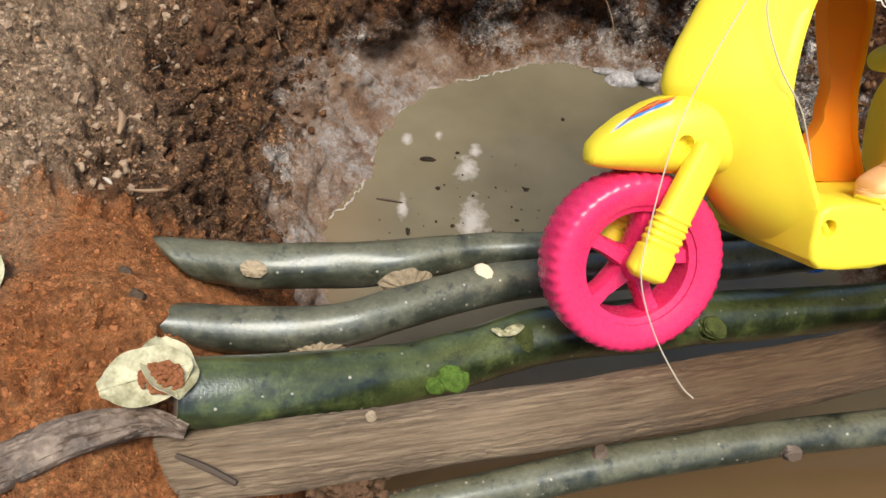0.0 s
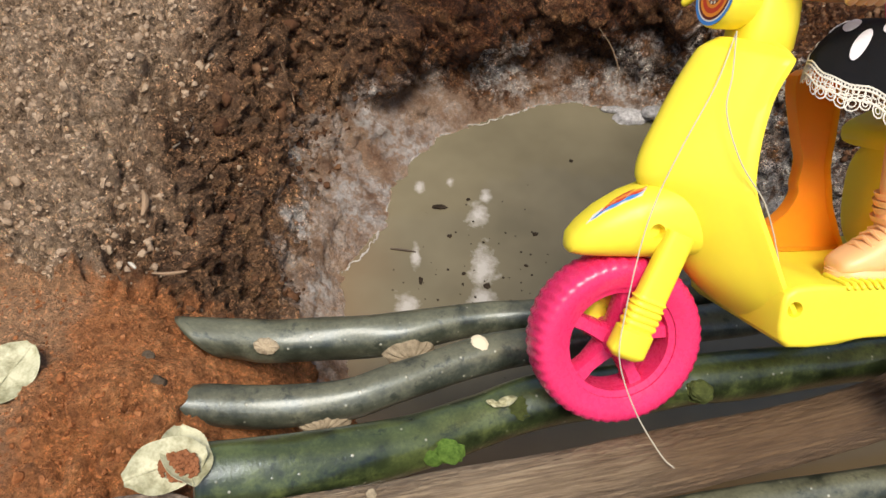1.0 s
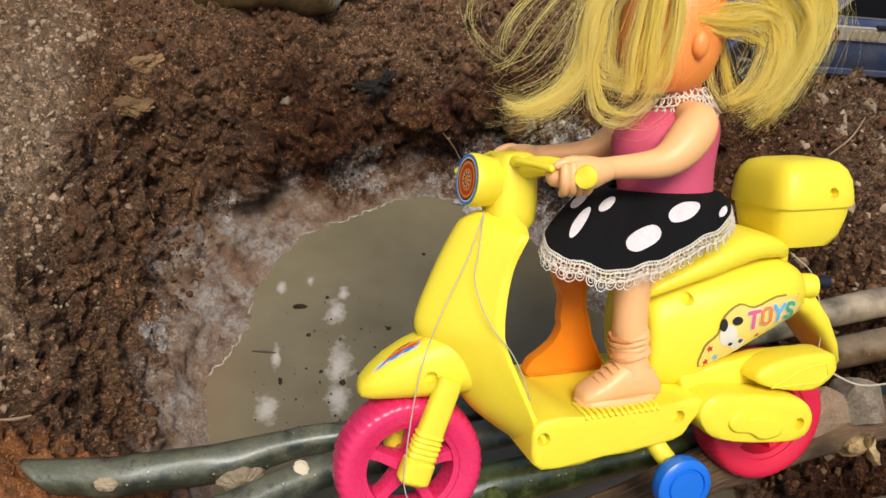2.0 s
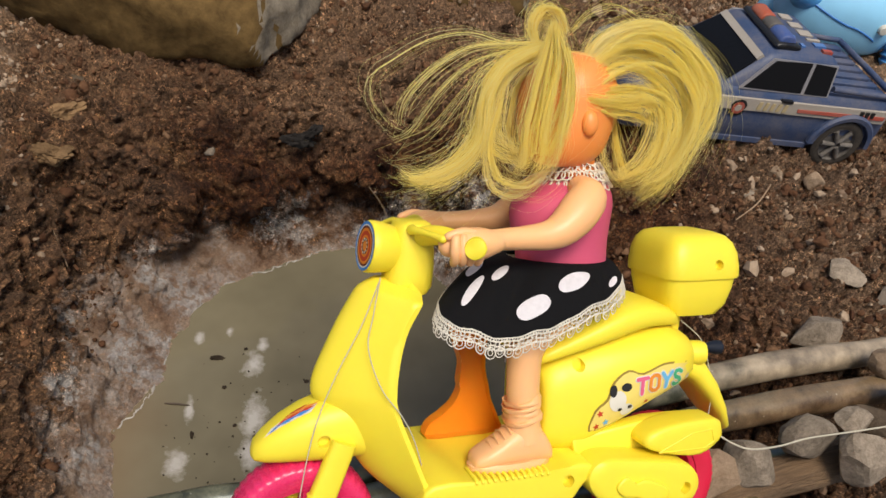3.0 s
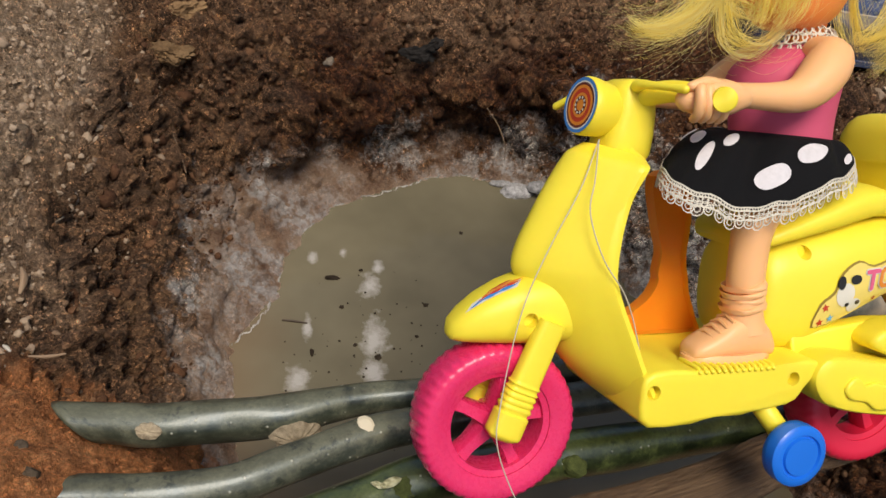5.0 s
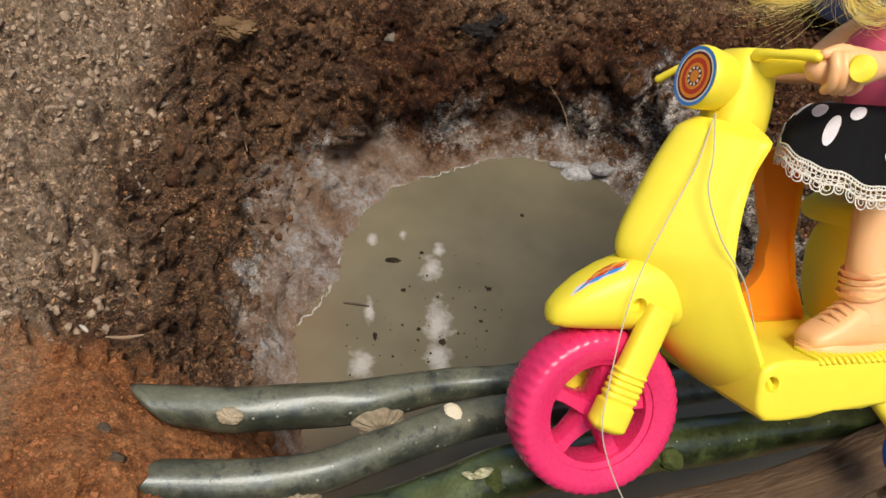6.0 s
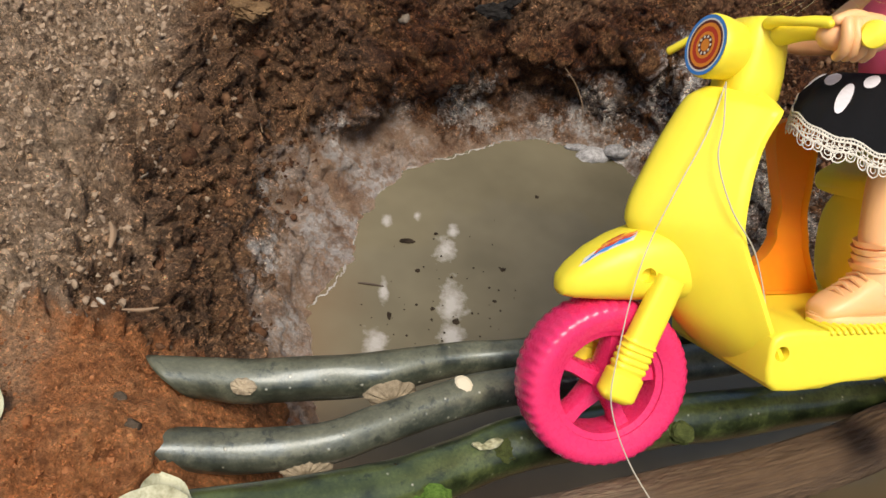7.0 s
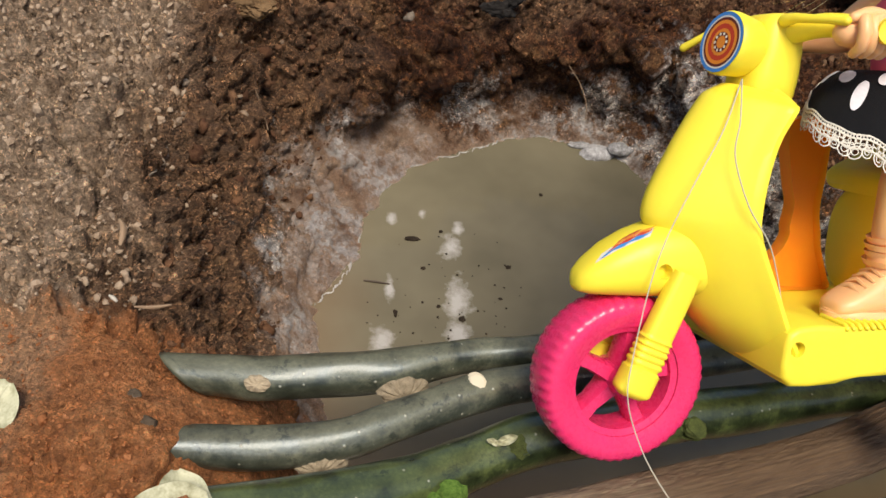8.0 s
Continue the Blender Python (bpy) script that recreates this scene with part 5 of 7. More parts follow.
for k in range(26):
    a = math.tau * k / 26
    for j, (h, rr) in enumerate(((0.2325, 0.0185), (0.2370, 0.0160), (0.2415, 0.0135))):
        c = Vector((0.108 + (rr + 0.002) * math.cos(a + j * 0.12), rr * math.sin(a + j * 0.12), h + rng.uniform(-0.0008, 0.0008)))
        lace_ring(c, Vector((-math.sin(a), math.cos(a), 0)), Vector((math.cos(a) * 0.6, math.sin(a) * 0.6, -0.8)), 0.0032, 0.00055)
# arms to the grips
for s in (-1, 1):
    tube(bm, spline([(0.1010, s * 0.020, 0.2300, 0.0080), (0.1000, s * 0.029, 0.2262, 0.0106), (0.0925, s * 0.034, 0.2190, 0.0112), (0.0825, s * 0.037, 0.2110, 0.0098), (0.0730, s * 0.038, 0.2072, 0.0080), (0.0600, s * 0.039, 0.2062, 0.0066), (0.0460, s * 0.0405, 0.2060, 0.0058), (0.0380, s * 0.042, 0.2055, 0.0060)], 4), 20, round_ends=True, mat=0)
    tube(bm, spline([(0.040, s * 0.042, 0.2050, 0.0062), (0.032, s * 0.0415, 0.2042, 0.0086), (0.023, s * 0.040, 0.2035, 0.0084), (0.017, s * 0.038, 0.2030, 0.006)], 3), 16, round_ends=True, mat=0)
    for j in range(4):
        x = 0.0175 + 0.0042 * j
        tube(bm, [(x, s * 0.0455, 0.2075, 0.0026), (x - 0.001, s * 0.0480, 0.2020, 0.0027), (x, s * 0.0455, 0.1965, 0.0025), (x + 0.001, s * 0.041, 0.1945, 0.0022)], 8, round_ends=True, mat=0)
    tube(bm, spline([(0.031, s * 0.044, 0.2090, 0.0026), (0.022, s * 0.0435, 0.2108, 0.0025), (0.0145, s * 0.043, 0.2085, 0.0022)], 3), 8, round_ends=True, mat=0)
# skirt over bent knees
NS = 96
# hem of the skirt, once round: lifted by the thighs in front, hanging low on the near side
HEM = spline([(0.1380, 0.000, 0.1805), (0.1350, 0.018, 0.1815), (0.1200, 0.032, 0.1825), (0.0930, 0.040, 0.1850), (0.0720, 0.034, 0.1850), (0.0520, 0.019, 0.1805), (0.0350, 0.001, 0.1750), (0.0195, -0.018, 0.1708), (0.0140, -0.036, 0.1660), (0.0225, -0.0465, 0.1608), (0.0405, -0.0495, 0.1560), (0.0580, -0.0495, 0.1562), (0.0760, -0.0480, 0.1605), (0.0970, -0.0430, 0.1668), (0.1180, -0.0340, 0.1732), (0.1310, -0.0200, 0.1785), (0.1380, 0.000, 0.1805)], 12)


def skirt_at(u, v):
    """u round the skirt, v from waist (0) to hem (1)."""
    u %= 1.0
    q = u * (len(HEM) - 1)
    i = min(int(q), len(HEM) - 2)
    hem = HEM[i] + (HEM[i + 1] - HEM[i]) * (q - i)
    a = math.tau * u
    x0, y0, z0 = 0.0975 + 0.0300 * math.cos(a), 0.0240 * math.sin(a), 0.1885 - 0.0015 * math.cos(a)
    k = v**0.85
    x, y, z = x0 + (hem[0] - x0) * k, y0 + (hem[1] - y0) * k, z0 + (hem[2] - z0) * v**1.35
    swell = math.sin(math.pi * min(1.0, v * 0.92))
    z += 0.0030 * swell * (1.0 - 0.4 * math.cos(a)) + v * (0.0006 * math.sin(9 * a) + 0.0005 * math.sin(17 * a + 2))
    pinch = 0.0035 * swell * math.exp(-(((u - 0.635) / 0.03) ** 2)) + 0.0025 * swell * math.exp(-(((u - 0.86) / 0.025) ** 2))
    return Vector((x, y + pinch, z - pinch * 0.8))


rows = [[skirt_at(u / NS, v / 12) for u in range(NS)] for v in range(13)] + [[skirt_at(u / NS, v / 12) - Vector((0, 0, 0.0012)) for u in range(NS)] for v in range(12, 0, -1)]
loft(bm, rows, cap=False, mat=3)
# lace hem: two rows of rings hung under the edge
def hem_frame(u):
    p = skirt_at(u, 1.0)
    out = (p - skirt_at(u, 0.85)).normalized()
    return p, (skirt_at(u + 0.004, 1.0) - p).normalized(), (out * 0.75 + Vector((0, 0, -0.75))).normalized()


for count, off, r, th in ((190, 0.0008, 0.0008, 0.00026), (110, 0.0028, 0.0015, 0.00028), (110, 0.0050, 0.0014, 0.00026), (56, 0.0076, 0.0026, 0.00036), (56, 0.0074, 0.0012, 0.00028)):
    for k in range(count):
        p, along, down = hem_frame((k + (0.5 if off > 0.006 else 0.0)) / count)
        lace_ring(p + down * (off + 0.0003 * math.sin(k * 2.1)), along, down, r * (1 + 0.15 * math.sin(k * 1.9)), th)
for dj in (0.0, 0.0017, 0.0060):
    tube(bm, [(*(hem_frame(k / 120)[0] + hem_frame(k / 120)[2] * dj), 0.00045) for k in range(121)], 4, mat=5)
# white dots lying on the cloth
for u, v, su, sv in ((0.537, 0.66, 0.013, 0.18), (0.572, 0.38, 0.016, 0.13), (0.485, 0.46, 0.022, 0.13), (0.685, 0.75, 0.036, 0.125), (0.768, 0.49, 0.040, 0.17), (0.880, 0.80, 0.015, 0.09), (0.36, 0.6, 0.03, 0.18), (0.25, 0.6, 0.03, 0.18), (0.12, 0.6, 0.03, 0.18)):
    k = 20
    ring = [bm.verts.new(skirt_at(u + su * math.cos(math.tau * i / k), min(0.97, v + sv * math.sin(math.tau * i / k))) + Vector((0, -0.0004 if 0.5 < u < 1 else 0.0004, 0.0006))) for i in range(k)]
    ring2 = [bm.verts.new(skirt_at(u + 0.5 * su * math.cos(math.tau * i / k), min(0.97, v + 0.5 * sv * math.sin(math.tau * i / k))) + Vector((0, -0.0004 if 0.5 < u < 1 else 0.0004, 0.0008))) for i in range(k)]
    for i in range(k):
        bm.faces.new((ring[i], ring[(i + 1) % k], ring2[(i + 1) % k], ring2[i])).material_index = 4
    bm.faces.new(ring2).material_index = 4
# the near leg in one piece: knee, wrinkled sock and laced shoe
q, y = 0, -0.0305
tube(bm, spline([(0.090, -0.018, 0.158, 0.010), (0.074, y * 0.85, 0.151, 0.0100), (0.0660, y, 0.143, 0.0098), (0.0650, y, 0.133, 0.0094), (0.0650, y, 0.116, 0.0092)], 4), 20, round_ends=True, mat=q)
for z, r in ((0.1150, 0.0108), (0.1120, 0.0114), (0.1085, 0.0106), (0.1045, 0.0112)):
    tube(bm, [(0.0645, y, z + 0.0016, r * 0.90), (0.0650, y, z + 0.0005, r), (0.0648, y, z - 0.0006, r), (0.0650, y, z - 0.0018, r * 0.92)], 24, wobble=0.12, seed=z * 90, mat=q)
tube(bm, spline([(0.0650, y, 0.110, 0.0098), (0.0658, y, 0.100, 0.0098), (0.0670, y, 0.092, 0.0112)], 3), 20, mat=q)
rows = []
for x, zt, half in spline([(0.0350, 0.0828, 0.003), (0.0365, 0.0860, 0.0072), (0.042, 0.0895, 0.0096), (0.050, 0.0940, 0.0102), (0.057, 0.0990, 0.0100), (0.066, 0.1015, 0.0100), (0.076, 0.0970, 0.0094), (0.0815, 0.0890, 0.007)], 3):
    mid, h = (zt + 0.0790) / 2, (zt - 0.0790) / 2
    rows.append([Vector((x, y + half * math.copysign(abs(math.sin(a)) ** 0.75, math.sin(a)), mid + h * math.copysign(abs(math.cos(a)) ** 0.8, math.cos(a)))) for a in (math.tau * i / 22 for i in range(22))])
loft(bm, rows, mat=q)
rows = []
for z, g in ((0.0774, 0.96), (0.0780, 1.0), (0.0804, 1.0), (0.0808, 0.97), (0.0814, 0.97), (0.0818, 0.94)):
    rows.append([Vector((0.0578 + 0.0242 * g * math.cos(a), y + 0.0110 * g * math.copysign(abs(math.sin(a)) ** 0.75, math.sin(a)), z)) for a in (math.tau * i / 32 for i in range(32))])
loft(bm, rows, mat=q)
for k in range(4):
    x, zt = 0.0455 + 0.0036 * k, 0.0910 + 0.0026 * k
    tube(bm, [(x, y - 0.0065, zt - 0.0014, 0.0009), (x, y, zt + 0.0012, 0.001), (x, y + 0.0065, zt - 0.0014, 0.0009)], 6, mat=q)
# the far leg shows its hollow inner side: a thin flat half with a raised rim
leg = smooth_outline([(0.0365, 0.1640), (0.0412, 0.1360), (0.0450, 0.1235), (0.0440, 0.1120), (0.0445, 0.1065), (0.0405, 0.0985), (0.0335, 0.0925), (0.0252, 0.0865), (0.0245, 0.0782), (0.0480, 0.0776), (0.0722, 0.0778), (0.0706, 0.0860), (0.0650, 0.0995), (0.0632, 0.1080), (0.0605, 0.1209), (0.0612, 0.1400), (0.0590, 0.1640)], 4)
near_face = bm.faces.new([bm.verts.new((x, 0.013, z)) for x, z in leg])
near_face.material_index = 7
back = bmesh.ops.extrude_face_region(bm, geom=[near_face])
for v in back["geom"]:
    if isinstance(v, bmesh.types.BMVert):
        v.co.y = 0.0215
dent = bmesh.ops.inset_individual(bm, faces=[near_face], thickness=0.0013, depth=0.0)
for v in near_face.verts:
    v.co.y += 0.0035
for f in [near_face, *dent["faces"], *(f for f in back["geom"] if isinstance(f, bmesh.types.BMFace))]:
    f.material_index = 7
    for e in f.edges:
        for f2 in e.link_faces:
            f2.material_index = 7
# hair: locks of strands along loose guides of x, y, z
GUIDES = [
    (2, 0.0016, [(0.0777, -0.0060, 0.3100), (0.0586, -0.0060, 0.3079), (0.0383, -0.0060, 0.3114), (0.0157, -0.0060, 0.3061), (-0.0029, -0.0060, 0.2948), (-0.0135, -0.0060, 0.2870), (-0.0155, -0.0060, 0.2768), (-0.0116, -0.0060, 0.2681), (-0.0021, -0.0060, 0.2594), (0.0140, -0.0060, 0.2537)]),
    (3, 0.0022, [(0.0768, -0.0080, 0.3082), (0.0543, -0.0080, 0.3075), (0.0344, -0.0080, 0.3042), (0.0154, -0.0080, 0.2928), (0.0030, -0.0080, 0.2804), (-0.0014, -0.0080, 0.2714), (-0.0028, -0.0080, 0.2625)]),
    (2, 0.0025, [(0.0761, -0.0060, 0.3068), (0.0555, -0.0060, 0.3025), (0.0389, -0.0060, 0.2940), (0.0261, -0.0060, 0.2814), (0.0168, -0.0060, 0.2690), (0.0074, -0.0060, 0.2582), (-0.0020, -0.0060, 0.2550)]),
    (2, 0.0030, [(0.0752, -0.0080, 0.3051), (0.0480, -0.0080, 0.2974), (0.0351, -0.0080, 0.2847), (0.0225, -0.0080, 0.2692), (0.0131, -0.0080, 0.2599), (0.0005, -0.0080, 0.2542)]),
    (9, 0.0035, [(0.0765, -0.0120, 0.3079), (0.0596, -0.0120, 0.3009), (0.0483, -0.0120, 0.2882), (0.0455, -0.0120, 0.2745), (0.0412, -0.0120, 0.2575), (0.0317, -0.0120, 0.2451), (0.0188, -0.0120, 0.2374), (0.0060, -0.0120, 0.2343), (-0.0035, -0.0120, 0.2388)]),
    (7, 0.0030, [(0.0773, -0.0140, 0.3063), (0.0556, -0.0140, 0.2945), (0.0462, -0.0140, 0.2790), (0.0451, -0.0140, 0.2638), (0.0423, -0.0140, 0.2515), (0.0311, -0.0140, 0.2391), (0.0150, -0.0140, 0.2330), (-0.0009, -0.0140, 0.2345)]),
    (6, 0.0040, [(0.0767, -0.0120, 0.3049), (0.0568, -0.0120, 0.2886), (0.0507, -0.0120, 0.2731), (0.0479, -0.0120, 0.2577), (0.0551, -0.0120, 0.2485), (0.0692, -0.0120, 0.2455), (0.0796, -0.0120, 0.2504)]),
    (4, 0.0040, [(0.0530, -0.0140, 0.2762), (0.0481, -0.0140, 0.2577), (0.0500, -0.0140, 0.2448), (0.0555, -0.0140, 0.2361), (0.0689, -0.0140, 0.2329), (0.0792, -0.0140, 0.2393), (0.0858, -0.0140, 0.2490)]),
    (8, 0.0040, [(0.0804, -0.0200, 0.3181), (0.0779, -0.0200, 0.3014), (0.0753, -0.0200, 0.2861), (0.0727, -0.0200, 0.2708), (0.0698, -0.0200, 0.2584), (0.0687, -0.0200, 0.2460), (0.0622, -0.0200, 0.2381)]),
    (9, 0.0040, [(0.0792, -0.0260, 0.3130), (0.0818, -0.0260, 0.2983), (0.0794, -0.0260, 0.2801), (0.0768, -0.0260, 0.2649), (0.0759, -0.0260, 0.2495), (0.0695, -0.0260, 0.2402)]),
    (8, 0.0040, [(0.0832, -0.0290, 0.3041), (0.0858, -0.0290, 0.2894), (0.0850, -0.0290, 0.2742), (0.0805, -0.0290, 0.2620), (0.0743, -0.0290, 0.2496)]),
    (7, 0.0035, [(0.0829, -0.0040, 0.2995), (0.0749, -0.0040, 0.3146), (0.0797, -0.0040, 0.3257), (0.0885, -0.0040, 0.3264), (0.0937, -0.0040, 0.3190), (0.0932, -0.0040, 0.3095)]),
    (11, 0.0050, [(0.1019, -0.0140, 0.2843), (0.1047, -0.0140, 0.2970), (0.1187, -0.0140, 0.3088), (0.1371, -0.0140, 0.3163), (0.1569, -0.0140, 0.3127), (0.1765, -0.0140, 0.2974), (0.1822, -0.0140, 0.2808), (0.1755, -0.0140, 0.2637), (0.1668, -0.0140, 0.2466), (0.1598, -0.0140, 0.2329), (0.1447, -0.0140, 0.2210)]),
    (9, 0.0060, [(0.1014, -0.0180, 0.2842), (0.1094, -0.0180, 0.3002), (0.1272, -0.0180, 0.3106), (0.1506, -0.0180, 0.3072), (0.1677, -0.0180, 0.2935), (0.1753, -0.0180, 0.2772), (0.1670, -0.0180, 0.2569), (0.1563, -0.0180, 0.2400), (0.1376, -0.0180, 0.2265)]),
    (8, 0.0050, [(0.0991, -0.0220, 0.2825), (0.1111, -0.0220, 0.2939), (0.1291, -0.0220, 0.3010), (0.1487, -0.0220, 0.2957), (0.1597, -0.0220, 0.2816), (0.1593, -0.0220, 0.2636), (0.1452, -0.0220, 0.2435), (0.1265, -0.0220, 0.2352)]),
    (7, 0.0050, [(0.0999, -0.0240, 0.2809), (0.1178, -0.0240, 0.2848), (0.1365, -0.0240, 0.2855), (0.1486, -0.0240, 0.2796), (0.1517, -0.0240, 0.2667), (0.1452, -0.0240, 0.2502), (0.1325, -0.0240, 0.2403), (0.1194, -0.0240, 0.2370)]),
    (7, 0.0040, [(0.0982, -0.0270, 0.2793), (0.1164, -0.0270, 0.2784), (0.1311, -0.0270, 0.2805), (0.1427, -0.0270, 0.2778)]),
    (5, 0.0040, [(0.1001, -0.0270, 0.2772), (0.1167, -0.0270, 0.2737), (0.1317, -0.0270, 0.2726), (0.1418, -0.0270, 0.2665)]),
    (4, 0.0050, [(0.1241, -0.0100, 0.2690), (0.1231, -0.0100, 0.2558), (0.1260, -0.0100, 0.2426), (0.1348, -0.0100, 0.2291)]),
    (8, 0.0060, [(0.1063, -0.0060, 0.2879), (0.1125, -0.0060, 0.3074), (0.1308, -0.0060, 0.3165), (0.1541, -0.0060, 0.3197), (0.1755, -0.0060, 0.3077), (0.1908, -0.0060, 0.2881), (0.1899, -0.0060, 0.2673), (0.1770, -0.0060, 0.2462)]),
    (6, 0.0060, [(0.1155, 0.0100, 0.2887), (0.1261, 0.0100, 0.3059), (0.1496, 0.0100, 0.3123), (0.1754, 0.0100, 0.3017), (0.1880, 0.0100, 0.2812), (0.1834, 0.0100, 0.2597), (0.1681, 0.0100, 0.2379)]),
    (1, 0.0015, [(0.1004, 0.0000, 0.3182), (0.1109, 0.0000, 0.3285), (0.1257, 0.0000, 0.3338), (0.1416, 0.0000, 0.3292), (0.1520, 0.0000, 0.3233)]),
    (4, 0.0040, [(0.0909, 0.0120, 0.3041), (0.0750, 0.0120, 0.2902), (0.0703, 0.0120, 0.2738), (0.0693, 0.0120, 0.2573), (0.0773, 0.0120, 0.2441)]),
]
rng = random.Random(11)
for count, spread, rows in GUIDES:
    base = spline(rows, 3)
    for clump in range(max(1, round(count * 0.7))):
        off = [rng.gauss(0, 1) for _ in range(3)]
        wig = [rng.gauss(0, 1) for _ in range(3)]
        part_of = base[: max(8, int(len(base) * rng.uniform(0.92, 1.02)))]
        tight = rng.uniform(0.0007, 0.0023)
        for k in range(34 if count > 4 or spread > 0.0035 else 11):
            o2 = [rng.gauss(0, 1) for _ in range(3)]
            stray = rng.uniform(2.5, 5.0) if rng.random() < 0.32 else rng.uniform(0.5, 1.2)
            thick = (0.00008 if stray > 2 else 0.00015) * rng.uniform(0.7, 1.15)
            out = []
            for i, p in enumerate(part_of):
                t = i / (len(part_of) - 1)
                e = spread * (0.25 + 0.85 * math.sin(math.pi * min(1.0, t * 0.85)))
                w = spread * 0.4 * math.sin(5 * t + wig[0])
                s = tight * stray * (0.35 + 0.9 * t)
                out.append((p[0] + off[0] * e * 0.7 + w * wig[1] * 0.4 + o2[0] * s, p[1] + off[1] * e * 0.9 + o2[1] * s, p[2] + off[2] * e * 0.7 + w * wig[2] * 0.4 + o2[2] * s, thick * (1 - 0.75 * t**3)))
            tube(bm, out, 3, mat=6)
# scalp cap of rooted hair
loft(bm, [oval((x, 0, z), rx, ry) for z, x, rx, ry in ((0.262, 0.1185, 0.0080, 0.016), (0.274, 0.1180, 0.0110, 0.021), (0.288, 0.1120, 0.0155, 0.021), (0.299, 0.1060, 0.0165, 0.018), (0.3045, 0.1035, 0.011, 0.012), (0.3065, 0.1025, 0.004, 0.004))], mat=6)
doll = tagged(part("doll", bm, DOLL_MATS), "blond vinyl doll in pink top and black dotted skirt on scooter", "doll")
doll.matrix_world = SCOOTER

string("string", [(-0.012, -0.012, 0.1825), (-0.0235, -0.0195, 0.160), (-0.037, -0.0225, 0.136), (-0.047, -0.022, 0.112), (-0.053, -0.0225, 0.090), (-0.059, -0.0255, 0.060), (-0.0605, -0.0275, 0.040), (-0.052, -0.030, 0.016), (-0.040, -0.034, -0.004), (-0.034, -0.036, -0.010)], "thin white string hanging from the scooter's head to a log", m=SCOOTER)
string("string", [(-0.012, -0.012, 0.1828), (-0.019, -0.0245, 0.165), (-0.0225, -0.029, 0.150), (-0.017, -0.0345, 0.130), (-0.006, -0.0365, 0.114), (0.001, -0.0355, 0.100), (0.005, -0.0365, 0.086)], "thin white string stuck to the scooter's leg shield", m=SCOOTER)
string("string", [(0.180, -0.012, 0.148), (0.196, -0.012, 0.135), (0.203, -0.012, 0.120), (0.206, -0.014, 0.100), (0.203, -0.016, 0.080)], "thin white string trailing from the scooter's tail", m=SCOOTER)

# ---- knots, scars and litter on the logs ----
PALE_WOOD = stone_material("pale_wood", (0.17, 0.135, 0.088), (0.47, 0.39, 0.27), 260)


def knot(parent, place, aim, r, length, label, rings=5, mat=None, rough=0.32):
    """A wrinkled branch collar that stands out of a log along aim."""
    bm = bmesh.new()
    d = Vector(aim).normalized()
    u = d.cross(Vector((0.3, 0.1, 1))).normalized()
    w = d.cross(u)
    rows = []
    for k in range(rings * 3):
        t = k / (rings * 3 - 1)
        rr = r * (1.18 - 0.42 * t) * (1 + 0.11 * math.sin(t * rings * math.tau))
        rows.append([Vector(place) + d * (length * (t - 0.45)) + (u * math.cos(a) * 1.25 + w * math.sin(a)) * rr * (1 + rough * noise.noise(Vector((math.cos(a) * 2.4, math.sin(a) * 2.4, t * 3 + r * 900)))) for a in (math.tau * i / 22 for i in range(22))])
    loft(bm, rows)
    return part("knot", bm, mat or PALE_WOOD, parent, label)


def collar(parent, place, aim, r, label, height=0.5, folds=15):
    """The scar of a cut branch: a low dome with folds that run from its rim to a dimple."""
    bm = bmesh.new()
    d = Vector(aim).normalized()
    u = d.cross(Vector((0.1, 0.2, 1))).normalized()
    w = u.cross(d)
    rows = []
    for k in range(11):
        t = k / 10
        rise = -0.55 if k == 0 else height * math.sin(math.pi * 0.5 * min(1.0, t * 1.25)) - 0.16 * max(0.0, t - 0.75)
        out = r * (1.0 - 0.93 * t)
        row = []
        for i in range(60):
            g = math.tau * i / 60
            bend = noise.noise(Vector((math.cos(g) * 2, math.sin(g) * 2, t * 2 + r * 700)))
            fold = 0.09 * math.sin(folds * g + 3.5 * bend + 1.5 * t) * (1 - t)
            row.append(Vector(place) + (u * math.cos(g) * 1.3 + w * math.sin(g) * 0.85) * out * (1 + 0.22 * bend) + d * r * (rise + fold))
        rows.append(row)
    loft(bm, rows)
    return part("knot", bm, PALE_WOOD, parent, label)


collar(log1, (-0.069, 0.2270, -0.0226), (0.0, -0.75, 0.7), 0.0056, "pale ring of a leaf scar", 0.30, 9)
collar(log1, (0.007, 0.2315, -0.0335), (0.20, -0.85, 0.25), 0.0118, "wrinkled tan branch collar")
collar(log2, (-0.034, 0.1855, -0.0255), (0.10, -0.85, 0.25), 0.0112, "wrinkled tan branch collar")
knot(log2, (0.044, 0.226, -0.0155), (-0.1, -0.45, 0.9), 0.0040, 0.006, "pale cut end of a twig", mat=flat_paint("cut_twig", (0.62, 0.55, 0.40), 0.7), rough=0.08)
knot(log3, (0.028, 0.166, -0.016), (0.0, -0.8, 0.6), 0.0048, 0.006, "bright green bud scar", mat=stone_material("green_bud", (0.020, 0.050, 0.008), (0.13, 0.22, 0.04), 420))
knot(log3, (0.020, 0.163, -0.017), (-0.2, -0.8, 0.5), 0.0032, 0.004, "bright green bud scar", mat=bpy.data.materials["green_bud"])
knot(log3, (0.158, 0.206, -0.024), (0.0, -0.5, 0.9), 0.0052, 0.008, "mossy stump of a twig", mat=stone_material("moss_stump", (0.014, 0.020, 0.008), (0.10, 0.12, 0.035), 260))
knot(log3, (0.062, 0.196, -0.022), (0.0, 0.0, 1.0), 0.0055, 0.005, "mossy stump of a twig", mat=bpy.data.materials["moss_stump"])
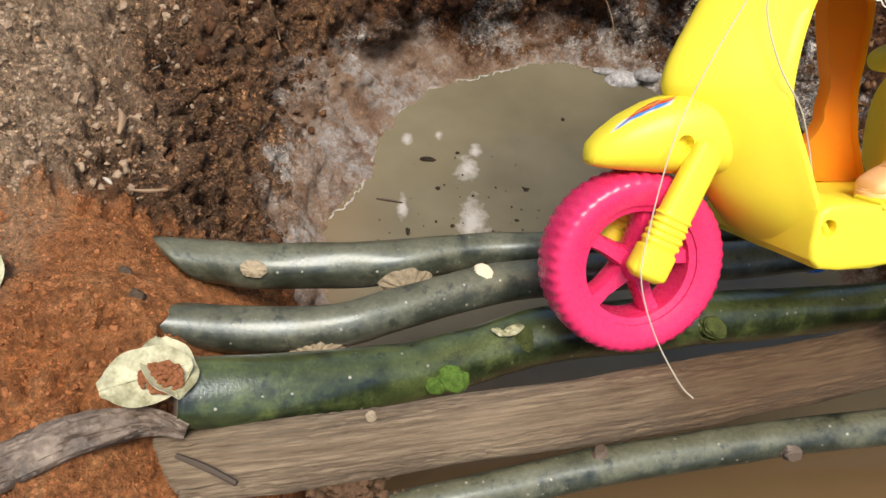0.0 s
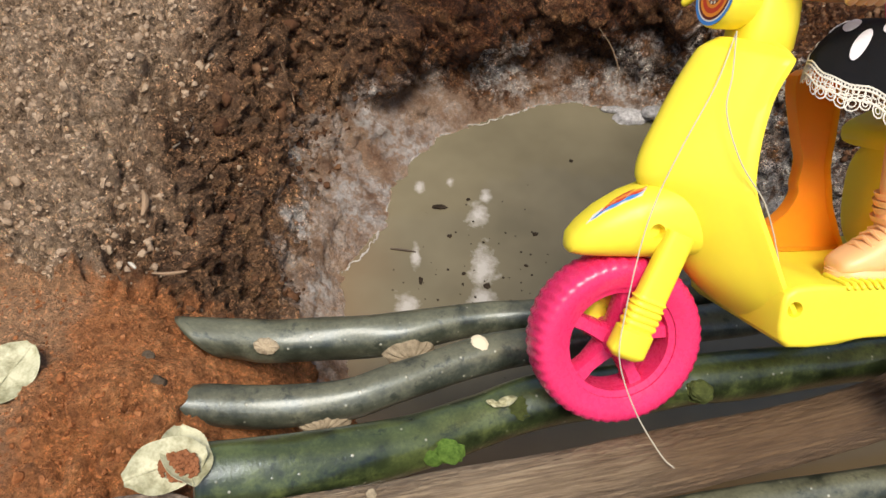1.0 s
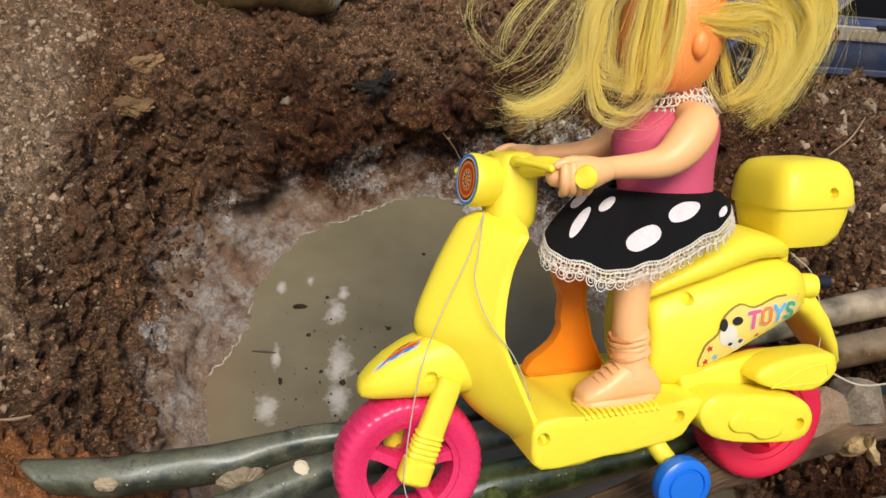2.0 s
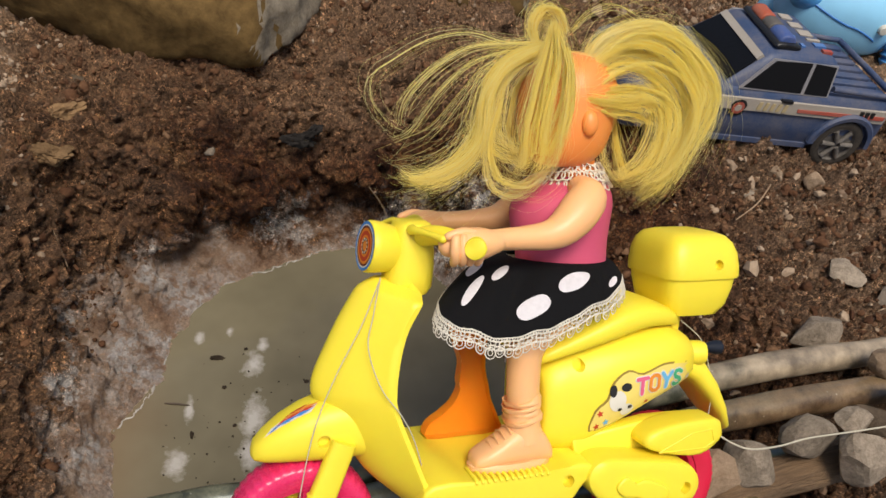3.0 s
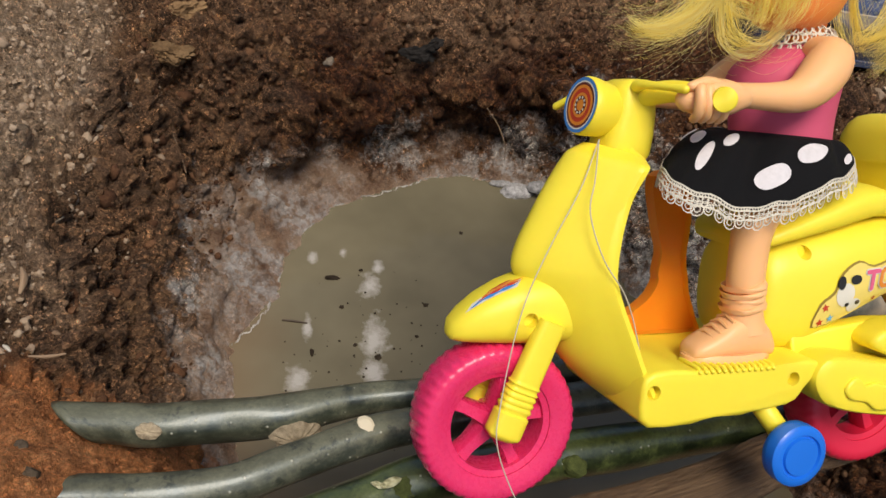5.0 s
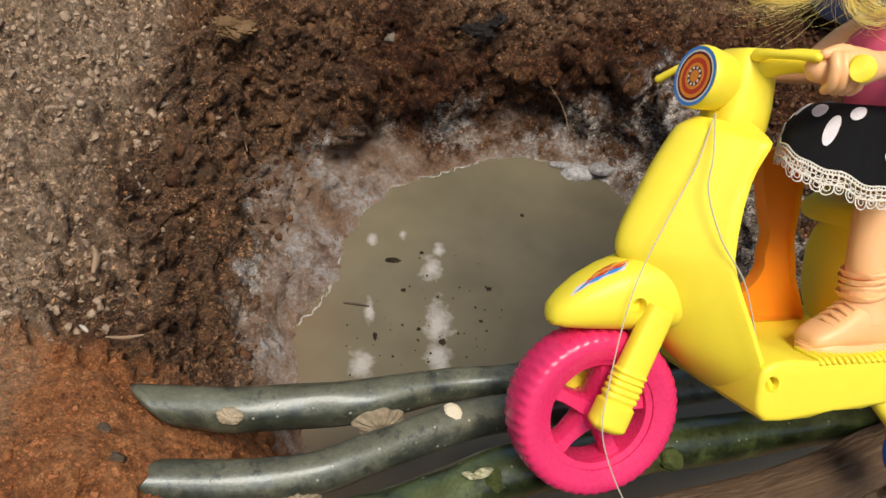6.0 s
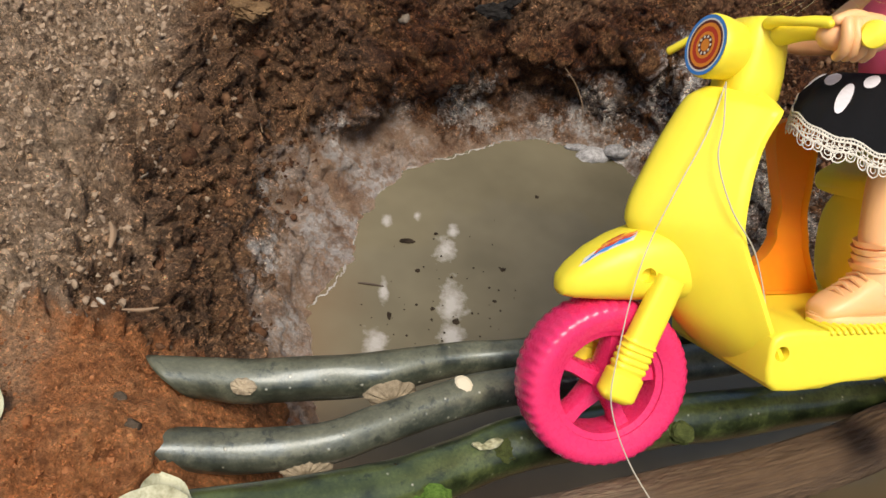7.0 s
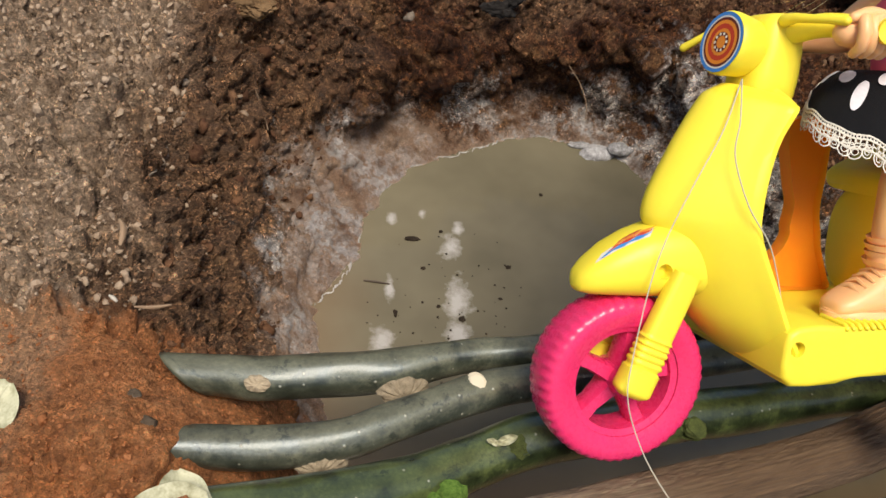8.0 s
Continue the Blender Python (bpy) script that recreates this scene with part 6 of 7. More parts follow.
knot(log4, (-0.006, 0.139, -0.001), (-0.2, 0.0, 1.0), 0.0022, 0.005, "small pale nub", mat=PALE_WOOD)
knot(log4, (0.118, 0.158, -0.006), (0.0, -0.6, 0.8), 0.0036, 0.004, "small brown knot", mat=CUT_WOOD)
knot(log5, (0.180, 0.142, -0.026), (0.1, -0.9, 0.5), 0.0034, 0.005, "small dark nub", mat=GREY_WOOD)
knot(log5, (0.092, 0.137, -0.0225), (-0.1, 0.5, 0.9), 0.0030, 0.005, "small dark nub", mat=GREY_WOOD)


def leaf_material(name, lo, hi):
    m, n, l, b = material(name, 0.55)
    c = coords(n)
    a, f = noise_node(n, l, c, 120, 4), noise_node(n, l, c, 700, 3)
    r = ramp(n, [(0.35, lo), (0.6, hi)])
    l.new(math_node(n, l, "ADD", math_node(n, l, "MULTIPLY", a.outputs[0], 0.7), math_node(n, l, "MULTIPLY", f.outputs[0], 0.3)), r.inputs[0])
    l.new(r.outputs[0], b.inputs["Base Color"])
    bump(n, l, b, a.outputs[0], 0.4, 0.001)
    return m


PALE_LEAF, DRY_LEAF = leaf_material("pale_leaf", (0.19, 0.18, 0.09), (0.50, 0.49, 0.33)), leaf_material("dry_leaf", (0.20, 0.13, 0.05), (0.45, 0.34, 0.17))


def leaf(place, turn, length, width, mat, label, curl=0.15, tip=0.0, lift=0.0):
    """A leaf blade with a raised midrib, cupped along its length."""
    bm = bmesh.new()
    n, k = 16, 9
    rows = []
    for i in range(n + 1):
        t = i / n
        half = width / 2 * (math.sin(math.pi * min(0.985, max(0.03, t))) ** 0.62) * (1 + 0.05 * math.sin(9 * t))
        rows.append([Vector((length * (t - 0.5), half * s, curl * width * (s * s) + 0.18 * curl * length * (2 * t - 1) ** 2 + 0.0006 * math.sin(14 * t + 3 * s))) for s in (-1 + 2 * j / (k - 1) for j in range(k))])
    top = [[bm.verts.new(p) for p in r] for r in rows]
    low = [[bm.verts.new(p - Vector((0, 0, 0.0005))) for p in r] for r in rows]
    for i in range(n):
        for j in range(k - 1):
            bm.faces.new((top[i][j], top[i + 1][j], top[i + 1][j + 1], top[i][j + 1]))
            bm.faces.new((low[i][j + 1], low[i + 1][j + 1], low[i + 1][j], low[i][j]))
        for j in (0, k - 1):
            bm.faces.new((top[i][j], top[i + 1][j], low[i + 1][j], low[i][j]))
    for i in (0, n):
        for j in range(k - 1):
            bm.faces.new((top[i][j], top[i][j + 1], low[i][j + 1], low[i][j]))
    blade = part("leaf", bm, mat)
    blade.matrix_world = Matrix.Translation(place) @ Matrix.Rotation(radians(turn), 4, "Z") @ Matrix.Rotation(radians(tip), 4, "X") @ Matrix.Rotation(radians(lift), 4, "Y")
    bm = bmesh.new()
    tube(bm, [(length * (t - 0.5), 0, 0.18 * curl * length * (2 * t - 1) ** 2 + 0.0004, 0.00035 * (1.2 - t)) for t in (q / 10 for q in range(11))], 6)
    part("midrib", bm, mat, blade)
    return tagged(blade, label, "leaf")


leaf((-0.0910, 0.1425, 0.0195), 24, 0.034, 0.023, PALE_LEAF, "pale yellow-green dead leaf with soil on it", 0.10, 22, 4)
leaf((-0.0845, 0.1475, 0.0176), 112, 0.032, 0.022, PALE_LEAF, "pale yellow-green dead leaf leaning on a log end", 0.10, 24, 10)
leaf((-0.183, 0.194, ground_z(-0.183, 0.194) + 0.0020), 70, 0.036, 0.028, PALE_LEAF, "pale veined dead leaf on the orange soil", 0.12, 10, 0)
for x, y, z, turn, size in ((0.378, 0.213, 0.004, 30, 0.022), (0.384, 0.208, 0.004, 110, 0.018), (0.374, 0.206, 0.006, 200, 0.016)):
    leaf((x, y, z), turn, size, size * 0.5, DRY_LEAF, "small curled dry leaf on the brown log", 0.5, 25, -30)
leaf((0.0570, 0.1940, -0.0165), 20, 0.0110, 0.0050, PALE_LEAF, "tiny pale leaf flake on the mossy log", 0.4, 20, -25)
leaf((0.0500, 0.1925, -0.0170), -15, 0.0085, 0.0035, PALE_LEAF, "tiny pale leaf flake on the mossy log", 0.4, 10, 15)
# soil spilt on the leaf
bm = bmesh.new()
for k in range(190):
    a, r = random.Random(k).uniform(0, 6.28), random.Random(k + 99).uniform(0, 1) ** 0.5
    rock(bm, random.Random(k + 7).uniform(0.0007, 0.0016), k, sub=1, centre=(-0.0850 + 0.0085 * r * math.cos(a), 0.1420 + 0.006 * r * math.sin(a), 0.0205 + 0.003 * (1 - r) + 0.12 * 0.006 * math.sin(a)))
ORANGE_SOIL = stone_material("orange_soil", (0.17, 0.055, 0.02), (0.42, 0.18, 0.085), 300)
tagged(part("spilt_soil", bm, ORANGE_SOIL), "crumbs of orange soil spilt on a leaf", "soil", kind="stuff")

bm = bmesh.new()
rng = random.Random(31)
for k in range(120):
    rock(bm, rng.uniform(0.0007, 0.0030), k, (1, 1, 0.8), 0.9, 2, 5, centre=(-0.012 + rng.gauss(0, 0.0085), 0.1165 + rng.gauss(0, 0.0032), -0.019 + rng.uniform(-0.004, 0.003)))
tagged(part("wet_earth", bm, stone_material("wet_earth", (0.03, 0.016, 0.009), (0.20, 0.12, 0.07), 300)), "dark wet earth stuck between the brown log and the thin pole", "soil", kind="stuff")

# weathered bark piece and twigs
bm = bmesh.new()
info = tube(bm, spline([(-0.172, 0.090, 0.000, 0.006), (-0.148, 0.1035, 0.007, 0.0084), (-0.132, 0.112, 0.010, 0.0092), (-0.117, 0.120, 0.011, 0.0086), (-0.103, 0.126, 0.010, 0.0074), (-0.089, 0.1305, 0.007, 0.0056), (-0.076, 0.1285, 0.004, 0.003)], 14), 64, 0.30, 9.0, flat=0.75, ridge=0.0022)
bark = part("bark_piece", bm, GREY_WOOD)
at = bark.data.attributes.new("bark", "FLOAT_VECTOR", "POINT")
at.data.foreach_set("vector", [q for t in info for q in t] + [0.0] * (3 * (len(bark.data.vertices) - len(info))))
tagged(bark, "weathered grey piece of bark on orange soil", "bark")


def twig(rows, mat, label, n=7):
    bm = bmesh.new()
    tube(bm, spline(rows, 6), n, 0.25, rows[0][0] * 50)
    return tagged(part("twig", bm, mat), label, "twig")


DARK_TWIG, PALE_TWIG = flat_paint("dark_twig", (0.07, 0.05, 0.035), 0.8), flat_paint("pale_twig", (0.30, 0.20, 0.12), 0.8)
twig([(-0.078, 0.119, 0.003, 0.0010), (-0.066, 0.1145, 0.0035, 0.0014), (-0.054, 0.109, 0.003, 0.0012)], DARK_TWIG, "short dark twig lying on the brown log")
twig([(-0.128, 0.560, -0.052, 0.0003), (-0.118, 0.545, -0.062, 0.0004), (-0.107, 0.527, -0.082, 0.0003), (-0.101, 0.515, -0.098, 0.0004)], PALE_TWIG, "thin pale root hanging from the bank")
twig([(-0.124, 0.556, -0.054, 0.0004), (-0.117, 0.538, -0.072, 0.0005), (-0.119, 0.530, -0.078, 0.0003)], PALE_TWIG, "thin pale root hanging from the bank")
twig([(0.172, 0.632, -0.098, 0.0004), (0.185, 0.622, -0.112, 0.0005), (0.194, 0.614, -0.130, 0.0004), (0.196, 0.610, -0.146, 0.0003)], PALE_TWIG, "thin pale root hanging from the bank")
twig([(-0.138, 0.2695, -0.0165, 0.0005), (-0.128, 0.2690, -0.0160, 0.0011), (-0.119, 0.2715, -0.0165, 0.0005)], PALE_TWIG, "short pale wood chip on the soil")
twig([(-0.165, 0.343, -0.028, 0.0010), (-0.160, 0.333, -0.026, 0.0022), (-0.160, 0.322, -0.028, 0.0010)], PALE_TWIG, "upright pale splinter on the ground")
twig([(-0.152, 0.2755, -0.0150, 0.0006), (-0.1495, 0.2735, -0.0145, 0.0012), (-0.147, 0.2715, -0.0150, 0.0007)], flat_paint("white_chip", (0.50, 0.45, 0.37), 0.8), "white chip on the orange soil")
twig([(0.53, 0.53, -0.045, 0.0008), (0.56, 0.55, -0.040, 0.0009), (0.585, 0.575, -0.035, 0.0006)], PALE_TWIG, "thin straw on the ground")


# ---- stones ----
def stone(place, radius, seed, mat, label, squash=(1, 0.85, 0.7), sub=3, cuts=9, turn=0.0, name="stone"):
    bm = bmesh.new()
    earthy = mat in (CLOD, PIT_BLACK)
    rock(bm, radius * 1.08, seed, squash, 1.3 if earthy else 0.16, 4 if earthy else sub, 13, low=0.55)
    if earthy:
        for v in bm.verts:
            v.co *= 1 + 0.16 * noise.noise(v.co * 260 + Vector((seed, 0, 0))) + 0.10 * noise.noise(v.co * 700)
    ob = part(name, bm, mat, smooth=False)
    if place[0] > 0.3:
        for v in ob.data.vertices:
            v.co *= 0.76
    ob.matrix_world = Matrix.Translation(place) @ Matrix.Rotation(radians(turn), 4, "Z")
    return tagged(ob, label, "stone", "loose stones")


DARK_STONE = stone_material("dark_stone", (0.045, 0.032, 0.021), (0.15, 0.112, 0.078), 60)
CLOD = stone_material("clod_earth", (0.09, 0.05, 0.024), (0.30, 0.19, 0.095), 90)
WHITE_SILT = stone_material("white_silt", (0.06, 0.055, 0.05), (0.55, 0.54, 0.54), 240)
# near-black lumps added in the bank to stand for a dark angular pit
PIT_BLACK = stone_material("pit_black", (0.004, 0.004, 0.004), (0.035, 0.03, 0.027), 200)
for x, y, z, r, seed, mat, label, sq, turn in (
    (0.451, 0.262, 0.000, 0.0270, 3, GREY_STONE, "grey broken stone wedged between the logs", (1, 0.8, 0.8), 20),
    (0.494, 0.273, -0.002, 0.0200, 4, GREY_STONE, "small grey broken stone on the logs", (1, 0.7, 0.6), 10),
    (0.480, 0.244, 0.004, 0.0290, 5, GREY_STONE, "pale grey broken stone on the logs", (0.95, 0.8, 0.95), 50),
    (0.373, 0.240, -0.006, 0.0290, 6, BROWN_STONE, "brown stone jammed behind the scooter's wheel", (1, 0.8, 0.75), 15),
    (0.406, 0.250, -0.012, 0.0290, 7, GREY_STONE, "grey-brown stone jammed behind the scooter's wheel", (0.7, 0.9, 0.8), 60),
    (0.552, 0.294, -0.002, 0.0230, 8, DARK_STONE, "dark grey stone on the logs", (0.8, 0.9, 0.9), 0),
    (0.518, 0.277, -0.008, 0.0210, 9, DARK_STONE, "dark slab of stone between the logs", (0.7, 1.1, 0.6), 60),
    (0.562, 0.331, -0.012, 0.0210, 10, BROWN_STONE, "tan stone resting on a log", (1, 0.8, 0.8), 0),
    (0.545, 0.386, -0.045, 0.0310, 11, GREY_STONE, "pale grey stone beside the logs", (1.1, 0.7, 0.8), 8),
    (0.608, 0.454, -0.040, 0.0240, 12, GREY_STONE, "flat pale grey stone on the soil", (1.2, 0.9, 0.5), -20),
    (0.652, 0.425, -0.045, 0.0230, 13, GREY_STONE, "flat pale grey stone on the soil", (1.2, 0.9, 0.6), 10),
    (0.640, 0.470, -0.055, 0.0140, 14, GREY_STONE, "small grey stone on the soil", (1, 1, 0.7), 0),
    (0.616, 0.614, -0.052, 0.0140, 15, BROWN_STONE, "tan pebble beside the toy car", (1, 0.9, 0.8), 0),
    (0.656, 0.602, -0.052, 0.0170, 16, BROWN_STONE, "tan pebble beside the toy car", (0.8, 1, 0.8), 30),
    (0.568, 0.585, -0.055, 0.0170, 17, GREY_STONE, "grey pebble beside the toy car", (1.3, 0.8, 0.6), -10),
    (0.700, 0.585, -0.050, 0.0100, 24, BROWN_STONE, "tan pebble beside the toy car", (1, 0.9, 0.8), 0),
    (-0.107, 0.625, -0.016, 0.0125, 18, CLOD, "pale clod of earth on the bank", (1.2, 0.8, 0.7), 30),
    (-0.116, 0.588, -0.030, 0.0150, 19, CLOD, "brown clod of earth on the bank", (1.2, 0.8, 0.7), 0),
    (-0.104, 0.665, -0.006, 0.0110, 20, DARK_STONE, "dark stone on the bank", (1, 0.8, 0.7), 0),
    (0.014, 0.628, -0.075, 0.0062, 21, GREY_STONE, "small pale stone set in the bank", (0.9, 0.8, 1.1), 0),
    (-0.194, 0.455, -0.010, 0.0050, 22, DARK_STONE, "small dark stone on the grey ground", (1.2, 1, 0.7), 0),
    (-0.112, 0.192, 0.000, 0.0046, 23, DARK_STONE, "small grey stone on the orange soil", (1.1, 1, 0.8), 0),
    (-0.125, 0.212, -0.010, 0.0036, 25, DARK_STONE, "small dark stone sunk in orange soil", (1.2, 1, 0.5), 0),
    (-0.160, 0.395, -0.037, 0.0042, 26, GREY_STONE, "small whitish stone on the slope", (1.1, 1, 0.7), 0),
    (0.100, 0.650, -0.052, 0.0135, 27, PIT_BLACK, "black lump filling in for a dark pit in the bank", (1.2, 0.5, 0.6), 5),
    (0.115, 0.655, -0.044, 0.0090, 28, PIT_BLACK, "black lump filling in for a dark pit in the bank", (1.2, 0.6, 0.6), 40),
):
    stone((x, y, max(z, ground_z(x, y) + 0.001) if x < 0.3 else z), r, seed, mat, label, sq, turn=turn)


PALE_ROCK = stone_material("pale_rock", (0.09, 0.07, 0.045), (0.34, 0.29, 0.22), 40)


for x, y, r, seed, sq in ((0.216, 0.602, 0.0170, 41, (1.05, 0.62, 0.45)), (0.238, 0.600, 0.0125, 42, (1.1, 0.7, 0.5)), (0.199, 0.613, 0.0080, 43, (1.5, 0.6, 0.4))):
    bm = bmesh.new()
    rock(bm, r, seed, sq, 0.3, 4, 0)
    for v in bm.verts:
        v.co *= 1 + 0.05 * noise.noise(v.co * 420 + Vector((seed, 0, 0))) + 0.12 * noise.noise(v.co * 150 + Vector((seed, 0, 0)))
    ob = part("silt_lump", bm, WHITE_SILT)
    ob.location = (x, y, max(WATER_Z, ground_z(x, y)) + 0.001)
    tagged(ob, "whitish lump of silt and foam at the water's edge", "silt", "silt lumps")


def boulder(name, points, mat, label, m):
    """A large angular rock: a hull of corners, its edges broken and faces weathered."""
    bm = bmesh.new()
    for p in points:
        bm.verts.new(p)
    bmesh.ops.convex_hull(bm, input=bm.verts)
    for v in [v for v in bm.verts if not v.link_faces]:
        bm.verts.remove(v)
    bmesh.ops.triangulate(bm, faces=list(bm.faces))
    for _ in range(5):
        bmesh.ops.subdivide_edges(bm, edges=[e for e in bm.edges if e.calc_length() > 0.011], cuts=1, use_grid_fill=True)
        bmesh.ops.triangulate(bm, faces=[f for f in bm.faces if len(f.verts) > 3])
    for _ in range(2):
        bmesh.ops.smooth_vert(bm, verts=list(bm.verts), factor=0.5, use_axis_x=True, use_axis_y=True, use_axis_z=True)
    bm.normal_update()
    for v in bm.verts:
        v.co += v.normal * (0.006 * noise.fractal(v.co * 22, 1.0, 2.0, 4) + 0.0016 * noise.noise(v.co * 120))
    ob = part(name, bm, [mat, PALE_ROCK])
    for p in ob.data.polygons:
        if p.normal.x > 0.62:
            p.material_index = 1
    ob.matrix_world = m
    return tagged(ob, label, "rock")


boulder("boulder", [(-0.24, 0.000, 0.016), (-0.125, -0.060, 0.018), (-0.02, -0.094, 0.014), (0.078, -0.098, 0.012), (0.105, -0.06, 0.016), (0.05, 0.0, 0.0), (-0.05, 0.03, 0.0), (0.15, 0.05, 0.02), (0.06, 0.14, 0.0), (-0.1, 0.14, 0.0), (-0.24, -0.03, 0.085), (-0.06, -0.095, 0.085), (0.055, -0.105, 0.055), (0.08, -0.07, 0.10), (0.12, 0.06, 0.13), (-0.05, 0.10, 0.15), (-0.15, 0.07, 0.12)], TAN_ROCK, "large tan boulder on top of the bank", Matrix.Translation((-0.018, 0.792, -0.010)) @ Matrix.Scale(1.06, 4))
boulder("boulder", [(-0.09, 0.0, 0.0), (-0.02, -0.06, 0.0), (0.06, -0.055, 0.0), (0.09, 0.02, 0.0), (0.0, 0.08, 0.0), (-0.08, -0.02, 0.06), (0.0, -0.05, 0.055), (0.07, -0.03, 0.06), (0.03, 0.06, 0.08), (-0.06, 0.05, 0.08)], TAN_ROCK, "weathered grey-brown boulder on the ground", Matrix.Translation((0.306, 0.888, -0.002)))


# ---- crumbs of earth, foam and floating bits ----
def scatter(name, mat, count, seed, region, sizes, label, lift=0.25, sub=1):
    """Many small angular crumbs lying on the ground, as one mesh."""
    rs = np.random.RandomState(seed)
    base = bmesh.new()
    bmesh.ops.create_icosphere(base, subdivisions=sub, radius=1.0)
    bv = np.array([v.co[:] for v in base.verts])
    bf = np.array([[v.index for v in f.verts] for f in base.faces])
    base.free()
    vs, fs, k = [], [], 0
    while k < count:
        x, y = rs.uniform(-0.33, 0.85), rs.uniform(0.08, 1.0)
        if rs.uniform() > region(x, y):
            continue
        z = ground_z(x, y)
        if z < WATER_Z + 0.002:
            continue
        r = sizes[0] * (sizes[1] / sizes[0]) ** (rs.uniform() ** 2.2)
        a = rs.uniform(0, math.tau, 3)
        rot = np.array(Euler(a).to_matrix())
        v = bv * (1 + rs.uniform(-0.26, 0.26, (len(bv), 1))) * (r * rs.uniform(0.5, 1.25, 3))
        vs.append(v @ rot.T + (x, y, z + r * lift))
        fs.append(bf + k * len(bv))
        k += 1
    me = bpy.data.meshes.new(name)
    me.from_pydata(np.concatenate(vs).tolist(), [], np.concatenate(fs).tolist())
    me.materials.append(mat)
    if sub > 1:
        me.polygons.foreach_set("use_smooth", np.ones(len(me.polygons), bool))
    return tagged(new(name, me), label, "earth", kind="stuff")


def crumb_material(name, stops):
    """Loose earth: each crumb a shade of its own, with the grain of the ground it came from."""
    m, n, l, b = material(name, 0.92, 0, 0.2)
    g = n.new("ShaderNodeNewGeometry")
    r, r2 = ramp(n, stops), ramp(n, [(0.3 + 0.4 * p, q) for p, q in stops])
    l.new(g.outputs["Random Per Island"], r.inputs[0])
    c = coords(n)
    k, k2 = noise_node(n, l, c, 500, 4, 0.7), noise_node(n, l, c, 75, 5, 0.7)
    l.new(math_node(n, l, "ADD", math_node(n, l, "MULTIPLY", k.outputs[0], 0.5), math_node(n, l, "MULTIPLY", k2.outputs[0], 0.5)), r2.inputs[0])
    l.new(mix(n, l, 0.42, r2.outputs[0], r.outputs[0]), b.inputs["Base Color"])
    bump(n, l, b, k.outputs[0], 0.8, 0.002)
    return m


BROWN_CRUMB = crumb_material("brown_crumb", [(0.0, (0.022, 0.009, 0.005)), (0.4, (0.085, 0.038, 0.019)), (0.8, (0.19, 0.098, 0.050)), (0.97, (0.30, 0.19, 0.11)), (1.0, (0.42, 0.33, 0.24))])
GREY_CRUMB = crumb_material("grey_crumb", [(0.0, (0.16, 0.106, 0.068)), (0.4, (0.35, 0.255, 0.175)), (0.9, (0.43, 0.325, 0.230)), (1.0, (0.52, 0.41, 0.305))])
ORANGE_CRUMB = crumb_material("orange_crumb", [(0.0, (0.15, 0.048, 0.016)), (0.6, (0.32, 0.122, 0.046)), (0.97, (0.43, 0.195, 0.086)), (1.0, (0.14, 0.09, 0.07))])


def on_heap(x, y):
    return y < 0.262 and x < -0.03


def on_bank(x, y):
    shore = min(math.hypot(x - p[0], y - p[1]) for p in SHORE)
    if shore < 0.05:
        return 0.0
    return 0.0 if on_heap(x, y) or x < -0.145 else (1.0 if x < 0.45 and y < 0.76 else 0.35)


def on_left(x, y):
    if y < 0.27:
        return 0.0
    return 1.0 if x < -0.155 else (0.25 if x < -0.12 else (0.14 if y > 0.74 else 0.0))


def on_right(x, y):
    return 1.0 if x > 0.46 and y > 0.35 else (0.2 if y > 0.8 and x > 0.1 else 0.0)


scatter("crumbs", BROWN_CRUMB, 30000, 1, on_bank, (0.0004, 0.0034), "dark brown crumbs of earth strewn over the bank")
scatter("clods", BROWN_CRUMB, 700, 6, on_bank, (0.0030, 0.0066), "dark brown clods of earth lodged in the bank", -0.2, 2)
scatter("clods", GREY_CRUMB, 900, 12, on_left, (0.0018, 0.0052), "dry grey-tan clods half sunk in the ground", -0.45, 2)
scatter("crumbs", GREY_CRUMB, 13000, 2, on_left, (0.0004, 0.0036), "dry grey-tan crumbs of earth on the ground", -0.15)
scatter("crumbs", GREY_CRUMB, 900, 3, on_right, (0.0012, 0.0085), "tan gravel and crumbs on the ground by the car", 0.1)
scatter("crumbs", BROWN_CRUMB, 3800, 9, on_right, (0.0012, 0.0070), "red-brown crumbs of earth on the ground by the car", 0.0)
scatter("crumbs", ORANGE_CRUMB, 9000, 4, lambda x, y: 1.0 if on_heap(x, y) else 0.0, (0.0003, 0.0014), "fine orange crumbs of soil on the heap", -0.1)
scatter("clods", ORANGE_CRUMB, 90, 14, lambda x, y: max(0.0, 1 - math.hypot((x + 0.130) / 0.050, (y - 0.160) / 0.045)), (0.0008, 0.0036), "orange clods where the heap is broken up", -0.3, 2)

FOAM = stone_material("foam", (0.16, 0.14, 0.12), (0.48, 0.46, 0.43), 200, 0.6)
bm = bmesh.new()
line = spline([(x, y) for x, y, _ in SHORE[4:14]], 26)
rows = []
for i, p in enumerate(line):
    w = 0.004 * noise.noise(Vector((i * 0.17, 2, 0))) + 0.0022 * noise.noise(Vector((i * 0.6, 5, 0)))
    rows.append((p[0] - w * 0.6, p[1] + w - 0.0015, WATER_Z + 0.0006, 0.0010 * max(0.05, 0.7 + 1.3 * noise.noise(Vector((i * 0.3, 9, 1))))))
tube(bm, rows, 6, flat=0.6)
tagged(part("foam_line", bm, FOAM), "thin pale foam line along the water's edge", "foam", kind="stuff")
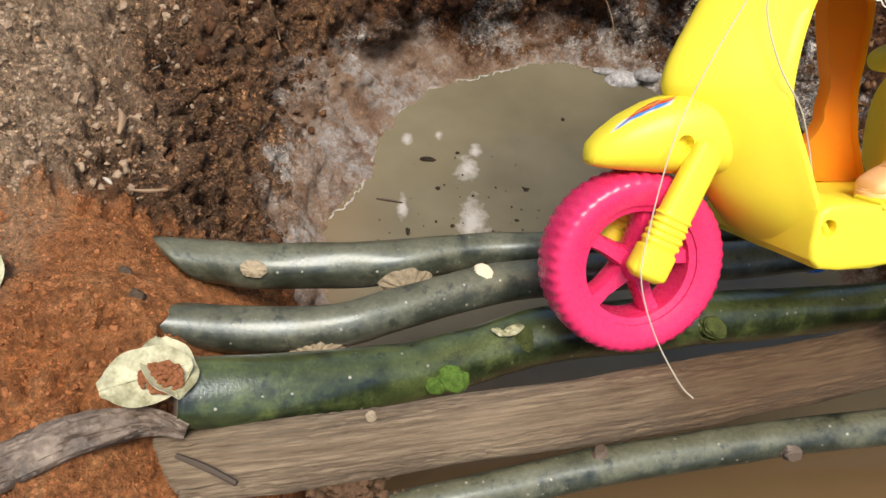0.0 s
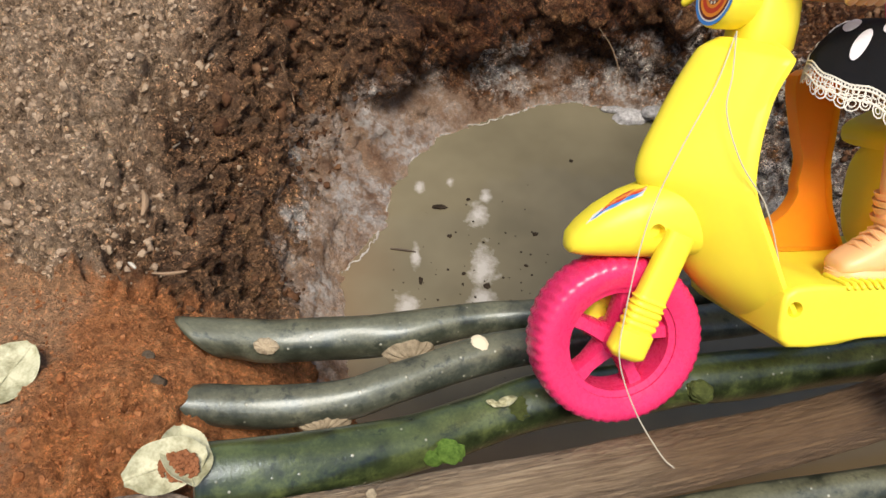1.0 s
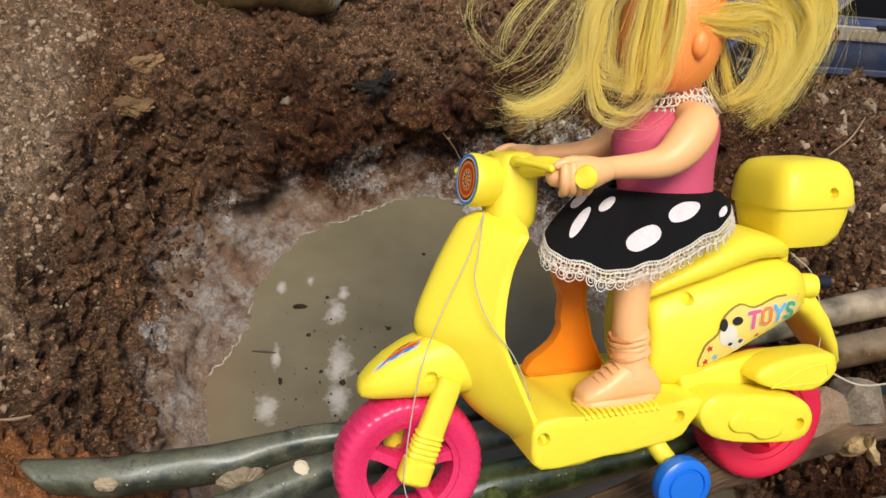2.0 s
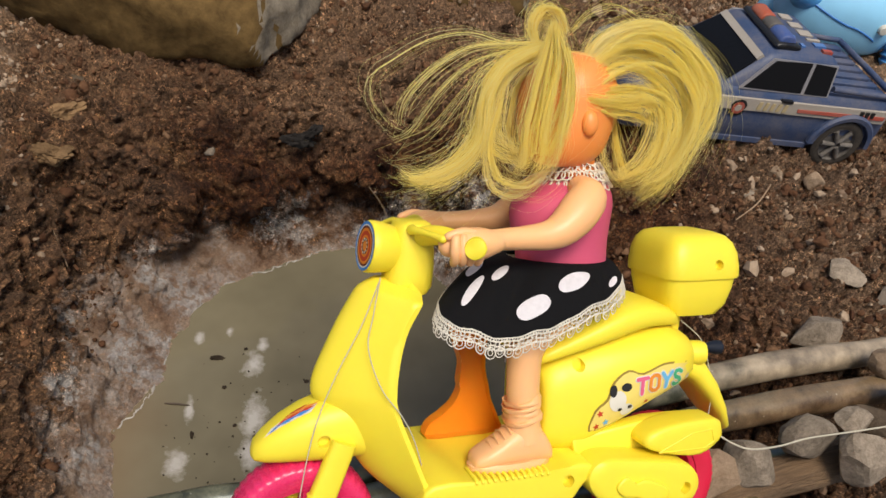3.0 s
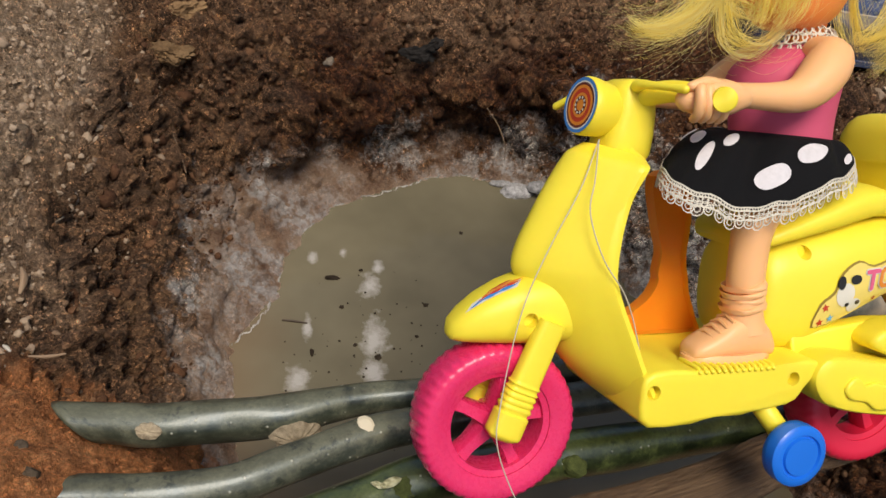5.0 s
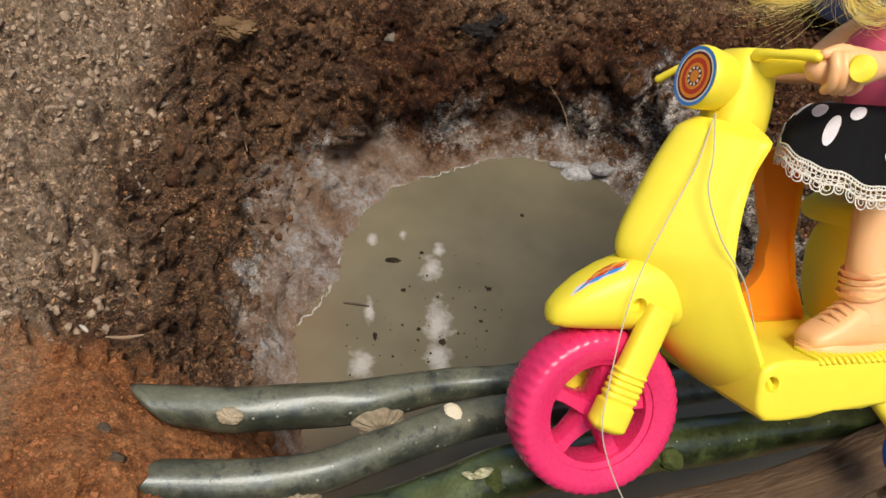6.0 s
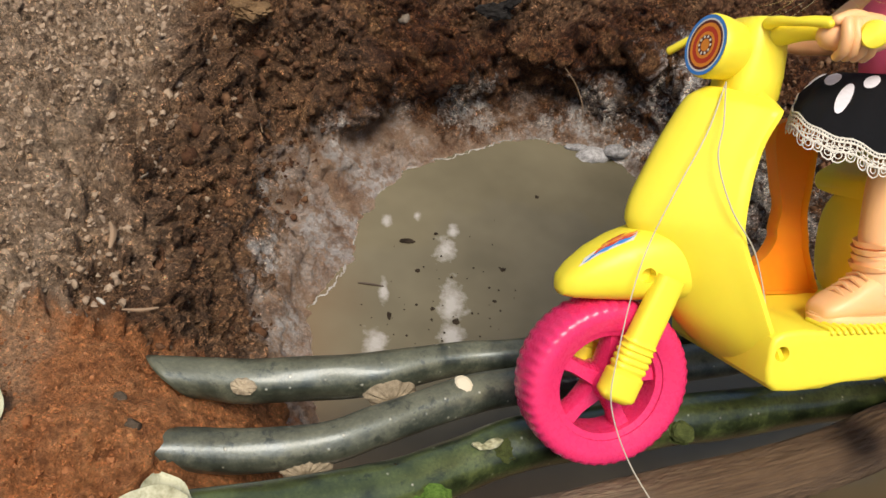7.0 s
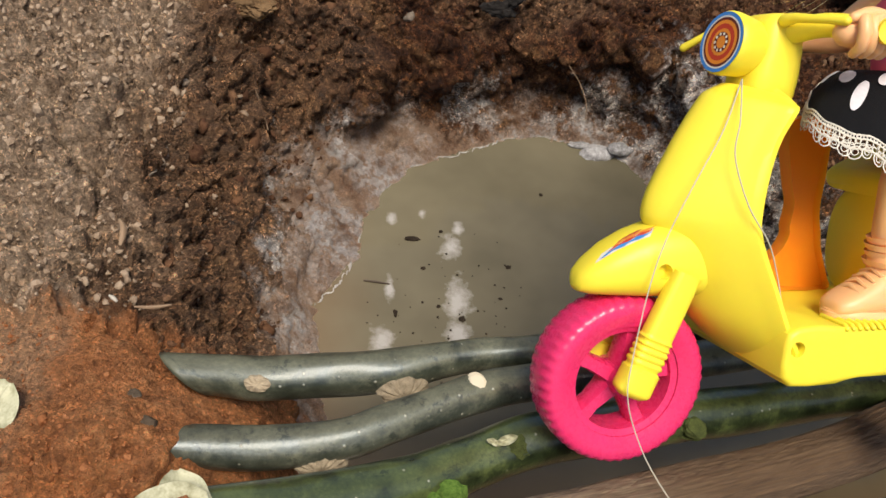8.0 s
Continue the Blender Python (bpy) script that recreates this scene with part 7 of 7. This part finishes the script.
for x, y, r, seed, sq in ((0.024, 0.475, 0.0055, 1, (1.2, 0.6, 0.3)), (0.009, 0.392, 0.0032, 2, (0.6, 1.2, 0.4)), (0.033, 0.441, 0.0022, 3, (1, 1, 0.4)), (0.108, 0.445, 0.0022, 4, (1, 1, 0.4)), (0.149, 0.538, 0.0020, 5, (1, 1, 0.4)), (0.050, 0.485, 0.0018, 6, (1, 1, 0.4)), (0.064, 0.388, 0.0030, 7, (1, 1, 0.4)), (0.098, 0.41, 0.0016, 8, (1, 1, 0.4)), (0.045, 0.400, 0.0018, 9, (1, 1, 0.4))):
    bm = bmesh.new()
    rock(bm, r, seed, sq, 1.3, 3, 6)
    ob = part("floating_chip", bm, stone_material("wet_bark", (0.008, 0.006, 0.004), (0.05, 0.036, 0.024), 300) if seed == 1 else bpy.data.materials["wet_bark"], smooth=False)
    ob.location = (x, y, WATER_Z + 0.0006)
    tagged(ob, "dark bark chip floating on muddy water", "chip", "floating chips")
bm = bmesh.new()
rng = random.Random(21)
for k in range(64):
    cx, cy = rng.choice(((0.005, 0.40), (0.062, 0.39), (0.060, 0.45), (0.10, 0.44), (0.03, 0.37)))
    rock(bm, rng.uniform(0.0004, 0.0013), k, (1, 1, 0.5), 0.8, 1, 3, centre=(cx + rng.gauss(0, 0.012), cy + rng.gauss(0, 0.035), WATER_Z + 0.0003))
tagged(part("specks", bm, bpy.data.materials["wet_bark"], smooth=False), "tiny dark specks of bark floating on muddy water", "debris", kind="stuff")
twig([(-0.018, 0.4255, WATER_Z + 0.0006, 0.0007), (-0.007, 0.424, WATER_Z + 0.0010, 0.0011), (0.004, 0.4225, WATER_Z + 0.0006, 0.0006)], DARK_TWIG, "dark twig floating on the muddy water")

string("string", [(0.3546, 0.2519, 0.0397), (0.364, 0.244, 0.035), (0.380, 0.237, 0.032), (0.405, 0.2405, 0.027), (0.432, 0.247, 0.024), (0.473, 0.251, 0.024), (0.517, 0.257, 0.022), (0.60, 0.275, 0.012), (0.68, 0.30, 0.0)], "white string lying over the stones on the logs", 0.0006)


# ---- toy police car ----
CAR = Matrix.Translation((0.597, 0.713, -0.055)) @ Matrix.Rotation(radians(0.2), 4, "Z") @ Matrix.Rotation(radians(-1.0), 4, "X") @ Matrix.Rotation(radians(4.2), 4, "Y") @ Matrix.Scale(1.165, 4)
car = tagged(empty("toy_police_car", CAR), "dusty dark blue toy police pickup standing on the soil", "toy car")
GLASS = plastic("dark_glass", (0.004, 0.004, 0.005), 0.45, 0.2)
GLASS.node_tree.nodes["Principled BSDF"].inputs["Specular IOR Level"].default_value = 0.2
FRAME_GREY = dusty_paint("frame_grey", (0.20, 0.20, 0.22))
WHITE_STRIPE, RED_STRIPE = dusty_paint("white_stripe", (0.36, 0.325, 0.28)), dusty_paint("red_stripe", (0.36, 0.05, 0.03))


def section(x, half, zs):
    """A cross-section of a car body at x: half-widths by height, mirrored."""
    side = [(half[i], zs[i]) for i in range(len(zs))]
    return [Vector((x, -h, z)) for h, z in side] + [Vector((x, h, z)) for h, z in reversed(side)]


bm = bmesh.new()
H = (0.018, 0.022, 0.040, 0.056, 0.066, 0.070)
rings = []
for x, hw, top in ((-0.150, 0.046, 0.056), (-0.146, 0.053, 0.061), (-0.135, 0.057, 0.064), (-0.10, 0.059, 0.067), (-0.06, 0.060, 0.0705), (-0.03, 0.060, 0.0715), (0.05, 0.060, 0.0725), (0.10, 0.060, 0.073), (0.117, 0.059, 0.073), (0.122, 0.057, 0.072)):
    k = top / 0.070
    rings.append(section(x, (hw * 0.93, hw * 0.985, hw, hw * 0.985, hw * 0.96, hw * 0.90), [z if i < 2 else 0.022 + (z - 0.022) * (top - 0.022) / 0.048 for i, z in enumerate(H)]))
loft(bm, rings)
body = part("body", bm, CAR_BLUE, car)
bm = bmesh.new()
rings = []
for x, hw, lo, hi in ((-0.056, 0.050, 0.066, 0.071), (-0.030, 0.0475, 0.066, 0.0945), (-0.022, 0.0465, 0.066, 0.1005), (-0.010, 0.046, 0.066, 0.1025), (0.020, 0.046, 0.066, 0.1035), (0.042, 0.0455, 0.066, 0.1025), (0.049, 0.045, 0.066, 0.0995), (0.052, 0.046, 0.066, 0.080)):
    rings.append([Vector((x, y, z)) for y, z in ((-hw - 0.006, lo), (-hw - 0.003, lo + (hi - lo) * 0.5), (-hw, hi - 0.004 * min(1, (hi - lo) / 0.03)), (-hw + 0.006, hi), (0, hi + 0.0012), (hw - 0.006, hi), (hw, hi - 0.004 * min(1, (hi - lo) / 0.03)), (hw + 0.003, lo + (hi - lo) * 0.5), (hw + 0.006, lo))])
loft(bm, rings)
part("cab", bm, CAR_BLUE, car)


def panel(name, corners, mat, parent, label="", thick=0.0012, out=(0, -1, 0)):
    bm = bmesh.new()
    o = Vector(out).normalized()
    top = [bm.verts.new(Vector(p) + o * thick) for p in corners]
    low = [bm.verts.new(Vector(p) - o * 0.002) for p in corners]
    bm.faces.new(top)
    bm.faces.new(low[::-1])
    for i in range(len(corners)):
        bm.faces.new((top[i], top[(i + 1) % len(corners)], low[(i + 1) % len(corners)], low[i]))
    return part(name, bm, mat, parent, label, smooth=False)


for s in (-1, 1):
    panel("window_frame", [(-0.0455, s * 0.0558, 0.0708), (-0.0195, s * 0.0475, 0.0990), (0.0470, s * 0.0468, 0.0990), (0.0468, s * 0.0552, 0.0708)], FRAME_GREY, car, "pale worn window surround", 0.0006, (0, s, 0.25))
    panel("side_window", [(-0.042, s * 0.0552, 0.0722), (-0.018, s * 0.0476, 0.0972), (0.019, s * 0.0472, 0.0988), (0.017, s * 0.0550, 0.0722)], GLASS, car, out=(0, s, 0.25))
    panel("rear_window", [(0.021, s * 0.0550, 0.0722), (0.023, s * 0.0472, 0.0988), (0.045, s * 0.0468, 0.0975), (0.045, s * 0.0548, 0.0722)], GLASS, car, out=(0, s, 0.25))
    panel("stripe", [(-0.090, s * 0.0598, 0.052), (-0.090, s * 0.0592, 0.0635), (0.116, s * 0.0592, 0.0655), (0.116, s * 0.0598, 0.053)], WHITE_STRIPE, body, "dusty white side stripe", 0.0016, (0, s, 0))
    panel("stripe", [(0.020, s * 0.0598, 0.0560), (0.020, s * 0.0595, 0.0590), (0.114, s * 0.0595, 0.0605), (0.114, s * 0.0598, 0.0570)], RED_STRIPE, body, "thin red side stripe", 0.0024, (0, s, 0))
    panel("sill", [(-0.095, s * 0.058, 0.0185), (-0.095, s * 0.058, 0.0235), (0.050, s * 0.058, 0.0235), (0.050, s * 0.058, 0.0185)], CAR_BLUE, body, "", 0.0035, (0, s, 0))
    panel("door_handle", [(0.000, s * 0.0600, 0.0640), (0.000, s * 0.0600, 0.0665), (0.011, s * 0.0600, 0.0665), (0.011, s * 0.0600, 0.0640)], BLACK, body, "", 0.002, (0, s, 0))
    for k in range(5):
        x = -0.022 + 0.0066 * k
        panel("mark", [(x, s * 0.0598, 0.0545), (x + 0.001, s * 0.0595, 0.0620), (x + 0.0042, s * 0.0595, 0.0620), (x + 0.0036, s * 0.0598, 0.0545)], flat_paint("gold_mark", (0.45, 0.36, 0.20), 0.5) if "gold_mark" not in bpy.data.materials else bpy.data.materials["gold_mark"], body, "", 0.0025, (0, s, 0))
    for k in range(3):
        x = 0.086 + 0.0058 * k
        panel("mark", [(x, s * 0.0598, 0.0585), (x, s * 0.0596, 0.0640), (x + 0.0036, s * 0.0596, 0.0640), (x + 0.0036, s * 0.0598, 0.0585)], BLACK, body, "", 0.0028, (0, s, 0))
    bm = bmesh.new()
    disc_profile(bm, [(0.0003, s * 0.0615), (0.0035, s * 0.0615), (0.0062, s * 0.0614), (0.0085, s * 0.0612), (0.0085, s * 0.0585)], 20, (-0.040, 0, 0.054))
    for f in bm.faces:
        r = (Vector((f.calc_center_median().x + 0.040, 0, f.calc_center_median().z - 0.054))).length
        f.material_index = 2 if r < 0.0034 else (0 if r < 0.006 else 1)
    part("badge", bm, [RED_STRIPE, BLACK, WHITE_STRIPE], body, "round red and white badge")
    for x in (-0.098, 0.082):
        bm = bmesh.new()
        rows = []
        for k in range(17):
            a = math.pi * k / 16
            rows.append([Vector((x + r * math.cos(a), s * y, 0.026 + r * math.sin(a))) for r, y in ((0.0285, 0.056), (0.0340, 0.056), (0.0345, 0.0635), (0.0325, 0.0655), (0.0285, 0.0650))])
        loft(bm, rows)
        part("wheel_arch", bm, CAR_BLUE, body)
        wh = empty("wheel", Matrix.Identity(4))
        wh.parent = car
        wh.location = (x, s * 0.055, 0.026)
        bm = bmesh.new()
        n = 48
        rows = []
        for k in range(n):
            a = math.tau * k / n
            lug = 0.0006 if k % 2 else 0.0
            rows.append([((r - (lug if r > 0.025 else 0)) * math.cos(a), h * s, (r - (lug if r > 0.025 else 0)) * math.sin(a)) for r, h in ((0.0175, 0.007), (0.0225, 0.0085), (0.0258, 0.0070), (0.0262, 0.0), (0.0258, -0.0070), (0.0225, -0.0085), (0.0175, -0.007))])
        loft(bm, rows, closed=True)
        part("tyre", bm, stone_material("dusty_rubber", (0.02, 0.019, 0.018), (0.075, 0.062, 0.05), 120) if "dusty_rubber" not in bpy.data.materials else bpy.data.materials["dusty_rubber"], wh)
        bm = bmesh.new()
        disc_profile(bm, [(0.002, s * 0.0050), (0.0165, s * 0.0045), (0.0178, s * 0.0075), (0.0178, -s * 0.007)], 40)
        for k in range(6):
            a = math.tau * k / 6
            tube(bm, [(0.003 * math.cos(a), s * 0.0068, 0.003 * math.sin(a), 0.0022), (0.0168 * math.cos(a), s * 0.0062, 0.0168 * math.sin(a), 0.0027)], 8)
        part("rim", bm, stone_material("grey_rim", (0.06, 0.056, 0.052), (0.19, 0.17, 0.15), 120) if "grey_rim" not in bpy.data.materials else bpy.data.materials["grey_rim"], wh)
n0 = (-0.75, 0, 0.66)
panel("windscreen", [(-0.0535, -0.0455, 0.0725), (-0.0535, 0.0455, 0.0725), (-0.0265, 0.0415, 0.0965), (-0.0265, -0.0415, 0.0965)], GLASS, car, "", 0.0022, n0)
panel("sun_strip", [(-0.0315, -0.0425, 0.0920), (-0.0315, 0.0425, 0.0920), (-0.0265, 0.0418, 0.0965), (-0.0265, -0.0418, 0.0965)], WHITE_STRIPE, car, "white strip across the windscreen", 0.0034, n0)
# light bar
bm = bmesh.new()
slab(bm, smooth_outline([(-0.015, 0.103), (-0.0155, 0.1075), (-0.004, 0.1080), (0.0075, 0.1075), (0.007, 0.103)], 3), -0.037, 0.037, 0.0022, 3)
light_bar = part("light_bar", bm, BLACK, car)
for y0, y1, mat, label in ((-0.032, -0.009, dusty_paint("blue_lens", (0.02, 0.07, 0.26)), "blue lens"), (-0.008, 0.008, flat_paint("grey_siren", (0.10, 0.09, 0.08), 0.6), "grey middle"), (0.009, 0.032, dusty_paint("red_lens", (0.36, 0.06, 0.02)), "orange-red lens")):
    bm = bmesh.new()
    slab(bm, smooth_outline([(-0.0120, 0.106), (-0.0100, 0.1125), (-0.004, 0.1140), (0.002, 0.1125), (0.0040, 0.106)], 3), y0, y1, 0.0020, 3)
    part("lens", bm, mat, light_bar, label)
ROOF_BLUE = dusty_paint("roof_blue", (0.05, 0.16, 0.42))
# roof markings too worn to read, as plain bars
for x, y, w, h, mat in ((0.020, 0.030, 0.012, 0.010, WHITE_STRIPE), (0.022, 0.014, 0.013, 0.010, WHITE_STRIPE), (0.024, -0.001, 0.014, 0.011, WHITE_STRIPE), (0.027, -0.013, 0.014, 0.004, WHITE_STRIPE), (0.030, -0.022, 0.012, 0.007, ROOF_BLUE), (0.034, -0.032, 0.010, 0.005, RED_STRIPE), (0.012, -0.010, 0.004, 0.004, ROOF_BLUE), (0.014, -0.026, 0.004, 0.006, ROOF_BLUE)):
    panel("roof_mark", [(x, y - h / 2, 0.1045), (x, y + h / 2, 0.1045), (x + w, y + h / 2, 0.1045), (x + w, y - h / 2, 0.1045)], mat, car, "", 0.0007, (0, 0, 1))
# load bed with ribs and a raised rail
for k in range(7):
    y = -0.042 + 0.014 * k
    bm = bmesh.new()
    slab(bm, [(0.054, 0.072), (0.054, 0.0755), (0.114, 0.0760), (0.114, 0.072)], y - 0.0045, y + 0.0045, 0.001, 2)
    part("bed_slat", bm, CAR_BLUE, car)
for s in (-1, 1):
    bm = bmesh.new()
    tube(bm, [(0.050, s * 0.053, 0.0790, 0.0028), (0.090, s * 0.054, 0.0785, 0.0028), (0.119, s * 0.0535, 0.0780, 0.0028)], 10)
    part("bed_rail", bm, CAR_BLUE, car)
bm = bmesh.new()
tube(bm, [(0.119, -0.0535, 0.078, 0.003), (0.120, 0.0, 0.078, 0.003), (0.119, 0.0535, 0.078, 0.003)], 10)
part("tailgate_rail", bm, CAR_BLUE, car)

# ---- pale blue toy behind the car ----
TOY = Matrix.Translation((0.822, 0.905, -0.050)) @ Matrix.Rotation(radians(-14), 4, "Z") @ Matrix.Scale(0.80, 4)
toy = tagged(empty("blue_toy", TOY), "rounded pale blue plastic toy lying behind the car", "toy")
MID_BLUE, DEEP_BLUE = plastic("mid_blue_plastic", (0.09, 0.36, 0.78), 0.4), plastic("deep_blue_plastic", (0.035, 0.16, 0.46), 0.45)
BODY_ROWS = spline([(0.012, 0.0, 0.060, 0.045), (0.018, 0.0, 0.085, 0.062), (0.045, 0.0, 0.102, 0.072), (0.075, 0.0, 0.104, 0.074), (0.100, -0.004, 0.094, 0.068), (0.122, -0.010, 0.070, 0.052), (0.134, -0.014, 0.036, 0.028), (0.137, -0.015, 0.008, 0.008)], 4)


def toy_skin(a, z, lift=0.0):
    """A point on the toy's shell at the angle a and height z."""
    zs = [r[0] for r in BODY_ROWS]
    x, rx, ry = (float(np.interp(z, zs, [r[i] for r in BODY_ROWS])) for i in (1, 2, 3))
    return Vector((x + (rx + lift) * math.copysign(abs(math.cos(a)) ** 0.75, math.cos(a)), (ry + lift) * math.copysign(abs(math.sin(a)) ** 0.75, math.sin(a)), z))


bm = bmesh.new()
loft(bm, [[toy_skin(math.tau * i / 48, r[0]) for i in range(48)] for r in BODY_ROWS])
shell_ob = part("shell", bm, PALE_BLUE, toy)
bm = bmesh.new()
tube(bm, [(*toy_skin(radians(215 + 75 * t), 0.098 - 0.016 * t - 0.030 * t * t, 0.0002), 0.0016) for t in (i / 24 for i in range(25))], 8, round_ends=True)
part("groove", bm, DEEP_BLUE, shell_ob, "dark curved seam")
bm = bmesh.new()
disc_profile(bm, [(0.0005, -0.0775), (0.0065, -0.0770), (0.0085, -0.0740), (0.0085, -0.060)], 20, (0.052, 0, 0.074))
part("screw", bm, flat_paint("screw_head", (0.62, 0.60, 0.52), 0.5), toy, "pale screw head")
for x, y in ((0.085, 0.055), (-0.085, 0.055)):
    bm = bmesh.new()
    tube(bm, spline([(x * 0.8, y * 0.8, 0.055, 0.028), (x, y, 0.030, 0.026), (x * 1.08, y * 1.08, 0.012, 0.022), (x * 1.1, y * 1.1, -0.004, 0.018)], 4), 18, round_ends=True)
    part("foot", bm, PALE_BLUE, toy)
bm = bmesh.new()
tube(bm, spline([(-0.060, -0.030, 0.090, 0.030), (-0.088, -0.040, 0.104, 0.028), (-0.108, -0.046, 0.106, 0.020)], 4), 20, round_ends=True)
part("lobe", bm, MID_BLUE, toy, "rounded mid-blue lobe")
limb_rows = []
for i, p in enumerate(spline([(0.080, -0.034, 0.074, 0.026), (0.100, -0.048, 0.056, 0.027), (0.106, -0.060, 0.030, 0.027), (0.104, -0.066, 0.008, 0.024)], 8)):
    limb_rows.append((p[0], p[1], p[2], p[3] * (1 + 0.10 * math.sin(i * 1.25))))
bm = bmesh.new()
tube(bm, limb_rows, 20, round_ends=True)
part("limb", bm, MID_BLUE, toy, "ridged mid-blue limb")
